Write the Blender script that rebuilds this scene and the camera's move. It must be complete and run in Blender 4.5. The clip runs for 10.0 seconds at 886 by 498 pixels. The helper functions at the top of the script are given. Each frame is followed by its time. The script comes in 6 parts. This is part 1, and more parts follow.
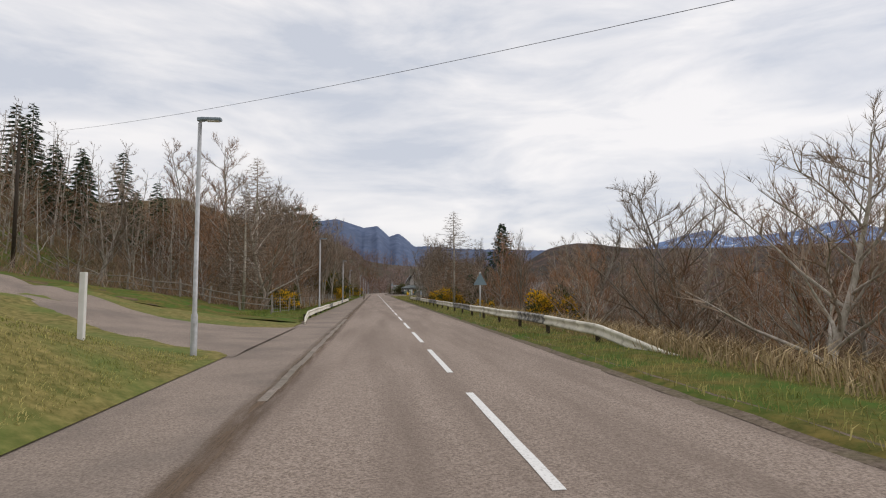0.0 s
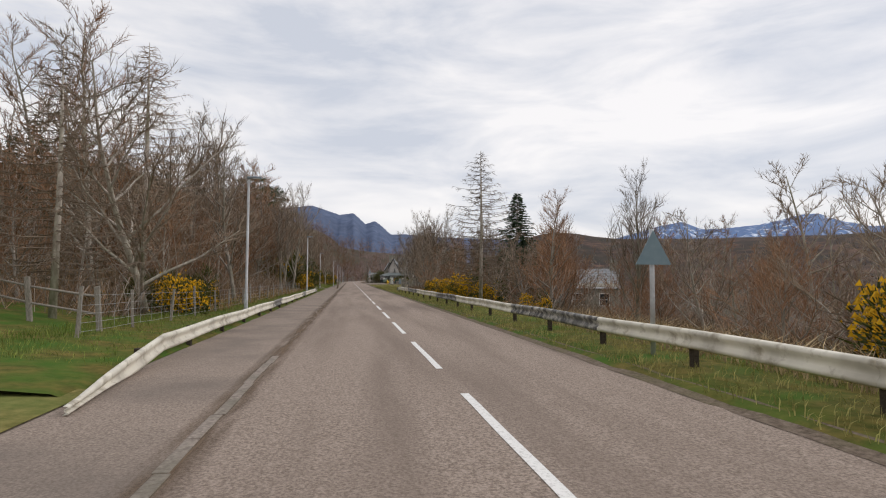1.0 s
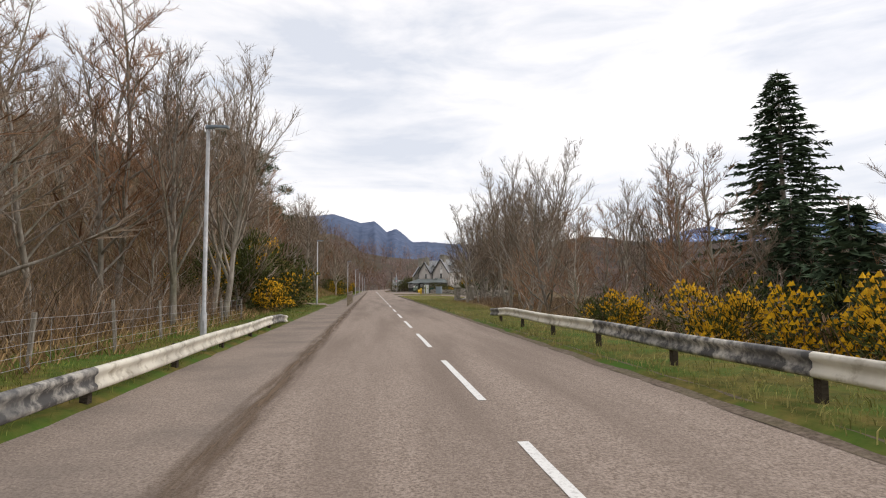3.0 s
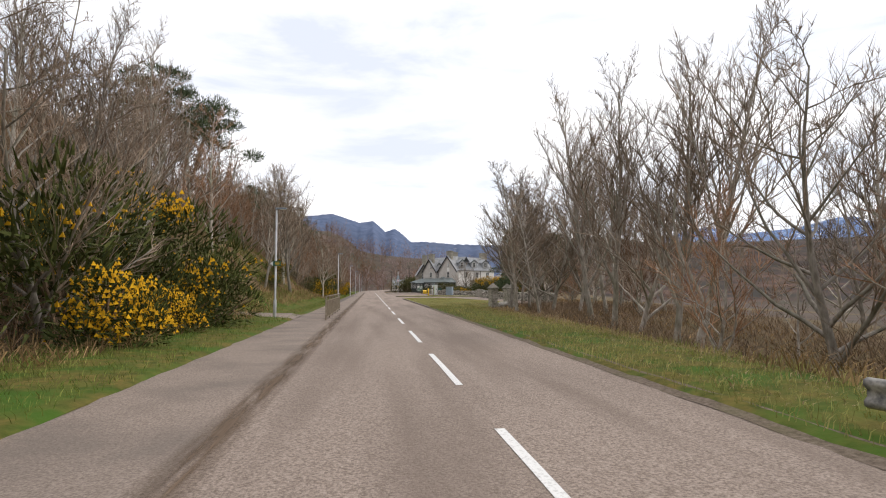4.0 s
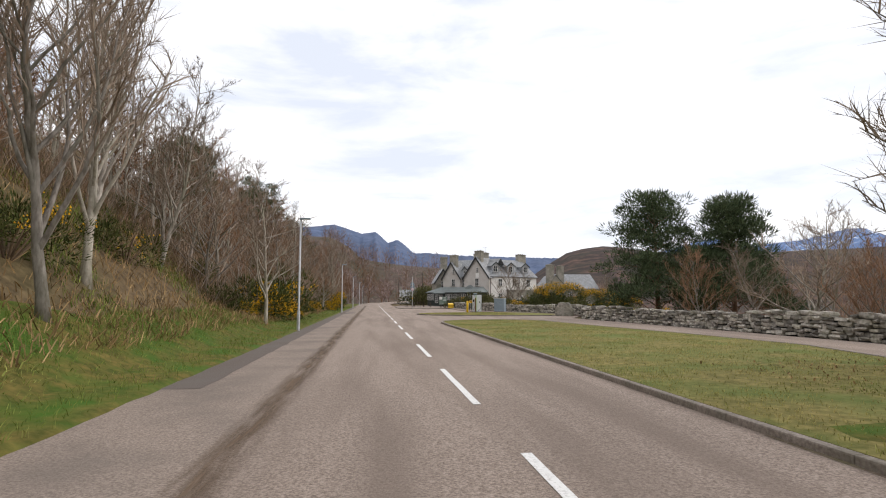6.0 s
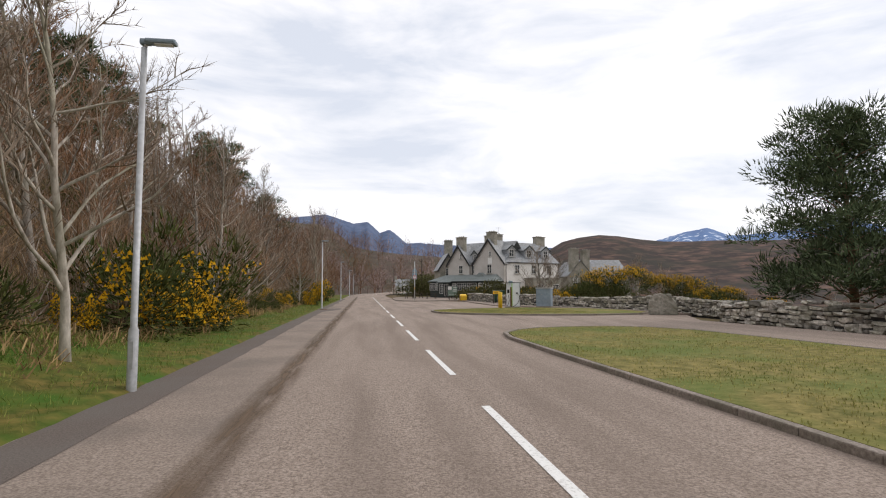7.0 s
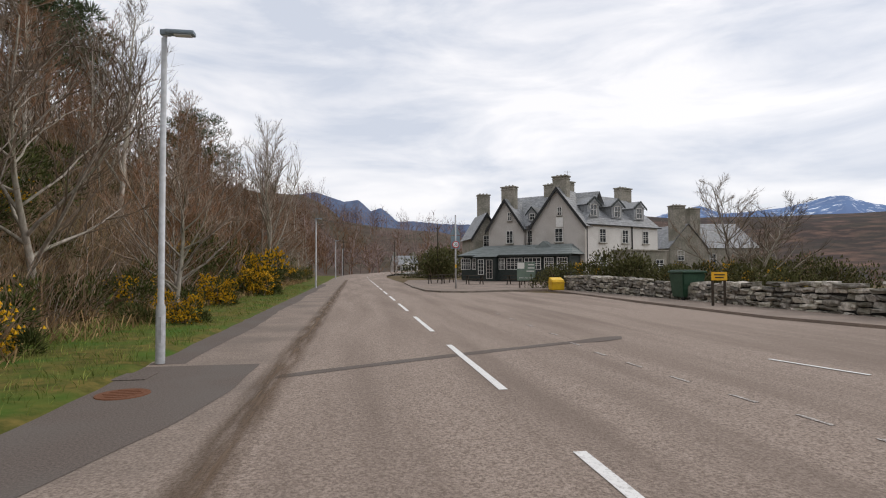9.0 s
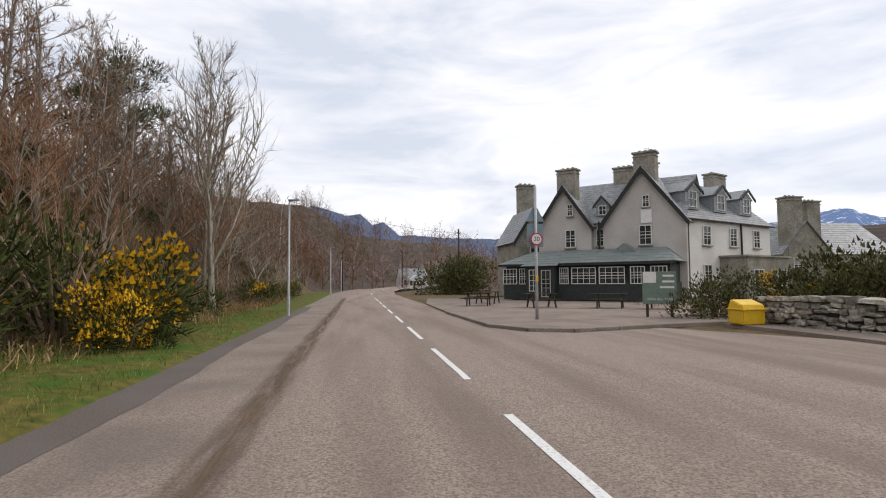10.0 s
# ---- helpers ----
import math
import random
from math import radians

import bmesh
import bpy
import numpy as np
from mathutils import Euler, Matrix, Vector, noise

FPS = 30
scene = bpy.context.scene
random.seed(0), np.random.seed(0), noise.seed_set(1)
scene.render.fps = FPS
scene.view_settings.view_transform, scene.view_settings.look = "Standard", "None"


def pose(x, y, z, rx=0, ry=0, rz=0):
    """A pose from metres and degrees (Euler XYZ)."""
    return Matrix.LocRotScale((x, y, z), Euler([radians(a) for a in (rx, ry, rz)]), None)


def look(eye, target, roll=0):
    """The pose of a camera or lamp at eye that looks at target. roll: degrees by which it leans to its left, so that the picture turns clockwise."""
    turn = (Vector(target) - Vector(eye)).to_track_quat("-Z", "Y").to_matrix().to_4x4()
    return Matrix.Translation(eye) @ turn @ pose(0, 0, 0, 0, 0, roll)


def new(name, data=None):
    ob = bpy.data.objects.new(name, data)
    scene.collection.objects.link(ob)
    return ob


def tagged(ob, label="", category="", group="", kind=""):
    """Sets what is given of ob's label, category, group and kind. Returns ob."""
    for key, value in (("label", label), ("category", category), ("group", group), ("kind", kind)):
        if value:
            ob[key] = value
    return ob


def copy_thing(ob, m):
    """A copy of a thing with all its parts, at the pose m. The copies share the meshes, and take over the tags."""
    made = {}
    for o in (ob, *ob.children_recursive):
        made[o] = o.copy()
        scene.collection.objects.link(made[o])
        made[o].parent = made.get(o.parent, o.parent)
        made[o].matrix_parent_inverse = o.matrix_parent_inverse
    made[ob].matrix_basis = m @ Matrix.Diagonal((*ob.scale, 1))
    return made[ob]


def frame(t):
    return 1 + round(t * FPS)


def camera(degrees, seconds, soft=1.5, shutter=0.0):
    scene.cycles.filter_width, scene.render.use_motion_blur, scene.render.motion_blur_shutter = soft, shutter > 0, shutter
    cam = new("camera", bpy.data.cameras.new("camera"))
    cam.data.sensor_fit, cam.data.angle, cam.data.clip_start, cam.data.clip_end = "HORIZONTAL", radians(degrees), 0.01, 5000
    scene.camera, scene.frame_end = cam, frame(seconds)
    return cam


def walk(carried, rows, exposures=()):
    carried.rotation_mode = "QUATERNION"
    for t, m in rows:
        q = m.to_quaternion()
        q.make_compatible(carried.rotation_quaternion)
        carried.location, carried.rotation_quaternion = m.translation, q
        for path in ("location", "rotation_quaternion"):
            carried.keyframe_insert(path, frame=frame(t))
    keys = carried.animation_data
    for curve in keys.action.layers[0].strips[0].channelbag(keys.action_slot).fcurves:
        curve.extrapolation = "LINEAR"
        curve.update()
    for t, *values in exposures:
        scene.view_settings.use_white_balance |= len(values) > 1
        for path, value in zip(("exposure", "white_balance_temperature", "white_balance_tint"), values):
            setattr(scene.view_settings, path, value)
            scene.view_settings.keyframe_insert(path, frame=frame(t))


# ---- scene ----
cam = camera(77.5, 10.0, soft=1.1)
# seconds, x, y, z, yaw, pitch, roll: the camera is driven down the lane at some 65 km/h and slows a little before the hotel
ROWS = [
    (0.0, 0.371, -154.22, 1.489, -7.08, 4.33, 0.27),
    (0.5, 0.298, -144.88, 1.489, -9.06, 4.18, 0.09),
    (1.0, 0.260, -135.42, 1.489, -9.55, 3.15, -0.26),
    (1.5, 0.223, -126.03, 1.489, -8.73, 3.72, -0.60),
    (2.0, 0.287, -116.67, 1.489, -7.25, 4.32, -0.29),
    (2.5, 0.346, -107.36, 1.489, -6.65, 4.44, 0.06),
    (3.0, 0.304, -98.08, 1.489, -7.36, 3.94, 0.23),
    (4.5, 0.420, -70.56, 1.489, -7.52, 4.03, 0.10),
    (5.0, 0.407, -61.50, 1.489, -7.01, 4.45, 0.05),
    (5.5, 0.309, -52.56, 1.489, -6.91, 5.30, -0.07),
    (7.0, 0.214, -25.99, 1.489, -8.10, 4.16, 0.12),
    (7.5, 0.115, -17.17, 1.489, -7.72, 3.29, 0.08),
    (8.0, 0.071, -8.42, 1.489, -7.21, 2.51, -0.10),
    (8.5, -0.000, 0.00, 1.489, -8.27, 2.13, 0.22),
    (9.0, -0.028, 8.47, 1.489, -9.01, 1.96, 0.24),
    (9.5, 0.063, 16.89, 1.489, -9.31, 3.12, 0.31),
    (10.0, 0.079, 25.36, 1.489, -8.84, 3.43, 0.36),
]
walk(cam, [(t, pose(x, y, z, 0, 0, yaw) @ pose(0, 0, 0, 90 + pitch) @ pose(0, 0, 0, 0, 0, -roll)) for t, x, y, z, yaw, pitch, roll in ROWS],
     exposures=[(t, e, k, 12.5) for t, e, k in ((0.0, -0.38, 6620), (0.5, -0.32, 6620), (1.0, -0.34, 6620), (1.5, -0.22, 6700), (2.0, -0.06, 6740), (3.0, -0.06, 6720), (4.5, 0.20, 6560), (5.5, 0.16, 6560), (7.0, -0.06, 6600), (8.5, -0.27, 6510), (9.0, -0.26, 6500), (10.0, -0.13, 6490))])

# ---- world and sun: a bright overcast sky ----
SUN_UP, SUN_SIDE = 40.0, 82.0          # elevation; compass turn from +y towards +x
world = bpy.data.worlds.new("overcast_sky")
scene.world = world
world.use_nodes = True
wn, wl = world.node_tree.nodes, world.node_tree.links
wn.clear()


def wnode(kind, **values):
    n = wn.new(kind)
    for key, value in values.items():
        n.inputs[key].default_value = value
    return n


w_out, w_bg = wn.new("ShaderNodeOutputWorld"), wn.new("ShaderNodeBackground")
sky = wn.new("ShaderNodeTexSky")
sky.sky_type, sky.sun_disc = "NISHITA", False
sky.sun_elevation, sky.sun_rotation = radians(SUN_UP), radians(SUN_SIDE)
sky.air_density, sky.dust_density = 1.0, 2.0
w_dim = wn.new("ShaderNodeVectorMath")
w_dim.operation = "SCALE"
w_dim.inputs["Scale"].default_value = 1.15
wl.new(sky.outputs[0], w_dim.inputs[0])
w_co, w_map = wn.new("ShaderNodeTexCoord"), wn.new("ShaderNodeMapping")
w_map.inputs["Scale"].default_value = (1.6, 1.6, 6.5)
wl.new(w_co.outputs["Generated"], w_map.inputs[0])
w_noise = wnode("ShaderNodeTexNoise", Scale=1.7, Detail=7.0, Roughness=0.55, Distortion=0.35)
wl.new(w_map.outputs[0], w_noise.inputs["Vector"])
w_ramp = wn.new("ShaderNodeValToRGB")
w_ramp.color_ramp.elements[0].position, w_ramp.color_ramp.elements[0].color = 0.34, (6.3, 6.8, 7.6, 1)
w_ramp.color_ramp.elements[1].position, w_ramp.color_ramp.elements[1].color = 0.58, (9.8, 9.8, 9.8, 1)
wl.new(w_noise.outputs["Fac"], w_ramp.inputs[0])
w_mix = wn.new("ShaderNodeMix")
w_mix.data_type = "RGBA"
w_mix.inputs[0].default_value = 0.9
wl.new(w_dim.outputs[0], w_mix.inputs[6])
wl.new(w_ramp.outputs[0], w_mix.inputs[7])
wl.new(w_mix.outputs[2], w_bg.inputs[0])
w_bg.inputs[1].default_value = 0.128
wl.new(w_bg.outputs[0], w_out.inputs[0])

sun = new("sun", bpy.data.lights.new("sun", "SUN"))
sun.data.energy, sun.data.angle, sun.data.color = 1.0, radians(20), (1.0, 0.96, 0.9)
sun.matrix_world = look((0, 0, 60), (-60 * math.sin(radians(SUN_SIDE)) / math.tan(radians(SUN_UP)), -60 * math.cos(radians(SUN_SIDE)) / math.tan(radians(SUN_UP)), 0))


# ---- materials ----
def material(name, c1, c2=None, scale=8.0, rough=0.7, metal=0.0, bump=0.0, stain=None, stain_scale=0.7, stain_amount=0.5,
             random_by="", spread=0.25, stretch=(1, 1, 1), spec=0.5, ramp=(0.35, 0.68), ragged=0.0, streak=None):
    """Two scales of variation: fine grain c1 to c2, and broad stains; random_by: 'object' or 'island' shifts the value."""
    m = bpy.data.materials.new(name)
    m.use_nodes = True
    nt = m.node_tree
    nodes, links = nt.nodes, nt.links
    b = nodes["Principled BSDF"]
    b.inputs["Roughness"].default_value, b.inputs["Metallic"].default_value = rough, metal
    b.inputs["Specular IOR Level"].default_value = spec if rough < 0.8 else 0.15
    geo, mp = nodes.new("ShaderNodeNewGeometry"), nodes.new("ShaderNodeMapping")
    mp.inputs["Scale"].default_value = stretch
    links.new(geo.outputs["Position"], mp.inputs[0])
    fine = nodes.new("ShaderNodeTexNoise")
    fine.inputs["Scale"].default_value, fine.inputs["Detail"].default_value, fine.inputs["Roughness"].default_value = scale, 6.0, 0.62
    links.new(mp.outputs[0], fine.inputs["Vector"])
    r = nodes.new("ShaderNodeValToRGB")
    r.color_ramp.elements[0].position, r.color_ramp.elements[1].position = ramp
    r.color_ramp.elements[0].color, r.color_ramp.elements[1].color = (*c1, 1), (*(c2 or c1), 1)
    links.new(fine.outputs["Fac"], r.inputs[0])
    colour = r.outputs[0]
    if stain:
        broad = nodes.new("ShaderNodeTexNoise")
        broad.inputs["Scale"].default_value, broad.inputs["Detail"].default_value = stain_scale, 4.0
        mp2 = nodes.new("ShaderNodeMapping")
        mp2.inputs["Scale"].default_value = streak or stretch
        links.new(geo.outputs["Position"], mp2.inputs[0])
        links.new(mp2.outputs[0], broad.inputs["Vector"])
        r2 = nodes.new("ShaderNodeValToRGB")
        r2.color_ramp.elements[0].position, r2.color_ramp.elements[1].position = 0.42, 0.66
        r2.color_ramp.elements[0].color, r2.color_ramp.elements[1].color = (0, 0, 0, 1), (stain_amount,) * 3 + (1,)
        links.new(broad.outputs["Fac"], r2.inputs[0])
        mx = nodes.new("ShaderNodeMix")
        mx.data_type = "RGBA"
        links.new(r2.outputs[0], mx.inputs[0])
        links.new(colour, mx.inputs[6])
        mx.inputs[7].default_value = (*stain, 1)
        colour = mx.outputs[2]
    if random_by:
        rnd = nodes.new("ShaderNodeObjectInfo").outputs["Random"] if random_by == "object" else geo.outputs["Random Per Island"]
        span = nodes.new("ShaderNodeMapRange")
        span.inputs["To Min"].default_value, span.inputs["To Max"].default_value = 1 - spread, 1 + spread
        links.new(rnd, span.inputs["Value"])
        hsv = nodes.new("ShaderNodeHueSaturation")
        links.new(span.outputs[0], hsv.inputs["Value"])
        links.new(colour, hsv.inputs["Color"])
        colour = hsv.outputs[0]
    links.new(colour, b.inputs["Base Color"])
    if ragged:
        cut, rc = nodes.new("ShaderNodeTexNoise"), nodes.new("ShaderNodeValToRGB")
        cut.inputs["Scale"].default_value, cut.inputs["Detail"].default_value = ragged, 5.0
        links.new(mp.outputs[0], cut.inputs["Vector"])
        rc.color_ramp.elements[0].position, rc.color_ramp.elements[1].position = 0.42, 0.80
        links.new(cut.outputs["Fac"], rc.inputs[0])
        links.new(rc.outputs[0], b.inputs["Alpha"])
    if bump:
        bp = nodes.new("ShaderNodeBump")
        bp.inputs["Strength"].default_value, bp.inputs["Distance"].default_value = min(1.0, bump), 0.02
        links.new(fine.outputs["Fac"], bp.inputs["Height"])
        links.new(bp.outputs[0], b.inputs["Normal"])
    return m


M = dict(
    asphalt=material("worn_asphalt", (0.190, 0.148, 0.120), (0.45, 0.365, 0.305), 40, 0.9, bump=0.9, ramp=(0.36, 0.64), stain=(0.205, 0.160, 0.130), stain_scale=1.1, stain_amount=0.7, streak=(1, 0.09, 1)),
    newtar=material("dark_patched_asphalt", (0.105, 0.086, 0.074), (0.195, 0.162, 0.140), 45, 0.9, bump=0.4, stain=(0.16, 0.145, 0.13), stain_scale=0.8, stain_amount=0.5),
    footway=material("footway_asphalt", (0.185, 0.145, 0.118), (0.41, 0.335, 0.28), 40, 0.9, bump=0.5, stain=(0.165, 0.138, 0.118), stain_scale=0.6, stain_amount=0.6),
    dirt=material("gutter_dirt", (0.135, 0.10, 0.074), (0.26, 0.205, 0.16), 18, 0.95, bump=0.6, stain=(0.09, 0.07, 0.052), stain_scale=2.5, ragged=5.0, stretch=(1, 0.16, 1)),
    paint=material("worn_road_paint", (0.45, 0.43, 0.40), (0.80, 0.79, 0.76), 30, 0.7, bump=0.2, ramp=(0.25, 0.5)),
    oldpaint=material("nearly_worn_off_paint", (0.24, 0.20, 0.175), (0.60, 0.57, 0.53), 38, 0.8, bump=0.2, ramp=(0.45, 0.62)),
    kerb=material("kerb_stone", (0.20, 0.165, 0.14), (0.37, 0.32, 0.275), 22, 0.9, bump=0.5, stain=(0.13, 0.125, 0.09), stain_scale=1.5),
    soil=material("bank_soil", (0.08, 0.056, 0.032), (0.21, 0.148, 0.08), 3.0, 1.0, bump=0.8, stain=(0.085, 0.085, 0.03), stain_scale=0.22, stain_amount=0.5),
    lawn=material("mown_grass", (0.11, 0.105, 0.028), (0.29, 0.235, 0.085), 5.0, 1.0, bump=0.8, stain=(0.10, 0.15, 0.033), stain_scale=0.45, stain_amount=0.75),
    lawn_blade=material("lawn_blades", (0.20, 0.225, 0.055), (0.50, 0.41, 0.17), 0.55, 0.9, random_by="island", spread=0.4),
    verge=material("rough_verge_grass", (0.065, 0.072, 0.014), (0.19, 0.145, 0.04), 4.0, 1.0, bump=0.9, stain=(0.052, 0.120, 0.014), stain_scale=0.9, stain_amount=0.9),
    blade=material("grass_blades", (0.095, 0.165, 0.026), (0.27, 0.27, 0.075), 1.2, 0.8, random_by="island", spread=0.45),
    straw=material("dry_bracken", (0.20, 0.125, 0.055), (0.42, 0.29, 0.145), 1.0, 0.95, random_by="island", spread=0.55),
    brush=material("brushwood", (0.15, 0.105, 0.068), (0.33, 0.235, 0.155), 0.8, 0.95, random_by="island", spread=0.55),
    bark=material("grey_bark", (0.23, 0.20, 0.165), (0.52, 0.47, 0.41), 9, 0.95, bump=0.7, stain=(0.12, 0.13, 0.06), stain_scale=1.3, random_by="object", spread=0.35, stretch=(1, 1, 0.35)),
    twig=material("bare_twigs", (0.18, 0.135, 0.098), (0.36, 0.285, 0.215), 1.5, 0.95, random_by="object", spread=0.4),
    redtwig=material("reddish_twigs", (0.20, 0.110, 0.064), (0.39, 0.235, 0.14), 1.5, 0.95, random_by="object", spread=0.35),
    # twigs of the far valley, paled towards purple to carry the distance haze
    hazybirch=material("hazy_birch_twigs", (0.19, 0.135, 0.12), (0.40, 0.30, 0.27), 0.6, 0.95, random_by="island", spread=0.3),
    twig_i=material("grey_saplings", (0.19, 0.155, 0.12), (0.42, 0.36, 0.30), 0.6, 0.95, random_by="island", spread=0.5),
    redtwig_i=material("reddish_saplings", (0.18, 0.112, 0.066), (0.38, 0.25, 0.152), 0.6, 0.95, random_by="island", spread=0.5),
    gorse=material("gorse_spines", (0.035, 0.052, 0.014), (0.11, 0.115, 0.035), 4, 0.9, random_by="island", spread=0.55),
    flower=material("gorse_flowers", (0.46, 0.235, 0.008), (0.74, 0.43, 0.015), 6, 0.8, random_by="island", spread=0.25),
    shrub=material("shrub_leaves", (0.055, 0.065, 0.022), (0.15, 0.135, 0.055), 4, 0.85, random_by="island", spread=0.5),
    needle=material("conifer_needles", (0.034, 0.060, 0.034), (0.085, 0.120, 0.065), 4, 0.9, random_by="island", spread=0.5),
    heather=material("moor_heather", (0.045, 0.033, 0.030), (0.20, 0.118, 0.085), 0.05, 1.0, bump=0.3, ramp=(0.46, 0.72), stain=(0.040, 0.038, 0.030), stain_scale=0.02, stain_amount=0.8),
    valley=material("valley_floor_scrub", (0.062, 0.044, 0.036), (0.145, 0.105, 0.084), 0.25, 1.0, bump=0.4, stain=(0.06, 0.06, 0.035), stain_scale=0.04, stain_amount=0.6),
    # mountain colours carry the blue of distance haze; the snow patches are real
    hazerock=material("hazy_mountain", (0.070, 0.10, 0.175), (0.135, 0.17, 0.26), 0.02, 1.0, stain=(0.075, 0.095, 0.145), stain_scale=0.003),
    snow=material("hazy_snow_mountain", (0.13, 0.21, 0.38), (0.74, 0.80, 0.90), 0.02, 1.0, ramp=(0.55, 0.60), stretch=(1, 1, 0.6), stain=(0.13, 0.20, 0.36), stain_scale=0.004, stain_amount=1.0),
    galv=material("galvanised_steel", (0.42, 0.43, 0.44), (0.58, 0.59, 0.60), 12, 0.55, metal=0.3, stain=(0.32, 0.31, 0.29), stain_scale=2),
    greypaint=material("grey_cabinet_paint", (0.20, 0.26, 0.31), (0.29, 0.35, 0.40), 6, 0.55, bump=0.1, stain=(0.17, 0.20, 0.21), stain_scale=1.2),
    # harling toned down to grey for the hotel front that lies in shade
    harl=material("shaded_harling", (0.47, 0.44, 0.405), (0.60, 0.565, 0.525), 14, 0.95, bump=0.5, stain=(0.33, 0.29, 0.25), stain_scale=0.4),
    white=material("white_harling", (0.66, 0.63, 0.585), (0.80, 0.78, 0.74), 14, 0.9, bump=0.4, stain=(0.52, 0.49, 0.44), stain_scale=0.5),
    slate=material("slate_roof", (0.19, 0.20, 0.21), (0.34, 0.35, 0.36), 5, 0.5, bump=0.4, stain=(0.19, 0.185, 0.16), stain_scale=0.5, random_by="island", spread=0.18),
    lead=material("felt_veranda_roof", (0.16, 0.185, 0.18), (0.24, 0.265, 0.255), 3, 0.7, stain=(0.13, 0.15, 0.14), stain_scale=0.7),
    stone=material("rubble_stone", (0.17, 0.155, 0.132), (0.52, 0.48, 0.425), 7, 0.95, bump=0.9, stain=(0.20, 0.195, 0.13), stain_scale=2.0, random_by="object", spread=0.6),
    masonry=material("chimney_masonry", (0.23, 0.215, 0.18), (0.43, 0.395, 0.335), 7, 0.95, bump=0.6, stain=(0.12, 0.125, 0.085), stain_scale=1.0),
    darkwood=material("dark_green_woodwork", (0.016, 0.024, 0.022), (0.035, 0.045, 0.04), 6, 0.6),
    timber=material("dark_stained_timber", (0.035, 0.028, 0.022), (0.085, 0.068, 0.05), 9, 0.8, bump=0.4, stretch=(1, 6, 6)),
    trim=material("white_woodwork", (0.70, 0.69, 0.65), (0.80, 0.79, 0.76), 5, 0.5),
    pane=material("dark_window_glass", (0.025, 0.03, 0.033), (0.06, 0.068, 0.07), 1.2, 0.06, spec=0.8),
    yellow=material("yellow_plastic", (0.78, 0.47, 0.012), (0.86, 0.56, 0.03), 6, 0.45, stain=(0.66, 0.41, 0.03), stain_scale=2, stain_amount=0.3),
    signyellow=material("yellow_sign_sheet", (0.80, 0.40, 0.01), (0.86, 0.48, 0.02), 4, 0.5),
    bingreen=material("green_plastic", (0.014, 0.05, 0.026), (0.028, 0.08, 0.045), 6, 0.5),
    lime=material("lime_green_panel", (0.25, 0.50, 0.05), (0.30, 0.55, 0.08), 4, 0.4),
    white_panel=material("white_panel", (0.68, 0.70, 0.72), (0.78, 0.79, 0.80), 3, 0.35),
    redwood=material("red_brown_timber", (0.13, 0.055, 0.03), (0.22, 0.10, 0.055), 12, 0.8, bump=0.3, stretch=(6, 6, 1)),
    tealback=material("sign_backs", (0.17, 0.25, 0.29), (0.23, 0.31, 0.35), 3, 0.6),
    boardgreen=material("grey_green_board", (0.13, 0.19, 0.15), (0.18, 0.24, 0.19), 5, 0.6, bump=0.1),
    red=material("red_sign_ring", (0.55, 0.02, 0.025), (0.60, 0.03, 0.03), 3, 0.5),
    black=material("black_paint", (0.012, 0.012, 0.012), (0.02, 0.02, 0.02), 5, 0.6),
)


# ---- building helpers ----
def thing(name, loc=(0, 0, 0), label="", category="", group="", kind="", turn=0.0):
    ob = new(name)
    ob.matrix_world = pose(*loc, 0, 0, turn)
    return tagged(ob, label, category, group, kind)


def finish(name, me, mat, parent=None, label="", smooth=False):
    me.materials.append(mat)
    if smooth:
        me.polygons.foreach_set("use_smooth", [True] * len(me.polygons))
    ob = new(name, me)
    ob.parent = parent
    return tagged(ob, label)


def part(name, bm, mat, parent=None, label="", smooth=False):
    me = bpy.data.meshes.new(name)
    bm.normal_update()
    bm.to_mesh(me)
    bm.free()
    return finish(name, me, mat, parent, label, smooth)


def raw(name, verts, faces, mat, parent=None, label="", smooth=False):
    me = bpy.data.meshes.new(name)
    me.from_pydata(verts, [], faces)
    me.update()
    return finish(name, me, mat, parent, label, smooth)


def box(bm, c, s, bevel=0.0, m=None):
    r = bmesh.ops.create_cube(bm, size=1.0, matrix=(m or Matrix()) @ Matrix.Translation(c) @ Matrix.Diagonal((*s, 1)))
    if bevel:
        edges = list({e for v in r["verts"] for e in v.link_edges})
        bmesh.ops.bevel(bm, geom=edges, offset=bevel, segments=2, affect="EDGES", profile=0.6)
    return bm


def boxed(c, s, bevel=0.0, m=None):
    return box(bmesh.new(), c, s, bevel, m)


def tube_arrays(points, radii, n, verts, faces, cap=True):
    pts = [Vector(p) for p in points]
    start = len(verts)
    ref = Vector((0.31, 0.87, 0.2))
    for i, p in enumerate(pts):
        d = (pts[min(i + 1, len(pts) - 1)] - pts[max(i - 1, 0)]).normalized()
        a = d.cross(ref)
        if a.length < 1e-3:
            a = d.cross(Vector((1, 0, 0)))
        a.normalize()
        b = d.cross(a)
        for k in range(n):
            w = 2 * math.pi * k / n
            verts.append(tuple(p + (a * math.cos(w) + b * math.sin(w)) * radii[i]))
    for i in range(len(pts) - 1):
        for k in range(n):
            q = start + i * n
            faces.append((q + k, q + (k + 1) % n, q + n + (k + 1) % n, q + n + k))
    if cap:
        faces.append(tuple(range(start + n - 1, start - 1, -1)))
        e = start + (len(pts) - 1) * n
        faces.append(tuple(range(e, e + n)))


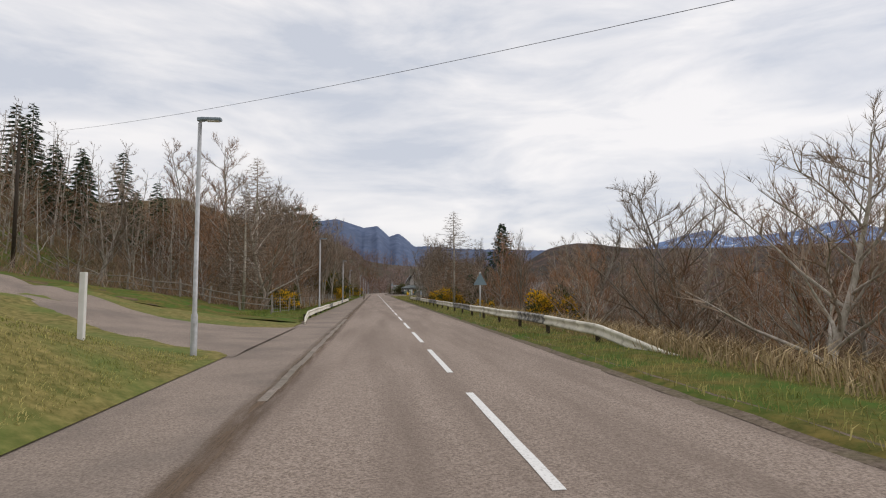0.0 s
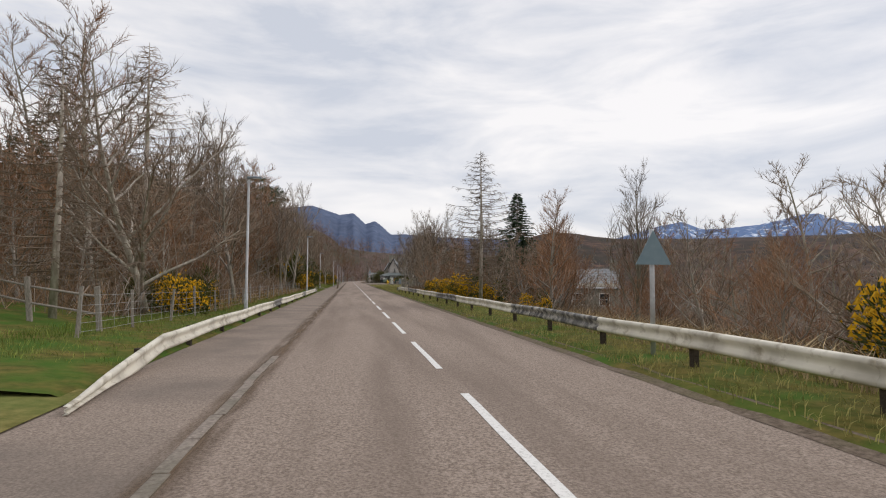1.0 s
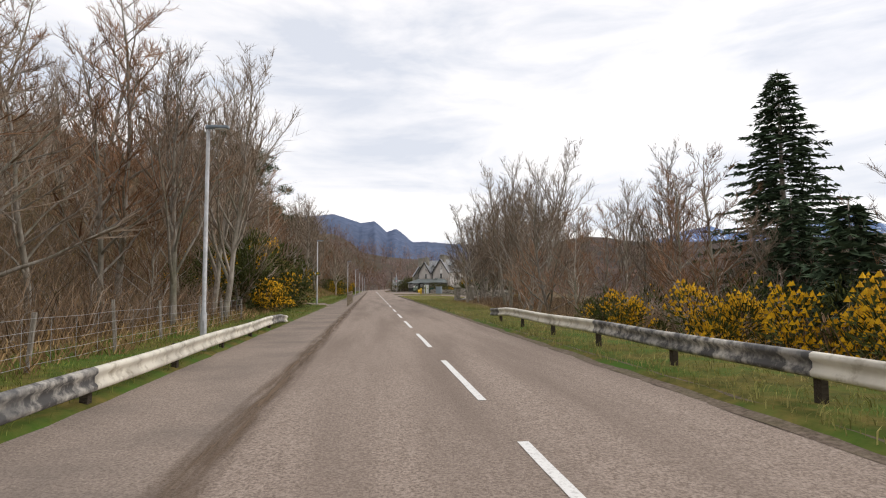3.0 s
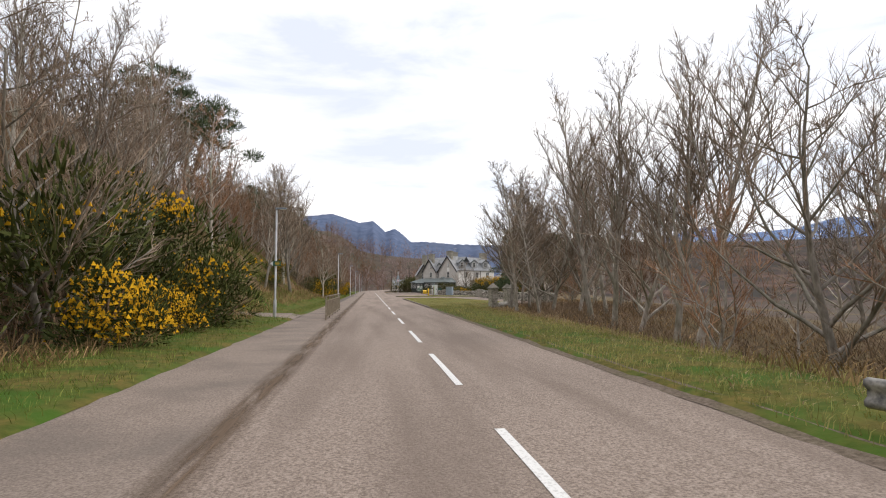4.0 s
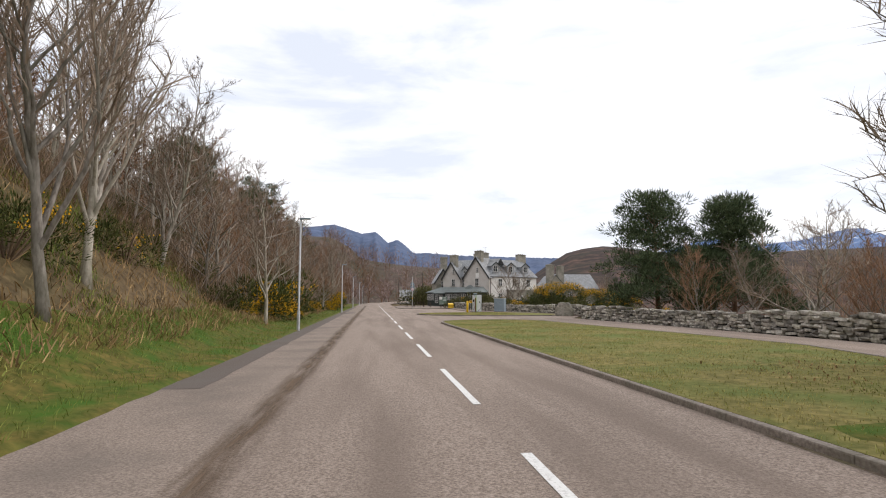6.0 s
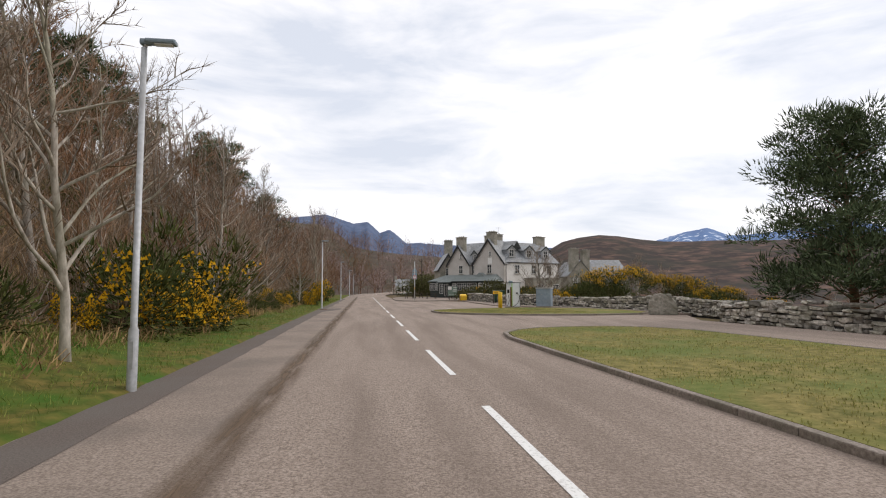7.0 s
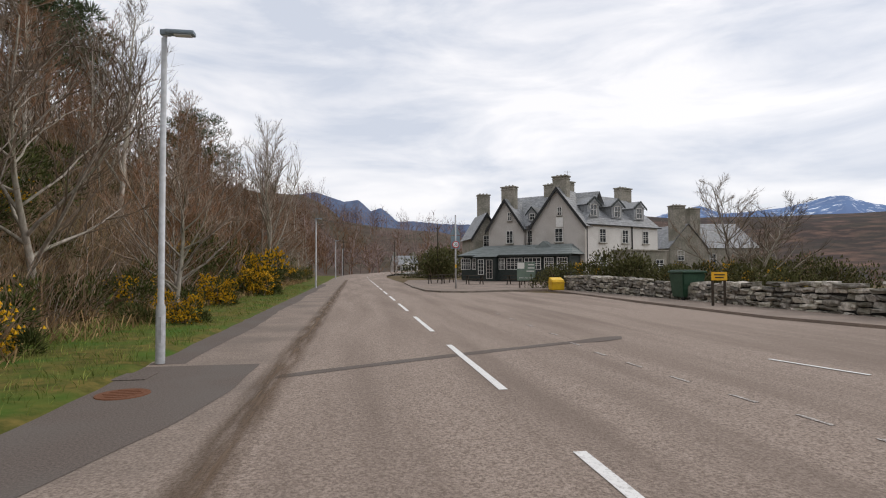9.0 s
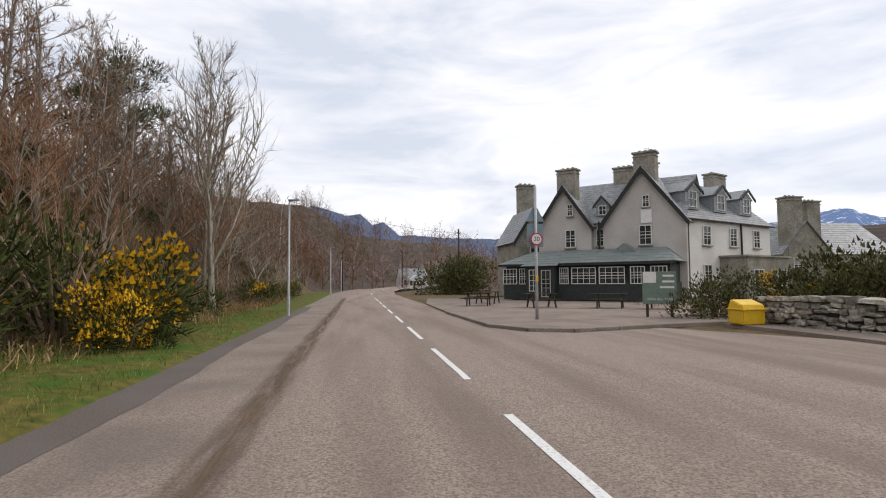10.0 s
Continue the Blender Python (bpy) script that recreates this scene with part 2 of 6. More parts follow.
def tube(name, points, radii, mat, parent=None, n=10, label="", smooth=True):
    v, f = [], []
    if not hasattr(radii, "__len__"):
        radii = [radii] * len(points)
    tube_arrays(points, radii, n, v, f)
    return raw(name, v, f, mat, parent, label, smooth)


def sheet(name, fn, us, vs, mat, parent=None, label="", smooth=True, thick=0.0):
    """A surface fn(u, v) over two lists of parameters, with thickness if asked."""
    verts = [tuple(fn(u, v)) for u in us for v in vs]
    nv = len(vs)
    faces = [(i * nv + j, i * nv + j + 1, (i + 1) * nv + j + 1, (i + 1) * nv + j) for i in range(len(us) - 1) for j in range(nv - 1)]
    ob = raw(name, verts, faces, mat, parent, label, smooth)
    if thick:
        md = ob.modifiers.new("thickness", "SOLIDIFY")
        md.thickness, md.offset = thick, 0
    return ob


def span(a, b, n):
    return [a + (b - a) * i / (n - 1) for i in range(n)]


def polygon(name, outline, z, depth, mat, parent=None, label="", kind=""):
    bm = bmesh.new()
    bm.faces.new([bm.verts.new((x, y, z)) for x, y in outline])
    if depth:
        r = bmesh.ops.extrude_face_region(bm, geom=bm.faces[:])
        bmesh.ops.translate(bm, verts=[g for g in r["geom"] if isinstance(g, bmesh.types.BMVert)], vec=(0, 0, -depth))
    bmesh.ops.recalc_face_normals(bm, faces=bm.faces[:])
    bmesh.ops.triangulate(bm, faces=[f for f in bm.faces if len(f.verts) > 4])
    ob = part(name, bm, mat, parent, label)
    return tagged(ob, kind=kind) if kind else ob

# ---- ground, road, footway ----
def step(a, b, x):
    t = max(0.0, min(1.0, (x - a) / (b - a)))
    return t * t * (3 - 2 * t)


def gz(x, y):
    """Height of the ground: gentle fields where the lane begins, then a steep wooded bank; flat road; moor beyond the valley."""
    first = 1 - step(-82, -50, y)
    s = -x - 4.3
    z = 0.06 * max(0.0, s)
    s -= 3.0
    if s > 0:
        z += (1 - first) * 21.0 * (1 - math.exp(-s / 18)) * (0.85 + 0.25 * noise.noise((x * 0.07, y * 0.05, 1.3)))
        z += first * (0.09 * min(s, 60) + 7.5 * step(13, 36, s) + 1.2 * step(-112, -100, y) * step(0, 8, s))
        z += 0.25 * step(0, 2, s) * noise.noise((x * 0.5, y * 0.5, 0))
    if x < -3.0:
        z += 0.06 * min(9.0, -x - 3.0) * (1 - step(-124, -112, y)) + 0.42 * min(2.6, -x - 3.0) * (1 - step(-147, -139, y))
        z += 0.5 * min(3.2, max(0.0, -x - 4.5)) * step(-50, -45, y) * (1 - step(-22, -6, y))
    if x > 7.4:
        z -= 1.6 * step(7.4, 13, x) * (1 - step(-72, -50, y))
    if x > 17:
        z -= min(9.0, (x - 17) * 0.05) * (1 - step(40, 70, y) * (1 - step(90, 140, y)) * (1 - step(50, 80, x)))
    z += 5 * math.exp(-((x + 15) / 22) ** 2 - ((y - 290) / 60) ** 2)
    z += 24 * step(160, 330, y) * (1 - step(40, 120, x))
    r, az = math.hypot(x, y), math.degrees(math.atan2(x, y))
    if y > 0:
        z += (82 + 17 * math.exp(-((az - 25) / 5) ** 2) + 3 * noise.noise((az * 0.3, 2.2, 0))) * step(280, 950, r) * step(11, 22, az) * (1 + 0.06 * noise.noise((x * 0.006, y * 0.006, 4)))
    elif x > 0:
        z += 82 * step(280, 950, r) * (1 + 0.06 * noise.noise((x * 0.006, y * 0.006, 4)))
    return z


def build_ground():
    us = np.arange(-6.95, 6.96, 0.085)
    far = 6.0 * np.sinh(np.arange(0.3, 6.9, 0.11))
    xs = np.sinh(us) * 6.0
    ys = np.concatenate([-200 - far[::-1], np.arange(-200, 66, 1.4), 66 + far])
    nx, ny = len(xs), len(ys)
    verts = [(float(x), float(y), gz(float(x), float(y)) - 0.03 - 0.12 * (abs(x - 1.5) < 3.6)) for x in xs for y in ys]
    faces = [(i * ny + j, (i + 1) * ny + j, (i + 1) * ny + j + 1, i * ny + j + 1) for i in range(nx - 1) for j in range(ny - 1)]
    ob = raw("ground", verts, faces, M["soil"], smooth=True)
    ob.data.materials.append(M["heather"])
    ob.data.materials.append(M["valley"])
    idx = []
    for q in faces:
        x, y, _ = verts[q[0]]
        far = math.hypot(x, y)
        if y < 0:
            idx.append(1 if far > 330 else 2 if x > 26 else 0)
        else:
            idx.append(1 if far > 330 or (far > 230 and x < -60) else 2 if far > 112 and x > -60 else 0)
    ob.data.polygons.foreach_set("material_index", idx)
    tagged(ob, "brown bracken-covered ground rising into a wooded bank and moor", "ground", kind="structure")


build_ground()


def road_x(y, off):
    """The road runs straight, then bends to the right beyond the hotel."""
    b = max(0.0, y - 92)
    return off + 0.0042 * b * b


ROAD_Y = [-420, -300, -240, -200, -160, -120, -80, -40, -10, 0, 6, 12, 20, 30, 45, 60, 75, 92, 105, 120, 135, 150, 170]
rv, rf = [], []
for i, y in enumerate(ROAD_Y):
    rise = 0.9 * step(80, 170, y)
    for off in (-1.11, 4.62):
        rv.append((road_x(y, off), y, 0.012 + rise))
    if i:
        rf.append((2 * i - 2, 2 * i - 1, 2 * i + 1, 2 * i))
road = tagged(raw("road", rv, rf, M["asphalt"]), "worn pale grey asphalt road with broken white centre line", "road", kind="structure")
# wide side junction in front of the hotel and the wall
apron = polygon("junction_road", [(4.6, -38), (9, -38), (13, -34), (17.2, -27), (16.6, -12), (15.8, -2), (18.2, 3), (17.6, 9), (15.4, 14.6), (12.6, 18.3), (11.6, 22.5), (11.5, 30), (12.1, 37), (9.6, 41.6), (6.3, 40.6), (4.6, 42.5)], 0.008, 0,
                M["asphalt"], None, "", "structure")
tagged(apron, "wide worn asphalt side junction in front of the wall", "road")
fore = polygon("forecourt", [(4.25, 51), (4.35, 43), (5.1, 41.3), (6.3, 40.75), (9.6, 41.75), (12.0, 42.2), (13.6, 43), (24, 52), (24, 72), (6, 72), (4.6, 62)], 0.10, 0.14, M["footway"], None, "", "structure")
tagged(fore, "paved hotel forecourt with a low kerb", "pavement")
pave = polygon("pavement", [(11.55, 22.5), (12.6, 18.4), (15.3, 14.7), (17.5, 9.2), (18.1, 3.2), (18.6, 3.2), (18.4, 9.5), (16.6, 15), (14.4, 19.5), (13.0, 41.9), (12.0, 42.0), (11.9, 37), (11.6, 30)], 0.09, 0.12, M["footway"], None, "", "structure")
tagged(pave, "pavement strip at the foot of the stone wall", "pavement")

foot_v, foot_f = [], []
for i, y in enumerate(ROAD_Y[:20]):
    for off in (-3.2, -1.10):
        foot_v.append((road_x(y, off), y, 0.017 + 0.9 * step(80, 170, y)))
    if i:
        foot_f.append((2 * i - 2, 2 * i - 1, 2 * i + 1, 2 * i))
tagged(raw("footway", foot_v, foot_f, M["footway"]), "asphalt footway with dark repaired strips", "pavement", kind="structure")


def wavy_strip(name, x0, x1, ys, z, mat, wob0=0.05, wob1=0.05, seed=0.0, label="", category="pavement"):
    v, f = [], []
    for i, y in enumerate(ys):
        a = x0(y) if callable(x0) else x0
        b = x1(y) if callable(x1) else x1
        v.append((a + wob0 * noise.noise((y * 0.9, seed, 0)), y, z))
        v.append((b + wob1 * noise.noise((y * 0.9, seed + 5, 0)), y, z))
        if i:
            f.append((2 * i - 2, 2 * i - 1, 2 * i + 1, 2 * i))
    return tagged(raw(name, v, f, mat), label, category, kind="structure")


# brown silt gathered in the channel, thinning out to both sides
channel_dirt = material("channel_silt", (0.145, 0.098, 0.064), (0.235, 0.17, 0.12), 14, 0.95, bump=0.5, stain=(0.11, 0.083, 0.062), stain_scale=1.2, stretch=(3, 0.2, 1))
cn, cl = channel_dirt.node_tree.nodes, channel_dirt.node_tree.links
c_geo, c_sep, c_off, c_abs, c_fall = cn.new("ShaderNodeNewGeometry"), cn.new("ShaderNodeSeparateXYZ"), cn.new("ShaderNodeMath"), cn.new("ShaderNodeMath"), cn.new("ShaderNodeMapRange")
c_map, c_noise, c_mul = cn.new("ShaderNodeMapping"), cn.new("ShaderNodeTexNoise"), cn.new("ShaderNodeMath")
cl.new(c_geo.outputs["Position"], c_sep.inputs[0])
c_off.operation, c_abs.operation, c_mul.operation = "ADD", "ABSOLUTE", "MULTIPLY"
c_off.inputs[1].default_value = 1.10
cl.new(c_sep.outputs["X"], c_off.inputs[0])
cl.new(c_off.outputs[0], c_abs.inputs[0])
c_fall.inputs["From Min"].default_value, c_fall.inputs["From Max"].default_value = 0.04, 0.27
c_fall.inputs["To Min"].default_value, c_fall.inputs["To Max"].default_value = 0.8, 0.0
cl.new(c_abs.outputs[0], c_fall.inputs["Value"])
c_map.inputs["Scale"].default_value = (8.0, 0.7, 1)
cl.new(c_geo.outputs["Position"], c_map.inputs[0])
cl.new(c_map.outputs[0], c_noise.inputs["Vector"])
c_noise.inputs["Scale"].default_value, c_noise.inputs["Detail"].default_value = 1.0, 6.0
c_ramp = cn.new("ShaderNodeMapRange")
c_ramp.inputs["From Min"].default_value, c_ramp.inputs["From Max"].default_value = 0.26, 0.58
cl.new(c_noise.outputs["Fac"], c_ramp.inputs["Value"])
cl.new(c_ramp.outputs[0], c_mul.inputs[0])
cl.new(c_fall.outputs[0], c_mul.inputs[1])
cl.new(c_mul.outputs[0], cn["Principled BSDF"].inputs["Alpha"])

# darker resurfacing beside the verge, ending at the lamp column
wavy_strip("footway_patch", -3.16, lambda y: -2.50 + 1.0 * step(10.5, 15.8, y), span(-34, 17.4, 300), 0.0215, M["newtar"], 0.02, 0.05, 1.0, "dark repaired strip of asphalt along the footway")
wavy_strip("footway_patch", -3.16, lambda y: -2.58 + 0.06 * math.sin(y * 0.6), span(17.6, 60, 160), 0.0215, M["newtar"], 0.02, 0.05, 8.0, "dark repaired strip of asphalt along the footway")
wavy_strip("gutter_dirt", -1.5, -0.70, span(-190, 92, 640), 0.0225, channel_dirt, 0.0, 0.0, 2.0, "brown dirt along the road channel", "dirt")

# round access cover in the footway
bm = bmesh.new()
bmesh.ops.create_cone(bm, cap_ends=True, segments=32, radius1=0.30, radius2=0.29, depth=0.02)
cover = part("access_cover", bm, M["redwood"])
cover.location = (-2.72, 15.5, 0.022)
tagged(cover, "round rusty access cover let into the footway", "manhole cover")
for k in range(5):
    rib = part("rib", boxed((0, -0.18 + 0.09 * k, 0.012), (0.44 - 0.1 * abs(k - 2), 0.025, 0.006)), M["redwood"], cover)

# trench repair across the road
tr_v, tr_f = [], []
for i, u in enumerate(span(0, 1, 40)):
    x, y = -1.1 + u * 6.6, 16.3 + 3.6 * u - 0.5 * u * u
    w = 0.17 + 0.05 * noise.noise((u * 9, 3, 0)) + 0.12 * step(0.8, 0.9, u) * (1 - step(0.95, 1, u))
    tr_v += [(x - 0.4 * w, y - w, 0.0165), (x + 0.4 * w, y + w, 0.0165)]
    if i:
        tr_f.append((2 * i - 2, 2 * i - 1, 2 * i + 1, 2 * i))
tagged(raw("trench_patch", tr_v, tr_f, M["newtar"]), "dark asphalt trench repair crossing the road", "patch", kind="structure")


# painted lines: each dash a thin raised strip
def dash(x, y, w, l, turn=0.0, z=0.0, mat="paint"):
    bm = bmesh.new()
    n = 6
    rows = []
    for i in range(n + 1):
        t = i / n - 0.5
        j = 0.008 * noise.noise((x + i, y, 1))
        rows.append((bm.verts.new((-w / 2 + j, l * t, 0)), bm.verts.new((w / 2 + j, l * t, 0))))
    for a, b in zip(rows, rows[1:]):
        bm.faces.new((a[0], a[1], b[1], b[0]))
    r = bmesh.ops.extrude_face_region(bm, geom=bm.faces[:])
    bmesh.ops.translate(bm, verts=[g for g in r["geom"] if isinstance(g, bmesh.types.BMVert)], vec=(0, 0, 0.004))
    bmesh.ops.recalc_face_normals(bm, faces=bm.faces[:])
    ob = part("line", bm, M[mat], lines)
    ob.matrix_basis = pose(x, y, 0.0155 + z, 0, 0, turn)


lines = thing("road_markings", (0, 0, 0), "worn white painted road lines", "road marking", kind="structure")
# the marks keep a six metre beat that stretches a little along the lane
PHASE = ((-158, 1.5), (-118, 1.2), (-86, 0.65), (-60, 2.87), (-51, 4.98), (-42, 7.0), (-16, 8.78), (-7, 9.56), (12, 10.3), (36, 11.2), (90, 11.9))
for k in range(-10, 48):
    tip = -147.6 + 6.0 * k
    for _ in range(6):
        tip = -147.61 + 6.0 * k + float(np.interp(tip, [p[0] for p in PHASE], [p[1] for p in PHASE]))
    dash(1.74 + road_x(tip, 0), tip - 1.98, 0.11, 3.95, 0, 0.9 * step(80, 170, tip))
for x, y in ((4.54, 11.1), (4.46, 11.75), (4.4, 12.4), (4.33, 13.2), (4.26, 14.1), (4.18, 15.2), (4.12, 16.3), (4.09, 17.4), (4.15, 18.6), (4.3, 20.2), (4.35, 22), (4.4, 23.8), (4.44, 25.6)):
    dash(x, y, 0.055, 0.40, 4, 0, "oldpaint")
for x0, y0, x1, y1 in ((6.48, 16.4, 6.85, 15.0), (6.75, 14.4, 6.72, 12.8), (7.1, 14.55, 8.4, 15.3), (8.4, 15.3, 10.0, 15.25), (8.0, 14.6, 10.5, 14.9)):
    dash((x0 + x1) / 2, (y0 + y1) / 2, 0.07, math.hypot(x1 - x0, y1 - y0), math.degrees(-math.atan2(x1 - x0, y1 - y0)))

# grass verge by the footway, and the kerbed island
vv, vf = [], []
VY = span(-128, 110, 360)
for i, y in enumerate(VY):
    e = 0.06 * noise.noise((y * 1.7, 0, 0))
    for j, (x, dz) in enumerate(((-3.13 + e, 0.012), (-3.28, 0.07), (-4.4, 0.11), (-5.2, 0.08), (-6.4 - 1.2 * noise.noise((y * 0.3, 3, 0)), 0.03))):
        vv.append((road_x(y, x), y, gz(x, y) + dz + 0.03 * noise.noise((x * 2, y * 2, 0))))
    if i:
        for j in range(4):
            vf.append((5 * i - 5 + j, 5 * i + j, 5 * i + j + 1, 5 * i - 4 + j))
tagged(raw("verge", vv, vf, M["verge"], smooth=True), "rough grass verge beside the footway", "grass", kind="structure")

ISLAND = [(4.66, 10.5), (4.58, 9.6), (4.6, 8.8), (4.75, 7.8), (5.15, 6.95), (5.75, 6.15), (6.6, 5.35), (8.0, 4.4), (10.2, 3.7), (13, 3.4), (16, 4.0), (17.6, 6.0), (17.4, 9.0), (16.3, 12.0), (14.7, 13.75), (12.5, 14.5),
          (10.4, 14.2), (9.0, 13.65), (7.9, 13.1), (6.9, 12.55), (6.1, 12.05), (5.4, 11.5), (4.95, 11.05)]


def inside(x, y, outline):
    hit = False
    for (xa, ya), (xb, yb) in zip(outline, outline[1:] + outline[:1]):
        if (ya > y) != (yb > y) and x < (xb - xa) * (y - ya) / (yb - ya) + xa:
            hit = not hit
    return hit


island = thing("traffic_island", (0, 0, 0), "grass island with a stone kerb in the junction", "traffic island")
icx, icy = 10.5, 9.0
inner = [(icx + (x - icx) * 0.975, icy + (y - icy) * 0.97) for x, y in ISLAND]
polygon("turf", inner, 0.10, 0.10, M["lawn"], island, "mown grass turning yellow")
for i, ((xa, ya), (xb, yb)) in enumerate(zip(ISLAND, ISLAND[1:] + ISLAND[:1])):
    n = max(1, round(math.hypot(xb - xa, yb - ya) / 0.9))
    for k in range(n):
        x0, y0, x1, y1 = xa + (xb - xa) * k / n, ya + (yb - ya) * k / n, xa + (xb - xa) * (k + 1) / n, ya + (yb - ya) * (k + 1) / n
        ln = math.hypot(x1 - x0, y1 - y0)
        ob = part("kerb_stone", boxed((0, 0, 0.03), (0.13, ln - 0.004, 0.14), 0.022), M["kerb"], island)
        ob.matrix_basis = pose((x0 + x1) / 2, (y0 + y1) / 2, 0.01 + 0.006 * math.sin(7 * x0), 0, 0, math.degrees(-math.atan2(x1 - x0, y1 - y0)))

# forecourt kerb
fk = thing("forecourt_kerb", (0, 0, 0), "low stone kerb round the forecourt", "kerb", kind="structure")
FK = [(4.25, 51), (4.3, 47), (4.35, 43), (5.1, 41.3), (6.3, 40.75), (7.9, 41.2), (9.6, 41.75), (12.2, 42.4)]
for (xa, ya), (xb, yb) in zip(FK, FK[1:]):
    n = max(1, round(math.hypot(xb - xa, yb - ya) / 0.95))
    for k in range(n):
        x0, y0, x1, y1 = xa + (xb - xa) * k / n, ya + (yb - ya) * k / n, xa + (xb - xa) * (k + 1) / n, ya + (yb - ya) * (k + 1) / n
        ob = part("kerb_stone", boxed((0, 0, 0.05), (0.14, math.hypot(x1 - x0, y1 - y0) - 0.01, 0.14), 0.02), M["kerb"], fk)
        ob.matrix_basis = pose((x0 + x1) / 2, (y0 + y1) / 2, 0, 0, 0, math.degrees(-math.atan2(x1 - x0, y1 - y0)))

# far mountains, several kilometres off; their blue haze is part of the colour
def ridge(name, dist, crest, mat, label, rough=1.0, n=300):
    """A mountain range along a crest of (bearing, degrees over the horizon), with spurs and gullies falling towards the viewer."""
    v, f = [], []
    m = 12
    az0, az1 = crest[0][0], crest[-1][0]
    for i in range(n):
        az = az0 + (az1 - az0) * i / (n - 1)
        e = float(np.interp(az, [c[0] for c in crest], [c[1] for c in crest]))
        e += rough * (0.10 * noise.noise((az * 2.3, dist, 0)) + 0.06 * noise.noise((az * 7, dist, 0)) + 0.03 * noise.noise((az * 19, dist, 0)))
        for j in range(m):
            t = j / (m - 1)
            gully = 0.05 * noise.noise((az * 0.9, t * 2.4, 7)) + 0.008 * noise.noise((az * 4, t * 4, 3))
            dd = dist * (1 - 0.42 * t + gully * math.sin(math.pi * t))
            z = dist * math.tan(radians(e)) * (1 - t) ** 1.1 - 30 * t
            v.append((dd * math.sin(radians(az)), dd * math.cos(radians(az)), z))
        if i:
            for j in range(m - 1):
                f.append(((i - 1) * m + j, i * m + j, i * m + j + 1, (i - 1) * m + j + 1))
    return tagged(raw(name, v, f, mat, smooth=True), label, "mountain", kind="structure")


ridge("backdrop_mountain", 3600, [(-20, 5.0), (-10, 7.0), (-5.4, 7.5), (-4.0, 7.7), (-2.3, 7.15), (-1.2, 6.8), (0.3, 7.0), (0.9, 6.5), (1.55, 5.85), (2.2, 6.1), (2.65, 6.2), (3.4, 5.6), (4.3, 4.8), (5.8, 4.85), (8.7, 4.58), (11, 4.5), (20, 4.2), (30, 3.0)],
      M["hazerock"], "craggy mountain ridge in the distance, coloured blue-grey for haze", 0.7)
ridge("backdrop_snow", 4300, [(20, 3.0), (28, 4.3), (32, 5.4), (34, 5.75), (35.8, 4.95), (37.6, 4.95), (40.7, 5.2), (42.8, 5.65), (44, 5.95), (45.1, 5.95), (46.6, 5.25), (49, 4.6), (60, 5.2), (75, 3.0)], M["snow"], "mountain range coloured blue for haze, with patches of snow", 0.7)
ridge("backdrop_hills", 3000, [(-180, 4), (-120, 6), (-60, 5), (-20, 3)], M["heather"], "far hills behind the road", 1.0, 120)
ridge("backdrop_hills", 3000, [(76, 3), (110, 6), (150, 5), (180, 4)], M["heather"], "far hills beyond the valley", 1.0, 120)


# ---- street furniture ----
def street_lamp(x, y, h):
    lamp = thing("street_lamp", (x, y, gz(x, y)), "tall pale grey steel street lamp at the footway edge", "street lamp", "street lamps")
    tube("column", [(0, 0, 0), (0, 0, 0.02), (0, 0, 0.9), (0, 0, 0.95), (0, 0, h)], [0.075, 0.072, 0.072, 0.05, 0.042], M["galv"], lamp, 14)
    tube("bracket", [(0, 0, h - 0.03), (0.02, 0, h + 0.06), (0.08, 0, h + 0.09)], [0.035, 0.032, 0.03], M["galv"], lamp, 10)
    bm = bmesh.new()
    box(bm, (0.24, 0, h + 0.10), (0.44, 0.16, 0.07), 0.025, None)
    box(bm, (0.02, 0, h + 0.09), (0.16, 0.11, 0.09), 0.025, None)
    part("lantern", bm, M["greypaint"], lamp, "grey lantern head")
    part("lens", boxed((0.28, 0, h + 0.06), (0.26, 0.11, 0.02), 0.006), M["white_panel"], lamp)
    part("door", boxed((0, -0.071, 0.55), (0.07, 0.012, 0.4), 0.004), M["galv"], lamp)
    return lamp


for x, y in ((-3.5, -141.6), (-3.5, -114.1), (-3.5, -84.8), (-4.04, -52.8), (-3.12, -17.3), (-3.03, 17.7), (-2.97, 51.0), (-2.7, 85), (-2.5, 118)):
    street_lamp(x, y, 5.15)

cover = part("access_cover", boxed((0, 0, 0), (0.55, 0.5, 0.02), 0.004), M["newtar"])
cover.location = (-3.05, 16.6, 0.026)
tagged(cover, "dark square access cover in the footway", "access cover")


def wooden_pole(x, y, h, label="weathered wooden telegraph pole"):
    p = thing("telegraph_pole", (x, y, gz(x, y)), label, "pole", "telegraph poles")
    tube("shaft", [(0, 0, 0), (0, 0, h * 0.5), (0, 0, h)], [0.13, 0.115, 0.09], M["timber"], p, 10)
    bm = bmesh.new()
    box(bm, (0, 0, h - 0.5), (0.5, 0.09, 0.09), 0.01)
    box(bm, (0.2, 0, h - 0.42), (0.05, 0.05, 0.1), 0.01)
    box(bm, (-0.2, 0, h - 0.42), (0.05, 0.05, 0.1), 0.01)
    part("crossbar", bm, M["timber"], p)


wooden_pole(12.4, 92, 8.0)
wooden_pole(2.9 + road_x(128, 0), 128, 7.5)
wooden_pole(-2.6, 128, 7.5)
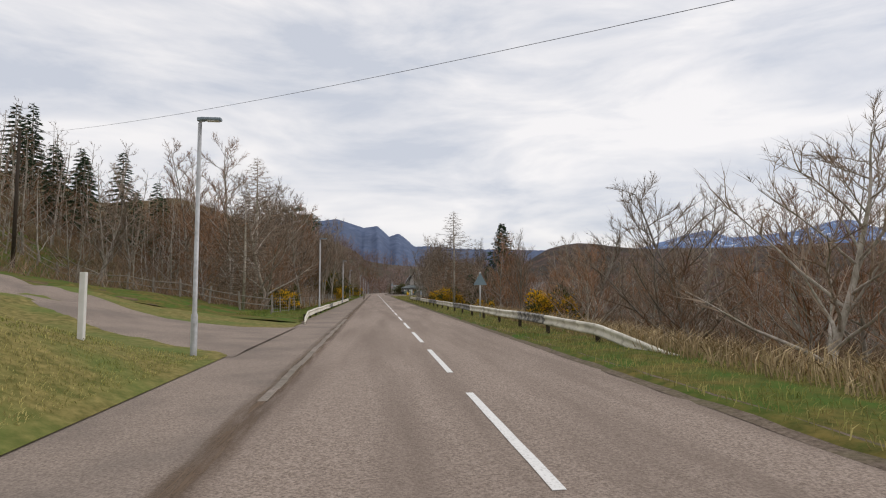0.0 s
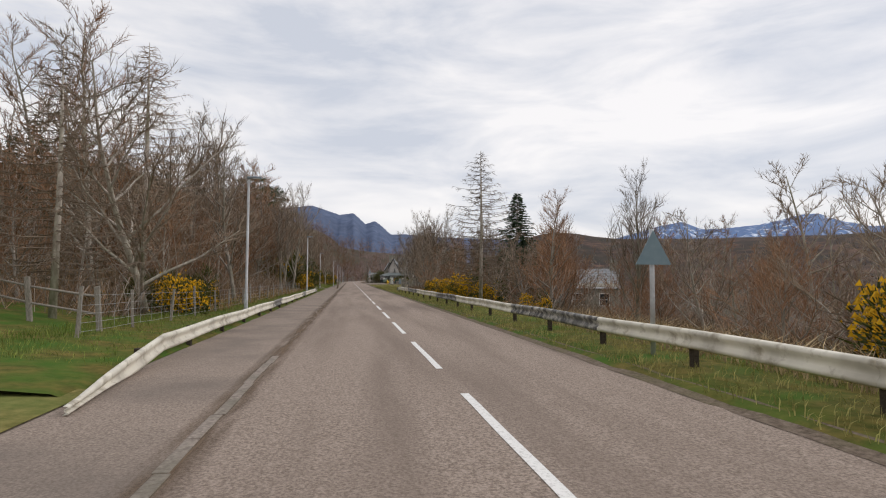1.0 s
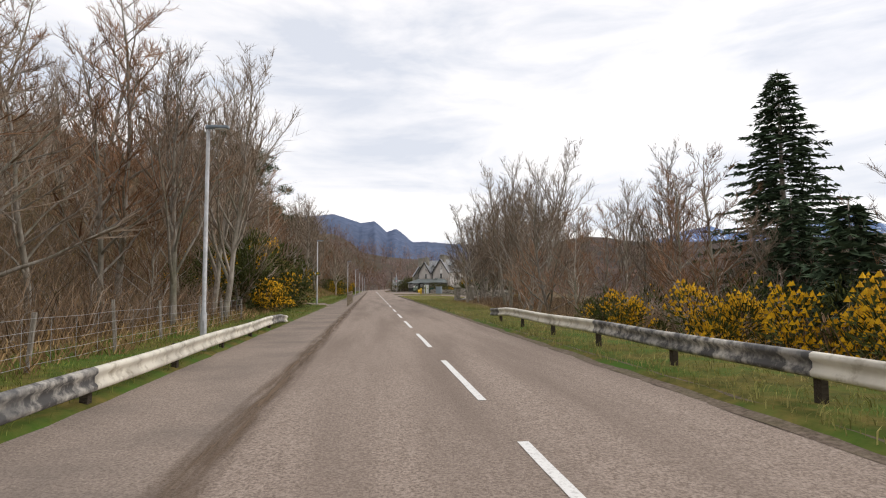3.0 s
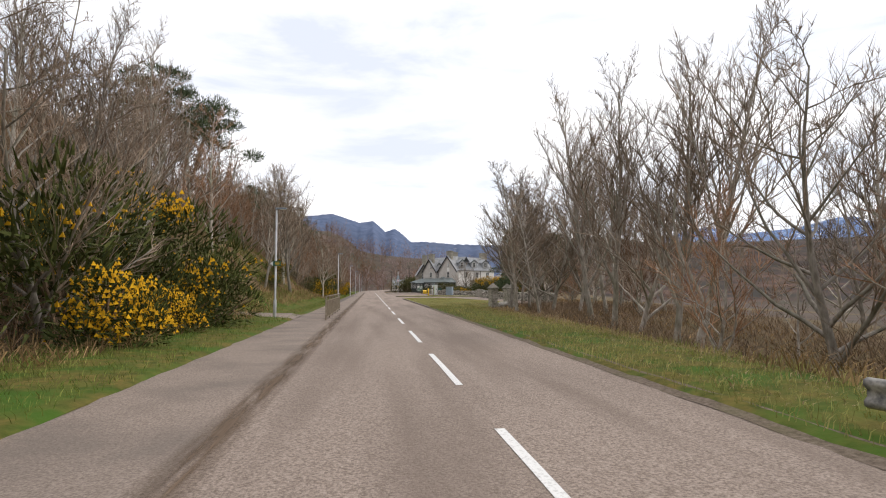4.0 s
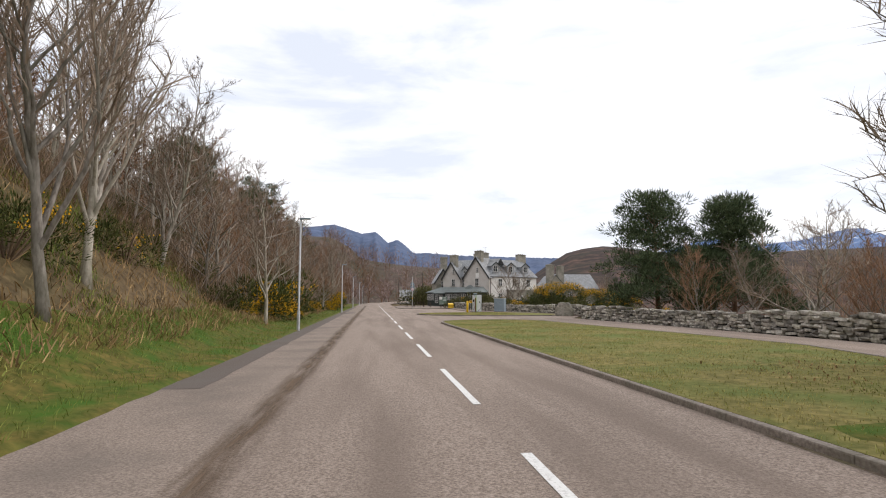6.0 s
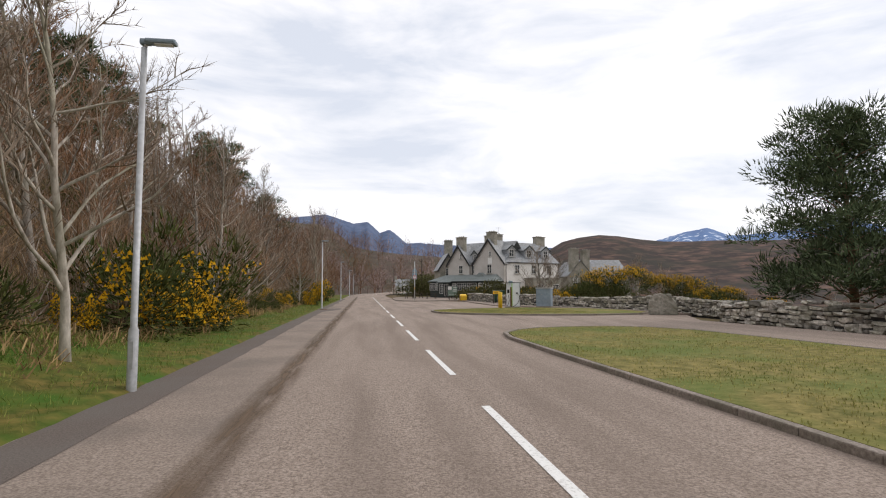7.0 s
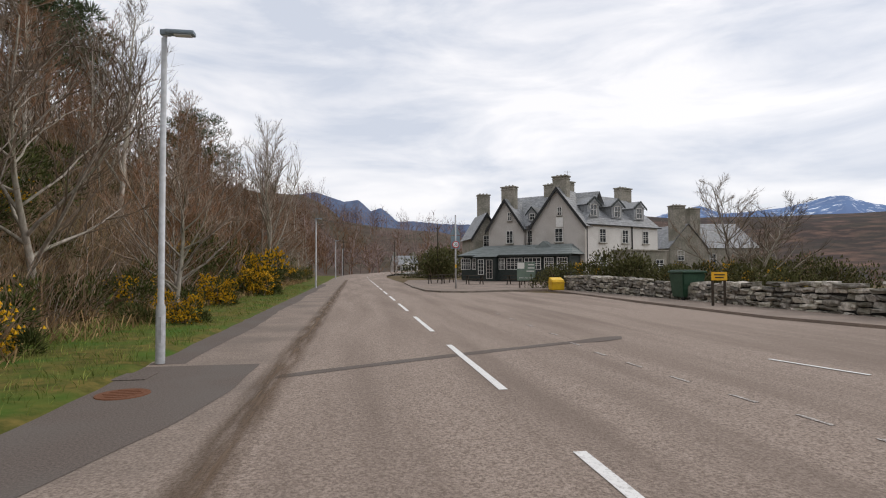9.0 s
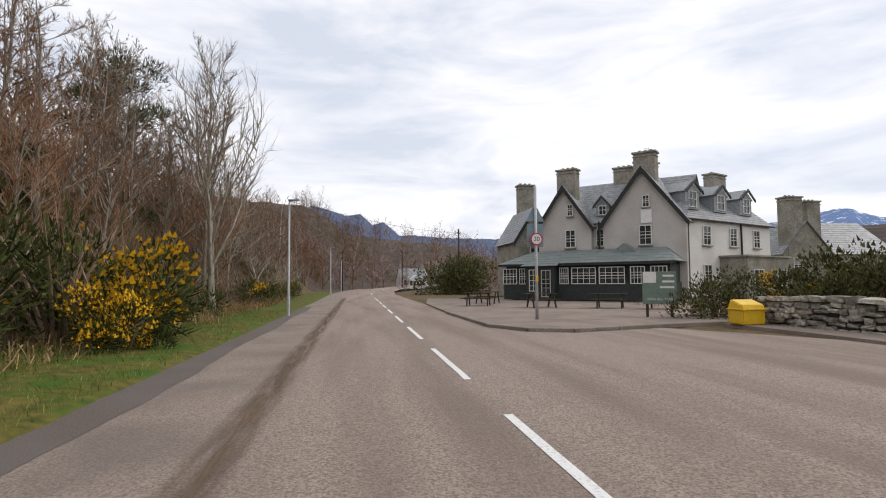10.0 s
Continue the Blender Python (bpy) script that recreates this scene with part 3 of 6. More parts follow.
for a, b_, sag in (((-2.5, 118, 5.2), (-2.7, 85, 5.2), 0.5), ((12.4, 92, 7.6), (-2.6, 128, 7.2), 0.8), ((12.4, 92, 7.6), (-2.95, 51.0, 5.2), 0.4), ((-2.7, 85, 5.2), (-2.95, 51.0, 5.2), 0.4)):
    a, b_ = Vector(a), Vector(b_)
    tagged(tube("overhead_wire", [a.lerp(b_, t) - Vector((0, 0, 4 * sag * t * (1 - t))) for t in span(0, 1, 14)], 0.012, M["black"], None, 5), "thin overhead wire between poles", "wire", "overhead wires")

# speed limit sign; the backs of two other plates hang on the same pole
sign = thing("speed_sign", (6.62, 45.0, 0.1), "grey pole with a round speed limit sign", "road sign")
tube("pole", [(0, 0, 0), (0, 0, 2.0), (0, 0, 4.95)], [0.06, 0.055, 0.05], M["galv"], sign, 12)
tube("disc", [(0, -0.075, 2.95), (0, -0.095, 2.95)], 0.235, M["red"], sign, 32, "red-ringed round plate", False)
tube("face", [(0, -0.097, 2.95), (0, -0.099, 2.95)], 0.185, M["white_panel"], sign, 32, "white sign face", False)
txt = bpy.data.curves.new("speed_number", "FONT")
txt.body, txt.size, txt.align_x, txt.align_y, txt.extrude = "30", 0.24, "CENTER", "CENTER", 0.001
number = new("speed_number", txt)
number.parent = sign
number.matrix_basis = pose(0, -0.101, 2.95, 90)
txt.materials.append(M["black"])
part("rear_plate", boxed((0, 0.07, 3.1), (0.62, 0.02, 0.86), 0.005), M["tealback"], sign, "grey back of a square plate")
part("notice", boxed((0, -0.06, 1.5), (0.10, 0.02, 0.22), 0.003), M["yellow"], sign, "small yellow notice")

# wooden-post yellow sign and bins by the wall
ys = thing("yellow_sign", (12.9, 26.6, 0.08), "small yellow notice on two wooden posts", "sign")
for dx in (-0.24, 0.24):
    part("post", boxed((dx, 0, 0.5), (0.07, 0.07, 1.0), 0.01), M["timber"], ys)
part("board", boxed((0, -0.045, 1.07), (0.62, 0.02, 0.30), 0.005), M["signyellow"], ys, "yellow board")
for k, w in enumerate((0.42, 0.34)):
    part("line", boxed((0, -0.057, 1.12 - 0.1 * k), (w, 0.003, 0.045)), M["black"], ys)

gb = thing("green_bin", (14.05, 30.3, 0.08), "green plastic wheeled bin against the wall", "bin")
bm = bmesh.new()
r = bmesh.ops.create_cone(bm, cap_ends=True, segments=4, radius1=0.62, radius2=0.76, depth=1.05, matrix=pose(0, 0, 0.62, 0, 0, 45))
bmesh.ops.bevel(bm, geom=bm.edges[:], offset=0.05, segments=2, affect="EDGES")
part("body", bm, M["bingreen"], gb)
bm = bmesh.new()
box(bm, (0, -0.02, 1.19), (1.14, 1.14, 0.10), 0.04)
box(bm, (0, 0.1, 1.25), (1.0, 0.7, 0.06), 0.03)
part("lid", bm, M["bingreen"], gb)
for dx in (-0.4, 0.4):
    tube("wheel", [(dx - 0.04, -0.3, 0.1), (dx + 0.04, -0.3, 0.1)], 0.1, M["black"], gb, 14)

grit = thing("grit_bin", (12.3, 41.3, 0.1), "yellow plastic grit bin with sloping lid by the wall", "grit bin")
bm = bmesh.new()
prof = ((-0.42, 0), (0.42, 0), (0.46, 0.5), (0.40, 0.72), (-0.30, 0.92), (-0.47, 0.55))
a = [bm.verts.new((-0.55, -y, z)) for y, z in prof]
b2 = [bm.verts.new((0.55, -y, z)) for y, z in prof]
bm.faces.new(a[::-1])
bm.faces.new(b2)
for k in range(6):
    bm.faces.new((a[k], a[(k + 1) % 6], b2[(k + 1) % 6], b2[k]))
bmesh.ops.recalc_face_normals(bm, faces=bm.faces[:])
bmesh.ops.bevel(bm, geom=bm.edges[:], offset=0.04, segments=2, affect="EDGES")
part("body", bm, M["yellow"], grit)
part("lid_rim", boxed((0, -0.03, 0.56), (1.2, 0.99, 0.05), 0.015), M["yellow"], grit)
grit.scale = (0.72, 0.8, 0.85)

# electric car charger, bollards, cabinet
ch = thing("car_charger", (11.45, 15.1, 0.09), "white and lime electric car charger with a hanging cable", "charger")
CT = pose(0, 0, 0, 0, 0, -12)
part("plinth", boxed((0, 0, 0.03), (1.25, 0.75, 0.07), 0.01, CT), M["kerb"], ch)
part("case", boxed((0.22, 0, 0.96), (0.56, 0.52, 1.78), 0.03, CT), M["white_panel"], ch, "white steel case")
part("edge_band", boxed((-0.085, -0.02, 0.96), (0.05, 0.53, 1.74), 0.008, CT), M["lime"], ch, "lime green edge")
part("screen_case", boxed((-0.34, 0.06, 0.95), (0.30, 0.42, 1.76), 0.03, CT), M["white_panel"], ch, "white side unit")
part("case_top", boxed((0.06, 0.01, 1.87), (1.14, 0.56, 0.05), 0.015, CT), M["black"], ch, "black top trim")
part("side_trim", boxed((0.515, 0.0, 0.96), (0.03, 0.56, 1.80), 0.006, CT), M["black"], ch)
part("display", boxed((-0.36, -0.155, 1.22), (0.17, 0.02, 0.28), 0.006, CT), M["pane"], ch, "dark display")
part("socket", boxed((0.28, -0.275, 1.08), (0.13, 0.05, 0.12), 0.02, CT), M["black"], ch)
part("wooden_post", boxed((-0.17, -0.2, 0.78), (0.10, 0.08, 1.5), 0.01, CT), M["redwood"], ch)
plate = part("notice", boxed((-0.19, -0.25, 1.80), (0.32, 0.02, 0.46), 0.006, CT), M["white_panel"], ch, "white and blue notice")
part("header", boxed((-0.19, -0.264, 1.95), (0.30, 0.004, 0.12), 0, CT), M["tealback"], plate)
for k in range(3):
    part("line", boxed((-0.19, -0.264, 1.83 - 0.07 * k), (0.24, 0.004, 0.025), 0, CT), M["tealback"], plate)
tube("cable", [CT @ Vector(p) for p in ((0.28, -0.30, 1.06), (0.47, -0.33, 0.9), (0.43, -0.34, 0.55), (0.3, -0.34, 0.3), (0.1, -0.33, 0.12), (-0.05, -0.33, 0.08))], 0.017, M["black"], ch, 8)
tube("cable", [CT @ Vector(p) for p in ((-0.30, -0.2, 1.0), (-0.36, -0.3, 0.9), (-0.30, -0.34, 0.5), (-0.45, -0.36, 0.12), (-0.6, -0.3, 0.25), (-0.5, -0.2, 0.6))], 0.017, M["black"], ch, 8)
bol = thing("bollard", (10.35, 14.9, 0.02), "yellow steel bollard in front of the charger", "bollard", "yellow bollards")
tube("post", [(0, 0, 0), (0, 0, 1.24), (0, 0, 1.26)], [0.105, 0.105, 0.09], M["yellow"], bol, 18)
tube("base_plate", [(0, 0, 0), (0, 0, 0.02)], 0.15, M["galv"], bol, 18)
copy_thing(bol, pose(10.2, 13.9, 0.0))

cab = thing("utility_cabinet", (14.1, 15.6, 0.09), "grey-blue steel utility cabinet by the wall", "cabinet")
KT = pose(0, 0, 0, 0, 0, -35)
part("body", boxed((0, 0, 0.72), (1.15, 0.6, 1.40), 0.015, KT), M["greypaint"], cab)
bm = boxed((0, -0.02, 1.46), (1.22, 0.68, 0.08), 0.03, KT)
part("lid", bm, M["galv"], cab, "pale sloping lid")
part("handle", boxed((-0.12, -0.31, 0.98), (0.12, 0.02, 0.03), 0.006, KT), M["galv"], cab)
part("plinth", boxed((0, 0, 0.03), (1.2, 0.66, 0.07), 0.01, KT), M["kerb"], cab)


# ---- drystone wall: every stone a block of its own ----
WALL = [(13.1, 41.6), (13.6, 36), (14.0, 30), (14.1, 24), (14.5, 20.5), (15.6, 18.0), (17.0, 14.0), (18.5, 9.0), (18.8, 3.5), (18.6, -1.6), (16.3, -3.0), (16.8, -12.0), (17.4, -20.0), (17.9, -28.0)]
rng = random.Random(11)


def wall_at(d):
    for (xa, ya), (xb, yb) in zip(WALL, WALL[1:]):
        l = math.hypot(xb - xa, yb - ya)
        if d <= l:
            return xa + (xb - xa) * d / l, ya + (yb - ya) * d / l, math.atan2(yb - ya, xb - xa)
        d -= l
    return xb, yb, math.atan2(yb - ya, xb - xa)


WLEN = sum(math.hypot(xb - xa, yb - ya) for (xa, ya), (xb, yb) in zip(WALL, WALL[1:]))


def stone_mesh(seed):
    r2 = random.Random(seed)
    bm = bmesh.new()
    bmesh.ops.create_cube(bm, size=1.0)
    bmesh.ops.subdivide_edges(bm, edges=bm.edges[:], cuts=1, use_grid_fill=True)
    for v in bm.verts:
        d = v.co.normalized() * 0.52
        v.co = v.co.lerp(d, 0.33) + Vector((r2.uniform(-0.07, 0.07), r2.uniform(-0.07, 0.07), r2.uniform(-0.07, 0.07)))
    me = bpy.data.meshes.new("stone")
    bm.to_mesh(me)
    bm.free()
    me.materials.append(M["stone"])
    return me


STONES = [stone_mesh(k) for k in range(9)]
dry = thing("drystone_wall", (0, 0, 0), "low drystone wall of rough grey stones", "stone wall")
hv, hf = [], []
for i, d in enumerate(span(0, WLEN, 110)):
    x, y, a = wall_at(d)
    nx_, ny_ = -math.sin(a), math.cos(a)
    for s_, z in ((-0.14, -0.3), (-0.10, 0.78), (0.10, 0.78), (0.14, -0.3)):
        hv.append((x + nx_ * s_, y + ny_ * s_, z))
    if i:
        for k in range(3):
            hf.append((4 * i - 4 + k, 4 * i + k, 4 * i + k + 1, 4 * i - 3 + k))
# added black core: the shade in the gaps is put in as colour
raw("core", hv, hf, M["black"], dry, "inner core coloured black as the shade between the stones")
near_v, near_f, made = [], [], 0
for course in range(6):
    d = rng.uniform(0, 0.3)
    z = 0.07 + 0.158 * course
    while d < WLEN:
        w = rng.uniform(0.22, 0.62) if course < 5 else rng.uniform(0.3, 0.8)
        x, y, a = wall_at(d + w / 2)
        h = rng.uniform(0.14, 0.19)
        zz = z + rng.uniform(-0.035, 0.035) + 0.05 * math.sin(d * 0.4) * course / 3
        if course == 5 and rng.random() < 0.25:
            d += w
            continue
        m = pose(x, y, zz, rng.uniform(-5, 5), rng.uniform(-7, 7), math.degrees(a) + rng.uniform(-6, 6)) @ Matrix.Diagonal((w * 0.97, rng.uniform(0.36, 0.58), h * rng.uniform(0.75, 1.2), 1))
        me = STONES[rng.randrange(9)]
        if 22 < d < 60 and made < 300:
            ob = new("stone", me)
            ob.parent = dry
            ob.matrix_basis = m
            made += 1
        else:
            s = len(near_v)
            near_v += [tuple(m @ v.co) for v in me.vertices]
            near_f += [tuple(s + k for k in p.vertices) for p in me.polygons]
        d += w
stone_rest = material("rubble_stone_rest", (0.17, 0.155, 0.132), (0.52, 0.48, 0.425), 7, 0.95, bump=0.9, stain=(0.20, 0.195, 0.13), stain_scale=2.0, random_by="island", spread=0.6)
tagged(raw("stones", near_v, near_f, stone_rest, dry), kind="stuff")


# ---- the hotel ----
HO = Vector((25.0, 76.0, 0.0))
hotel = thing("hotel", tuple(HO), "large old hotel with slate roofs and white walls, the shaded front toned grey", "hotel")


def hp(x, y, z):
    return Vector((x, y, z)) - HO


def solid(points_a, points_b):
    """A prism between two equal outlines."""
    bm = bmesh.new()
    a = [bm.verts.new(p) for p in points_a]
    b = [bm.verts.new(p) for p in points_b]
    bm.faces.new(a)
    bm.faces.new(b[::-1])
    n = len(a)
    for k in range(n):
        bm.faces.new((a[k], b[k], b[(k + 1) % n], a[(k + 1) % n]))
    bmesh.ops.recalc_face_normals(bm, faces=bm.faces[:])
    return bm


def slope(name, a, b, c, d, parent, rows=16, cols=22, label="", mat="slate"):
    """A slated roof slope between eave a-b and ridge d-c: overlapping courses of single slates."""
    a, b, c, d = (Vector(p) for p in (a, b, c, d))
    nrm = (b - a).cross(d - a).normalized()
    if nrm.z < 0:
        nrm = -nrm
    v, f = [], []
    for r_ in range(rows):
        t0, t1 = r_ / rows, (r_ + 1.18) / rows
        n = cols
        for k in range(n):
            o = 0.5 * (r_ % 2)
            u0, u1 = max(0, (k - o) / n), min(1, (k + 1 - o) / n - 0.0006)
            if r_ % 2 == 1 and k == n - 1:
                u1 = 1.0
            s = len(v)
            j = 0.006 * noise.noise((k * 1.7, r_ * 2.1, 0))
            for t, up in ((t0, 0.030 + j), (min(1, t1), 0.008 + j)):
                p, q = a.lerp(d, t), b.lerp(c, t)
                v.append(tuple(p.lerp(q, u0) + nrm * up))
                v.append(tuple(p.lerp(q, u1) + nrm * up))
            f.append((s, s + 1, s + 3, s + 2))
            s2 = len(v)
            p, q = a.lerp(d, t0), b.lerp(c, t0)
            v += [tuple(p.lerp(q, u0)), tuple(p.lerp(q, u1))]
            f.append((s2, s2 + 1, s + 1, s))
    s = len(v)
    v += [tuple(q - nrm * 0.012) for q in (a, b, c, d)]
    f.append((s, s + 1, s + 2, s + 3))
    roof = raw(name, v, f, M[mat], parent, label)
    return roof


def window(x, y, z, w, h, parent, bars=(1, 2), name="window", sill=True, mat_frame="trim"):
    """A sash window proud of the wall that faces -y; x, z are its middle."""
    base = part(name, boxed(hp(x, y + 0.02, z), (w, 0.03, h)), M["pane"], parent)
    bm = bmesh.new()
    t = 0.055
    for sx in (-1, 1):
        box(bm, hp(x + sx * (w / 2), y - 0.02, z), (t, 0.07, h + t))
    for sz in (-1, 0, 1):
        box(bm, hp(x, y - 0.02, z + sz * h / 2), (w, 0.068, t if sz else 0.045))
    for k in range(bars[0]):
        box(bm, hp(x - w / 2 + w * (k + 1) / (bars[0] + 1), y - 0.012, z), (0.035, 0.04, h))
    for k in range(bars[1]):
        box(bm, hp(x, y - 0.012, z - h / 2 + h * (k + 1) / (bars[1] + 1)), (w, 0.04, 0.03))
    part("frame", bm, M[mat_frame], base)
    if sill:
        part("sill", boxed(hp(x, y - 0.06, z - h / 2 - 0.09), (w + 0.22, 0.18, 0.09), 0.01), M["masonry"], base)
    return base


def gable_block(x0, x1, y0, y1, eave, apex, mat, name="wall"):
    xm = (x0 + x1) / 2
    o = ((x0, eave), (xm, apex), (x1, eave), (x1, -0.3), (x0, -0.3))
    return part(name, solid([hp(x, y0, z) for x, z in o], [hp(x, y1, z) for x, z in o]), M[mat], hotel)


# walls
# front takes the greyed harling as its shade, the lit side the white one
part("wall", boxed(hp((14.8 + 26.7) / 2, 76.6, 3.05), (11.9, 9.0, 6.7)), M["harl"], hotel, "rendered wall of the shaded front, toned grey")
part("wall", boxed(hp((26.7 + 37.4) / 2, 76.6, 3.05), (10.7, 9.05, 6.7)), M["white"], hotel, "white rendered wall")
gable_block(14.65, 19.35, 71.6, 77, 6.4, 9.75, "harl")
gable_block(20.4, 26.75, 71.6, 77, 6.4, 10.6, "harl")
gable_block(11.6, 15.0, 74.5, 81, 5.3, 8.0, "masonry")
# roofs
slope("roof", hp(14.5, 71.9, 6.35), hp(26.7, 71.9, 6.35), hp(26.7, 76.6, 10.45), hp(15.5, 76.6, 10.45), hotel, 18, 32, "slate roof")
slope("roof", hp(26.7, 71.9, 6.35), hp(37.7, 71.9, 6.35), hp(37.0, 76.6, 10.45), hp(28.2, 76.6, 10.45), hotel, 18, 32, "slate roof")
slope("roof", hp(26.7, 81.2, 6.35), hp(14.5, 81.2, 6.35), hp(15.5, 76.6, 10.45), hp(26.7, 76.6, 10.45), hotel, 8, 12)
slope("roof", hp(37.7, 81.2, 6.35), hp(26.7, 81.2, 6.35), hp(28.2, 76.6, 10.45), hp(37.0, 76.6, 10.45), hotel, 8, 12)
slope("roof", hp(37.7, 71.9, 6.35), hp(37.7, 81.2, 6.35), hp(37.0, 76.7, 10.45), hp(37.0, 76.5, 10.45), hotel, 12, 12)
for x0, x1, eave, apex, y0, y1 in ((14.65, 19.35, 6.4, 9.75, 71.25, 76.6), (20.4, 26.75, 6.4, 10.6, 71.25, 77), (11.6, 15.0, 5.3, 8.0, 74.2, 81)):
    xm = (x0 + x1) / 2
    k = (apex - eave) / (xm - x0)
    e = 0.28
    slope("roof", hp(x0 - e, y1, eave - e * k), hp(x0 - e, y0, eave - e * k), hp(xm, y0, apex + 0.03), hp(xm, y1, apex + 0.03), hotel, 14, 14)
    slope("roof", hp(x1 + e, y0, eave - e * k), hp(x1 + e, y1, eave - e * k), hp(xm, y1, apex + 0.03), hp(xm, y0, apex + 0.03), hotel, 14, 14)
    for sx, xa in ((1, x0 - e), (-1, x1 + e)):
        part("bargeboard", solid([hp(xa, y0 - 0.04, eave - e * k - 0.40), hp(xm, y0 - 0.04, apex - 0.42), hp(xm, y0 - 0.04, apex + 0.06), hp(xa, y0 - 0.04, eave - e * k + 0.06)],
                                 [hp(xa, y0 + 0.05, eave - e * k - 0.40), hp(xm, y0 + 0.05, apex - 0.42), hp(xm, y0 + 0.05, apex + 0.06), hp(xa, y0 + 0.05, eave - e * k + 0.06)]), M["black"], hotel)
part("gutter", boxed(hp(32.2, 71.86, 6.30), (11.2, 0.14, 0.13), 0.03), M["black"], hotel)
for x in (26.95, 33.3):
    part("downpipe", boxed(hp(x, 71.98, 3.1), (0.11, 0.11, 6.3), 0.02), M["black"], hotel)
part("downpipe", boxed(hp(19.9, 71.9, 5.0), (0.12, 0.12, 3.0), 0.02), M["black"], hotel)


def chimney(x, y, z0, z1, w=1.7, d=1.0):
    c = part("chimney", boxed(hp(x, y, (z0 + z1) / 2), (w, d, z1 - z0), 0.03), M["masonry"], hotel, "stone chimney stack")
    bm = bmesh.new()
    box(bm, hp(x, y, z1 + 0.02), (w + 0.22, d + 0.22, 0.16), 0.04)
    box(bm, hp(x, y, z1 - 0.3), (w + 0.1, d + 0.1, 0.09), 0.03)
    part("cap", bm, M["masonry"], c)
    for k in (-0.45, 0.0, 0.45):
        tube("pot", [hp(x + k, y, z1 + 0.08), hp(x + k, y, z1 + 0.28)], [0.13, 0.11], M["masonry"], c, 10)


chimney(17.0, 72.6, 8.6, 11.25)
chimney(23.6, 72.7, 9.3, 11.9)
chimney(16.0, 78.5, 7.0, 10.8, 1.5)
chimney(20.6, 76.8, 9.8, 11.7, 1.6)
chimney(28.6, 76.9, 9.9, 11.75, 1.6)
chimney(37.0, 76.7, 9.4, 11.75, 1.8)
tube("aerial", [hp(28.9, 76.9, 11.8), hp(28.9, 76.9, 13.2)], 0.025, M["galv"], hotel, 6)
tube("aerial", [hp(28.4, 76.9, 13.0), hp(29.4, 76.9, 13.1)], 0.02, M["galv"], hotel, 6)


def dormer(x, z, y, w=1.55, h=1.6, back=2.6):
    """A gabled dormer whose face stands at y; z is its sill."""
    d = part("dormer", boxed(hp(x, y + back / 2, z + h / 2), (w, back, h)), M["slate"], hotel, "slated dormer")
    window(x, y - 0.01, z + h / 2 + 0.02, w * 0.55, h * 0.78, d, (1, 1), "pane", False)
    o = ((x - w / 2 - 0.22, z + h - 0.2), (x, z + h + 0.72), (x + w / 2 + 0.22, z + h - 0.2))
    part("gablet", solid([hp(px, y - 0.02, pz) for px, pz in o], [hp(px, y + back, pz) for px, pz in o]), M["slate"], d)
    for sx in (0, 2):
        part("bargeboard", solid([hp(o[sx][0], y - 0.3, o[sx][1] - 0.16), hp(x, y - 0.3, o[1][1] - 0.18), hp(x, y - 0.3, o[1][1] + 0.05), hp(o[sx][0], y - 0.3, o[sx][1] + 0.05)],
                                 [hp(o[sx][0], y - 0.2, o[sx][1] - 0.16), hp(x, y - 0.2, o[1][1] - 0.18), hp(x, y - 0.2, o[1][1] + 0.05), hp(o[sx][0], y - 0.2, o[sx][1] + 0.05)]), M["darkwood"], d)


for x in (28.55, 31.9, 35.25):
    dormer(x, 7.25, 72.75)
dormer(21.35 - 1.3, 7.0, 72.5, 1.1, 1.0)
for x, z, w, h in ((17.55, 5.15, 0.85, 1.45), (17.55, 7.6, 0.45, 0.95), (23.75, 5.15, 0.9, 1.5), (23.85, 7.85, 0.5, 0.9), (13.3, 4.6, 0.8, 1.3)):
    window(x, 71.55 if x > 14 else 74.45, z, w, h, hotel)
window(20.0 - 0.05, 72.05, 5.15, 0.6, 1.4, hotel)
part("plaque", boxed(hp(23.85, 71.54, 6.65), (0.85, 0.08, 1.15), 0.02), M["trim"], hotel, "white painted wall plaque")
for x in (29.1, 32.3, 35.4):
    window(x, 72.03, 5.1, 0.85, 1.5, hotel)
window(29.1, 72.03, 2.0, 0.85, 1.5, hotel)
# flat-roofed stone porch
part("porch", boxed(hp(33.4, 71.0, 1.6), (5.6, 2.2, 3.6), 0.03), M["masonry"], hotel, "flat-roofed grey stone porch")
part("porch_coping", boxed(hp(33.4, 71.0, 3.45), (5.9, 2.5, 0.16), 0.03), M["masonry"], hotel)
window(31.9, 69.85, 1.7, 1.2, 1.3, hotel)
window(35.0, 69.85, 1.7, 1.2, 1.3, hotel)
# rear stone wing with tall stacks and its own roof
gable_block(41.0, 46.2, 77, 86, 4.2, 7.2, "masonry")
slope("roof", hp(40.7, 86, 3.95), hp(40.7, 76.8, 3.95), hp(43.6, 76.8, 7.25), hp(43.6, 86, 7.25), hotel, 14, 20)
slope("roof", hp(46.5, 76.8, 3.95), hp(46.5, 86, 3.95), hp(43.6, 86, 7.25), hp(43.6, 76.8, 7.25), hotel, 14, 20)
part("wall", boxed(hp(50.0, 81.5, 1.9), (9.0, 8.0, 4.4)), M["masonry"], hotel, "grey stone rear wing")
slope("roof", hp(44.0, 77.3, 4.0), hp(54.6, 77.3, 4.0), hp(54.0, 81.5, 7.6), hp(43.6, 81.5, 7.6), hotel, 14, 26)
chimney(42.4, 77.6, 3.0, 9.6, 1.7, 1.3)
chimney(45.1, 78.2, 3.0, 9.3, 1.5, 1.2)
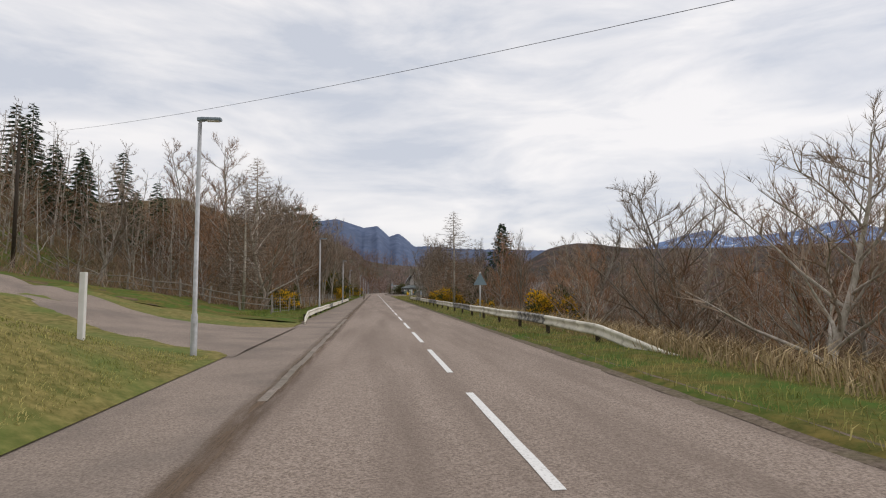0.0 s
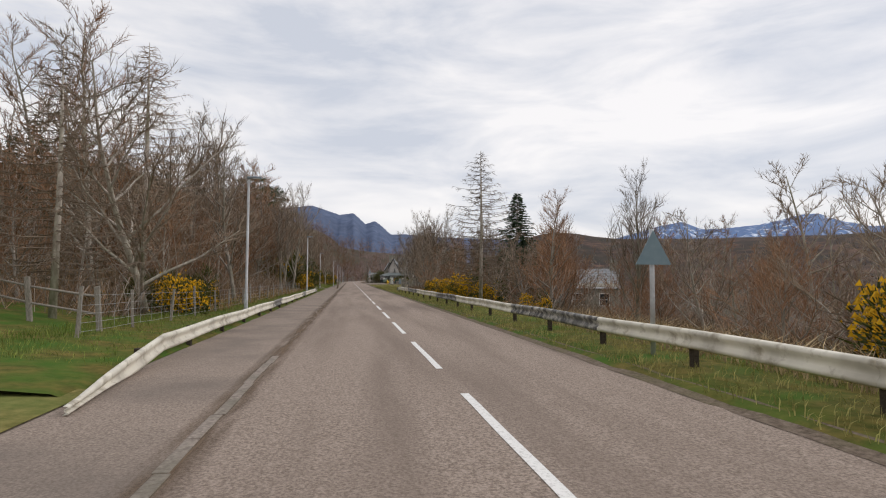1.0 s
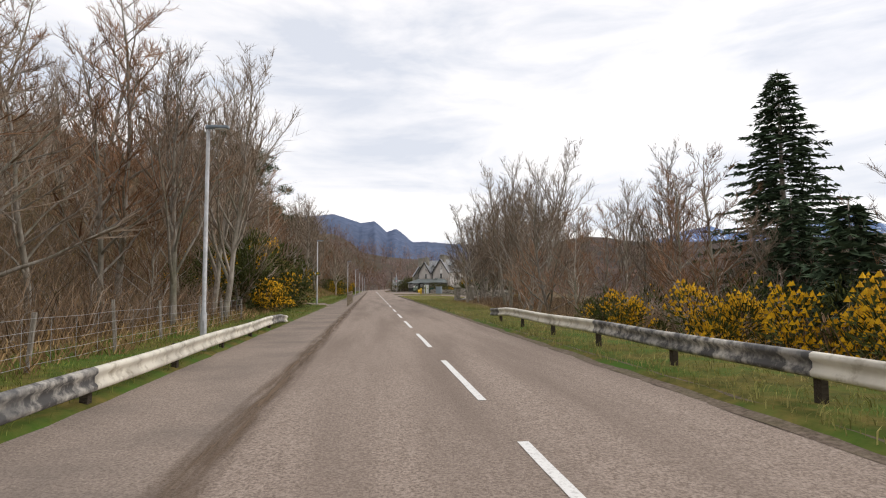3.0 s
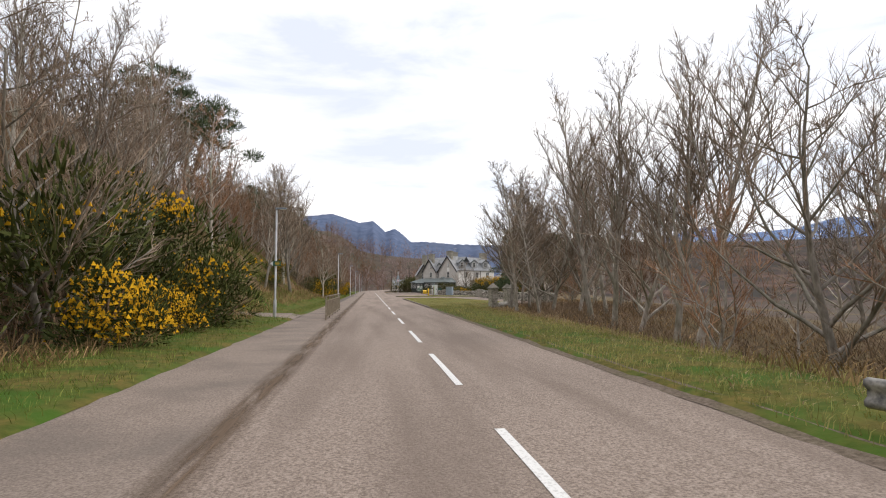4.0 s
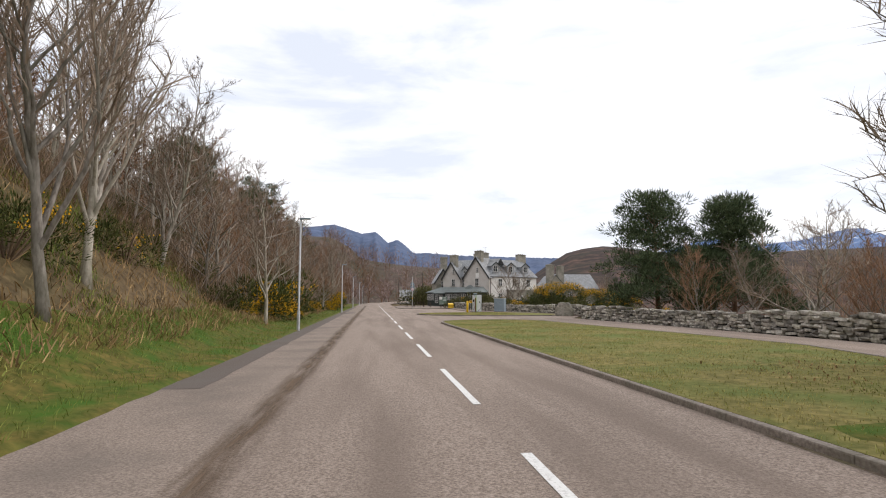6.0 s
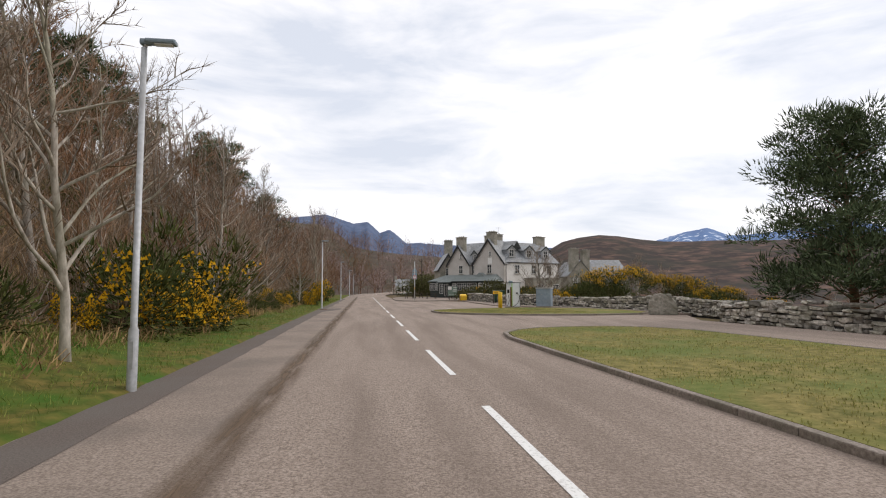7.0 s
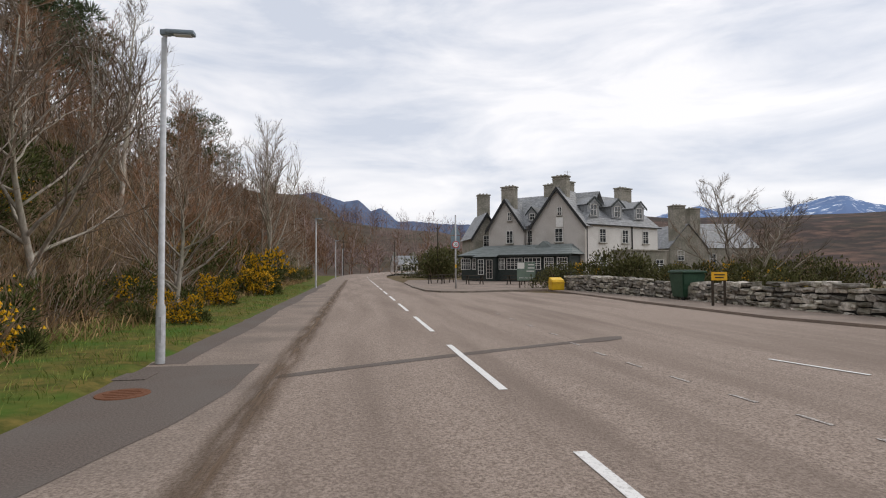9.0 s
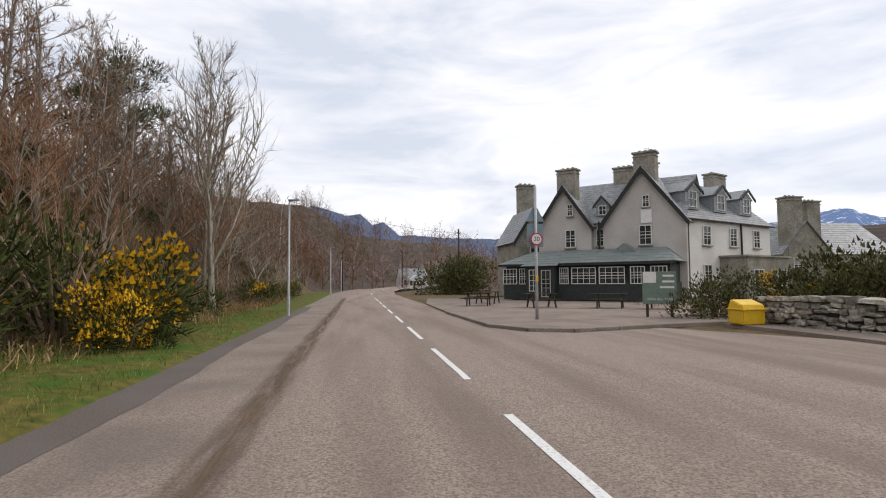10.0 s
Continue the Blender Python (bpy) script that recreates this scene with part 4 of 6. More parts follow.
window(42.5, 76.95, 3.0, 0.9, 1.3, hotel)
window(47.5, 77.45, 2.6, 0.9, 1.2, hotel)

# glazed veranda along the front
ver = part("veranda", boxed(hp(17.3, 69.0, 0.75), (13.4, 5.6, 1.4)), M["darkwood"], hotel, "dark green veranda with white windows")
part("veranda_wall", boxed(hp(17.3, 69.2, 2.1), (13.2, 5.2, 1.5)), M["darkwood"], ver)
part("veranda_entry", boxed(hp(14.2, 65.75, 1.35), (2.5, 1.2, 2.7), 0.02), M["darkwood"], ver)
EZ, TZ = 2.95, 4.15
slope("veranda_roof", hp(10.2, 65.7, EZ), hp(24.4, 65.7, EZ), hp(23.0, 71.5, TZ), hp(11.8, 71.5, TZ), ver, 5, 10, "grey felted veranda roof", "lead")
slope("veranda_roof", hp(10.2, 71.6, EZ), hp(10.2, 65.7, EZ), hp(11.8, 71.4, TZ), hp(11.8, 71.5, TZ), ver, 5, 4, "", "lead")
slope("veranda_roof", hp(24.4, 65.7, EZ), hp(24.4, 71.6, EZ), hp(23.0, 71.5, TZ), hp(23.0, 71.4, TZ), ver, 5, 4, "", "lead")
slope("entry_roof", hp(12.6, 64.8, 2.75), hp(15.8, 64.8, 2.75), hp(15.3, 68.0, 3.5), hp(13.1, 68.0, 3.5), ver, 4, 5, "", "lead")
part("fascia", boxed(hp(17.3, 65.78, EZ - 0.09), (14.2, 0.06, 0.2), 0.01), M["darkwood"], ver)
part("roof_light", solid([hp(19.0, 69.5, 3.7), hp(21.2, 69.5, 3.7), hp(20.1, 69.5, 4.5)], [hp(19.0, 71.6, 3.7), hp(21.2, 71.6, 3.7), hp(20.1, 71.6, 4.5)]), M["lead"], ver)
for x, w in ((11.2, 1.25), (12.55, 0.9), (16.0, 0.7), (17.6, 1.9), (19.8, 1.9), (21.7, 1.0), (23.2, 1.1)):
    window(x, 66.14, 1.95, w, 1.25, ver, (3, 2), "pane", False)
window(13.65, 65.1, 1.6, 0.7, 1.7, ver, (1, 3), "pane", False)
window(14.75, 65.1, 1.35, 0.75, 2.1, ver, (1, 2), "door", False, "harl")

# the gabled front and the white side meet at a corner; the rear wing stands apart
CORNER = Vector((22.5, 60.2, 0.12))
FRONT = Matrix.Translation(CORNER) @ pose(0, 0, 0, 0, 0, -44) @ Matrix.Diagonal((0.906, 0.906, 0.90, 1)) @ Matrix.Translation(-Vector((26.72, 71.9, 0)))
SIDE = Matrix.Translation(CORNER) @ pose(0, 0, 0, 0, 0, 26) @ Matrix.Diagonal((1.14, 0.906, 0.90, 1)) @ Matrix.Translation(-Vector((26.72, 71.9, 0)))
REAR = Matrix.Translation((0, 0, 0.19)) @ Matrix.Diagonal((0.87, 0.87, 0.87, 1))
PORCH = FRONT @ Matrix.Translation((2.3, 71.6 * 0.38, 0)) @ Matrix.Diagonal((1, 0.62, 1, 1))
LEFT = Matrix.Translation((13.0, 71.0, 0.12)) @ Matrix.Diagonal((0.95, 0.95, 0.95, 1)) @ Matrix.Translation((-13.3, -74.5, 0))
WING = Matrix.Translation((1.7, -1.4, 0)) @ LEFT
bpy.context.view_layer.update()
for o in hotel.children:
    xs_ = [c[0] + HO.x for c in o.bound_box]
    mid = (min(xs_) + max(xs_)) / 2
    yy_ = sum(c[1] for c in o.bound_box) / 8 + HO.y
    which = PORCH if o == ver else WING if mid < 15.2 and yy_ > 73.9 else LEFT if mid < 16.8 and yy_ > 77.5 else FRONT if mid < 26.71 else SIDE if mid < 38.6 else REAR
    o.matrix_basis = Matrix.Translation(-HO) @ which @ Matrix.Translation(HO)

part("triangle_plate", solid([Vector(p) for p in ((-0.36, 0.06, 3.62), (0.36, 0.06, 3.62), (0, 0.06, 4.3))], [Vector(p) for p in ((-0.36, 0.08, 3.62), (0.36, 0.08, 3.62), (0, 0.08, 4.3))]), M["tealback"], sign, "grey back of a triangular plate")

# picnic tables and notice board on the forecourt
pt = thing("picnic_table", (9.8, 54.0, 0.10), "dark weathered wooden picnic table with benches", "picnic table", "picnic tables")
for k in range(5):
    part("board", boxed((0, -0.3 + 0.15 * k, 0.74), (1.8, 0.135, 0.035), 0.005), M["timber"], pt)
for sy in (-0.72, 0.72):
    part("bench", boxed((0, sy, 0.44), (1.8, 0.24, 0.04), 0.005), M["timber"], pt)
for sx in (-0.6, 0.6):
    part("brace", boxed((sx, 0, 0.42), (0.06, 1.5, 0.09), 0.005), M["timber"], pt)
    for sy in (-1, 1):
        leg = part("leg", boxed((0, 0, 0), (0.07, 0.09, 0.86), 0.005), M["timber"], pt)
        leg.matrix_basis = pose(sx + 0.07, sy * 0.42, 0.37, sy * 28)
for x, y, a in ((12.9, 52.3, -30), (7.0, 57.0, -20), (14.8, 50.6, -40), (8.4, 60.5, -30)):
    copy_thing(pt, pose(x, y, 0.10, 0, 0, a))
nb = thing("notice_board", (11.6, 45.2, 0.1), "green notice board on posts with a white sheet", "notice board", turn=-18)
for dx in (-0.45, 0.45):
    part("post", boxed((dx, 0, 0.75), (0.09, 0.09, 1.5), 0.01), M["timber"], nb)
part("board", boxed((0, -0.05, 1.12), (1.25, 0.05, 1.25), 0.01), M["boardgreen"], nb, "grey-green board")
part("sheet", boxed((-0.36, -0.08, 1.52), (0.48, 0.01, 0.42)), M["trim"], nb, "white sheet")
for z, w, x in ((1.58, 0.42, 0.33), (1.36, 0.44, 0.33), (1.14, 0.52, 0.28)):
    part("line", boxed((x, -0.08, z), (w, 0.008, 0.075)), M["trim"], nb)
words = bpy.data.curves.new("board_words", "FONT")
words.body, words.size, words.align_x, words.align_y, words.extrude = "OPEN ALL YEAR", 0.135, "CENTER", "CENTER", 0.002
lettering = new("lettering", words)
lettering.parent = nb
lettering.matrix_basis = pose(0, -0.08, 0.68, 90)
words.materials.append(M["trim"])


# houses further along the road
def cottage(x, y, w, d, eave, apex, wall, turn, label, porch=False):
    c = thing("cottage", (x, y, gz(x, y) - 0.1), label, "house", "", "", turn)
    part("wall", solid([Vector((-w / 2, -d / 2, -0.2)), Vector((w / 2, -d / 2, -0.2)), Vector((w / 2, -d / 2, eave)), Vector((-w / 2, -d / 2, eave))],
                       [Vector((-w / 2, d / 2, -0.2)), Vector((w / 2, d / 2, -0.2)), Vector((w / 2, d / 2, eave)), Vector((-w / 2, d / 2, eave))]), M[wall], c)
    part("gable", solid([Vector((-w / 2, -d / 2, eave)), Vector((-w / 2, 0, apex)), Vector((-w / 2, d / 2, eave))], [Vector((w / 2, -d / 2, eave)), Vector((w / 2, 0, apex)), Vector((w / 2, d / 2, eave))]), M[wall], c)
    for s in (-1, 1):
        slope("roof", (-w / 2 - 0.2, s * (d / 2 + 0.25), eave - 0.2), (w / 2 + 0.2, s * (d / 2 + 0.25), eave - 0.2), (w / 2 + 0.2, 0, apex + 0.05), (-w / 2 - 0.2, 0, apex + 0.05), c, 8, 14)
    for sx in (-1, 1):
        part("chimney", boxed((sx * (w / 2 - 0.5), 0, apex + 0.4), (0.8, 0.7, 1.2), 0.03), M["masonry"], c)
    for k in range(3):
        xx = -w / 2 + w * (k + 0.5) / 3
        p = part("window", boxed((xx, -d / 2 - 0.01, eave * 0.55), (0.95, 0.06, 1.2)), M["pane"], c)
        bm = bmesh.new()
        for s in (-1, 1):
            box(bm, (xx + s * 0.48, -d / 2 - 0.03, eave * 0.55), (0.09, 0.08, 1.3))
            box(bm, (xx, -d / 2 - 0.03, eave * 0.55 + s * 0.62), (1.0, 0.08, 0.09))
        box(bm, (xx, -d / 2 - 0.03, eave * 0.55), (0.94, 0.07, 0.05))
        part("frame", bm, M["trim"], p)
    if porch:
        part("porch", solid([Vector((-1.6, -d / 2 - 2, -0.2)), Vector((1.6, -d / 2 - 2, -0.2)), Vector((1.6, -d / 2 - 2, 2.2)), Vector((0, -d / 2 - 2, 3.3)), Vector((-1.6, -d / 2 - 2, 2.2))],
                            [Vector((-1.6, -d / 2, -0.2)), Vector((1.6, -d / 2, -0.2)), Vector((1.6, -d / 2, 2.2)), Vector((0, -d / 2, 3.3)), Vector((-1.6, -d / 2, 2.2))]), M["trim"], c, "white glazed porch")
        for k in range(4):
            part("pane", boxed((-1.2 + 0.8 * k, -d / 2 - 2.02, 1.4), (0.6, 0.05, 1.1)), M["pane"], c)
    return c


cottage(13.2, 160, 6.4, 5.5, 2.7, 4.9, "white", 8, "white cottage with a glazed porch", True)
cottage(24, 165, 9, 6, 3.2, 6.0, "masonry", 10, "stone house among bare trees")


# ---- plants ----
def grow(seed, height, spread, limbs, lean=0.0, fork=0.42, upright=0.55, detail=0.8, base_r=None, thick=1.3, plain=False, ribbon=False):
    """A leafless tree: arrays for wood (trunk and limbs) and for twigs."""
    r = random.Random(seed)
    wood, twigs = ([], []), ([], [])

    def line(start, d, length, n, bend, up):
        pts, p, d = [start.copy()], start.copy(), d.normalized()
        for _ in range(n):
            d = (d + Vector((r.uniform(-bend, bend), r.uniform(-bend, bend), r.uniform(-bend, bend) + up))).normalized()
            p = p + d * (length / n)
            pts.append(p.copy())
        return pts

    r0 = base_r or height * 0.0135
    trunk = line(Vector((0, 0, -0.3)), Vector((lean, r.uniform(-0.08, 0.08), 1)), height * 0.93, 11, 0.09, 0.05)
    tr = [r0 * (1 - 0.9 * (i / 11) ** 0.85) + 0.006 for i in range(12)]
    tr[0] *= 1.35
    tube_arrays(trunk, tr, 8, *wood)

    def twig(pts, ra, n=3):
        if n == 3 and not ribbon:
            tube_arrays(pts, [ra * (1 - 0.75 * i / (len(pts) - 1)) for i in range(len(pts))], 3, *twigs, cap=False)
            return
        v, f = twigs
        side = (pts[-1] - pts[0]).cross(Vector((r.uniform(-1, 1), r.uniform(-1, 1), r.uniform(-1, 1)))).normalized()
        s = len(v)
        for i, p in enumerate(pts):
            w = 1.25 * ra * (1 - 0.8 * i / (len(pts) - 1))
            if i == 1 and len(pts) == 2:
                v.append(tuple(p))
                f.append((s, s + 1, s + 2))
                break
            v += [tuple(p - side * w), tuple(p + side * w)]
            if i:
                f.append((s + 2 * i - 2, s + 2 * i - 1, s + 2 * i + 1, s + 2 * i))

    for k in range(limbs):
        t = fork + (1 - fork) * (k + r.uniform(0, 0.9)) / limbs
        i = min(10, int(t * 11))
        p = trunk[i].lerp(trunk[i + 1], t * 11 - i) if i < 11 else trunk[11]
        a = k * 2.4 + r.uniform(-0.5, 0.5)
        size = spread * (1.15 - 0.8 * (t - fork) / (1 - fork)) * r.uniform(0.7, 1.15)
        d = Vector((math.cos(a), math.sin(a), upright * r.uniform(0.5, 1.7)))
        limb = line(p, d, size, 6, 0.22, 0.06)
        n2 = 4 if not plain else 3
        lr = max(0.010, tr[i] * 0.6)
        tube_arrays(limb, [lr * (1 - 0.8 * j / 6) for j in range(7)], n2, *wood, cap=False)
        for j in range(int(7 * detail)):
            tt = 0.2 + 0.8 * (j + r.random()) / (7 * detail)
            q = min(5, int(tt * 6))
            s = limb[q].lerp(limb[q + 1], tt * 6 - q)
            base_d = (limb[q + 1] - limb[q]).normalized()
            d2 = base_d + Vector((r.uniform(-0.9, 0.9), r.uniform(-0.9, 0.9), r.uniform(-0.3, 0.9)))
            l2 = size * 0.42 * r.uniform(0.6, 1.2) * (1.15 - 0.5 * tt)
            b2 = line(s, d2, l2, 3, 0.28, 0.05)
            twig(b2, (lr * 0.32 + 0.002) * max(1.0, thick * 0.6))
            for w in range(int(6 * detail)):
                t3 = 0.15 + 0.85 * r.random()
                q3 = min(2, int(t3 * 3))
                s3 = b2[q3].lerp(b2[q3 + 1], t3 * 3 - q3)
                d3 = (b2[q3 + 1] - b2[q3]).normalized() + Vector((r.uniform(-0.9, 0.9), r.uniform(-0.9, 0.9), r.uniform(-0.4, 0.9)))
                b3 = line(s3, d3, l2 * 0.5 * r.uniform(0.5, 1.3), 1 if ribbon else 2, 0.28, 0.04)
                twig(b3, 0.0065 * thick, 2)
    return wood, twigs


def tree(name, seed, label, twig_mat="twig", category="tree", group="bare trees", **k):
    wood, twigs = grow(seed, **k)
    t = thing(name, (0, 0, 0), label, category, group)
    raw("trunk", *wood, M["bark"], t, smooth=True)
    raw("crown", *twigs, M[twig_mat], t)
    return t


KINDS = [
    tree("bare_tree", 1, "leafless grey birch on the wooded bank", height=9.0, spread=2.9, limbs=24, lean=0.10, fork=0.18, upright=0.9, detail=1.75, base_r=0.10, thick=0.95, ribbon=True),
    tree("bare_tree", 2, "leafless reddish tree in the roadside wood", "redtwig", height=10.0, spread=3.2, limbs=26, fork=0.14, lean=-0.05, upright=0.8, detail=1.75, base_r=0.11, thick=1.0, ribbon=True),
    tree("bare_tree", 3, "leafless grey tree with forked limbs", height=7.6, spread=3.7, limbs=22, fork=0.10, lean=0.15, upright=0.7, detail=1.75, base_r=0.11, thick=0.95, ribbon=True),
    tree("bare_tree", 4, "tall leafless tree with a fan of rising limbs", height=10.5, spread=4.6, limbs=24, fork=0.16, upright=1.9, detail=1.75, base_r=0.13, thick=1.0, ribbon=True),
    tree("bare_tree", 5, "low leafless thicket tree", "redtwig", height=5.0, spread=3.2, limbs=22, fork=0.03, upright=0.9, detail=1.75, base_r=0.06, thick=0.9, ribbon=True),
]
used = set()


def plant(kind, x, y, size, turn=0.0, sink=0.0, tilt=0.0, bank=True):
    m = pose(x, y, (gz(x, y) if bank else 0.0) - sink, 0, tilt, turn)
    src = kind
    if src.name not in used:
        used.add(src.name)
        src.matrix_world = m
        src.scale = (size,) * 3
        return src
    o = copy_thing(src, m)
    o.scale = (size,) * 3
    return o


rt = random.Random(5)
# near bank of the wood
for row, (xa, xb, gap) in enumerate(((-6.6, -9.0, 4.6), (-9.0, -13.0, 4.4), (-13.0, -20.0, 5.4))):
    y = -114.0 + row
    while y < 84:
        if not (row == 0 and -58 < y < -22):
            kind = rt.choice((0, 1, 2, 3, 4, 1) if row else (0, 1, 2, 4))
            plant(KINDS[kind], rt.uniform(xb, xa), y + rt.uniform(-1.5, 1.5), rt.uniform(0.8, 1.12) * (1.22 if y < -70 else 0.95), rt.uniform(0, 360), 0.1, rt.uniform(-4, 6))
        y += gap * rt.uniform(0.7, 1.3)
# single trees that stand out along the wood's edge
for kind, x, yy, s in ((3, -5.9, -73.5, 1.08), (3, -7.2, -70.5, 1.12), (3, -6.6, -77.5, 1.0), (0, -6.4, -101, 1.25), (3, -6.3, -31.5, 1.0), (3, -7.5, -27.5, 1.05), (0, -7.0, -39.4, 1.0), (0, -4.95, -15.4, 0.95), (0, -5.9, -3.5, 0.85), (3, -6.2, 51.0, 1.2), (1, -7.4, 54, 1.1), (2, -5.9, 28.0, 0.85)):
    plant(KINDS[kind], x, yy, s, rt.uniform(0, 360))
# trees too far to tell apart: the knoll, the slope beyond the bend, the upper bank
LOW = [grow(21, 9.5, 4.6, 13, fork=0.1, detail=0.45, base_r=0.13, thick=6.5, plain=True, ribbon=True), grow(22, 8.5, 4.8, 13, fork=0.1, detail=0.45, base_r=0.13, thick=6.5, plain=True, ribbon=True), grow(23, 10.5, 3.8, 13, fork=0.12, detail=0.45, base_r=0.13, thick=6.5, plain=True, ribbon=True)]
woods = {"bark": ([], []), "twig_i": ([], []), "redtwig": ([], []), "hazybirch": ([], [])}


def far_tree(x, y, size, k, crown="redtwig"):
    m = np.array(pose(x, y, gz(x, y) - 0.2, 0, 0, rt.uniform(0, 360)) @ Matrix.Diagonal((size, size, size * rt.uniform(0.85, 1.2), 1)))
    for (v, f), key in zip(LOW[k % 3], ("bark" if y < 110 else crown, crown)):
        V, Fc = woods[key]
        s = sum(len(q) for q in V)
        V.append(np.array(v) @ m[:3, :3].T + m[:3, 3])
        Fc.extend([tuple(s + i for i in q) for q in f])


for k in range(100):
    x, yy = rt.gauss(-17, 14), rt.uniform(190, 310)
    if x < road_x(min(yy, 150), -9):
        far_tree(x, yy, rt.uniform(0.55, 0.9), k)
for k in range(210):
    az, dist = rt.uniform(-5, 15), rt.uniform(128, 330)
    x, yy = dist * math.sin(radians(az)), dist * math.cos(radians(az))
    if (abs(x - road_x(yy, 1.8)) < 7 and yy < 175) or (abs(x - 12.5) < 4.5 and 120 < yy < 165):
        continue
    far_tree(x, yy, rt.uniform(0.6, 1.3), k, "hazybirch" if k % 3 else "redtwig")
for k in range(120):
    far_tree(rt.uniform(-36, -8), rt.uniform(70, 170), rt.uniform(0.6, 1.0), k)
for k in range(80):
    az, dist = rt.uniform(19, 50), rt.uniform(150, 420)
    far_tree(dist * math.sin(radians(az)), dist * math.cos(radians(az)), rt.uniform(0.5, 0.9), k)
far_tree(21.5, 172, 1.5, 1)
LOW[:] = [grow(61, 10, 2.9, 15, fork=0.15, detail=0.6, base_r=0.10, thick=3.2, plain=True, ribbon=True), grow(62, 9, 3.1, 14, fork=0.15, detail=0.6, base_r=0.10, thick=3.2, plain=True, ribbon=True), grow(63, 11, 2.5, 16, fork=0.2, detail=0.6, base_r=0.10, thick=3.2, plain=True, ribbon=True)]
for k in range(150):
    x = 13 + 34 * rt.random()
    far_tree(x, rt.uniform(-140, -58), rt.uniform(0.42, 0.6) + 0.004 * x, k, "twig_i" if k % 3 else "redtwig")
for k in range(70):
    far_tree(-rt.uniform(15, 36), rt.uniform(-112, -66), rt.uniform(0.7, 1.05), k)
rw = random.Random(77)
for k in range(90):
    far_tree(-rw.uniform(10, 46), rw.uniform(-113, -100), rw.uniform(0.45, 0.75), k)
for k in range(40):
    far_tree(-rt.uniform(7, 18), rt.uniform(60, 150), rt.uniform(0.6, 0.9), k)
for k in range(190):
    y_ = -48 + 124 * rt.random()
    far_tree(-rt.uniform(12, 24), y_, rt.uniform(0.75, 1.1), k)
for key, name in (("bark", "far_wood_trunks"), ("twig_i", "valley_thicket"), ("redtwig", "far_wood"), ("hazybirch", "birch_wood")):
    ob = raw(name, [tuple(p) for p in np.concatenate(woods[key][0])], woods[key][1], M[key])
    tagged(ob, {"twig_i": "grey leafless thicket filling the slope below the road", "hazybirch": "distant bare birches in the valley, twigs paled purplish for air haze", "redtwig": "distant leafless woodland on the hillside", "bark": "grey trunks of the distant woodland"}[key], "woodland", kind="stuff")
plant(KINDS[2], 20.4, 36.0, 0.95, 115, 0.0, -6)
plant(KINDS[2], 21.2, 35.4, 0.8, 300, 0.0, 9)
for x, yy, s in ((40, 62, 0.6), (48, 66, 0.7), (56, 70, 0.65), (7, 108, 0.7), (60, 90, 0.8), (70, 95, 0.9), (38, 100, 1.0), (28, 110, 1.0)):
    plant(KINDS[rt.randrange(5)], x, yy, s, rt.uniform(0, 360))

def bush_arrays(seed, n, rx, ry, rz, size, blobs=9, lift=0.45, spiky=True):
    """Sprigs spread over an uneven heap of lobes."""
    r = random.Random(seed)
    lobes = [(Vector((r.uniform(-0.65, 0.65) * rx, r.uniform(-0.65, 0.65) * ry, r.uniform(0.1, 0.72) * rz)), r.uniform(0.28, 0.52)) for _ in range(blobs)]
    v, f, tops = [], [], []
    for _ in range(n):
        c, k = lobes[r.randrange(blobs)]
        d = Vector((r.gauss(0, 1), r.gauss(0, 1), r.gauss(0.25, 1))).normalized()
        rr = k * r.uniform(0.55, 1.08)
        p = c + Vector((d.x * rx * rr, d.y * ry * rr, d.z * rz * rr * 0.9))
        if p.z < 0:
            p.z = abs(p.z) * 0.4
        up = (d + Vector((r.uniform(-0.5, 0.5), r.uniform(-0.5, 0.5), lift + r.uniform(-0.2, 0.5)))).normalized()
        side = up.cross(Vector((r.uniform(-1, 1), r.uniform(-1, 1), r.uniform(-1, 1)))).normalized()
        l, w = size * r.uniform(0.6, 1.5), size * (0.12 if spiky else 0.34) * r.uniform(0.7, 1.3)
        s = len(v)
        v += [tuple(p - side * w), tuple(p + side * w), tuple(p + up * l + side * w * 0.15), tuple(p + up * l - side * w * 0.15)]
        f.append((s, s + 1, s + 2, s + 3))
        if d.z > -0.1:
            tops.append((p + up * l * 0.8, up))
    return v, f, tops


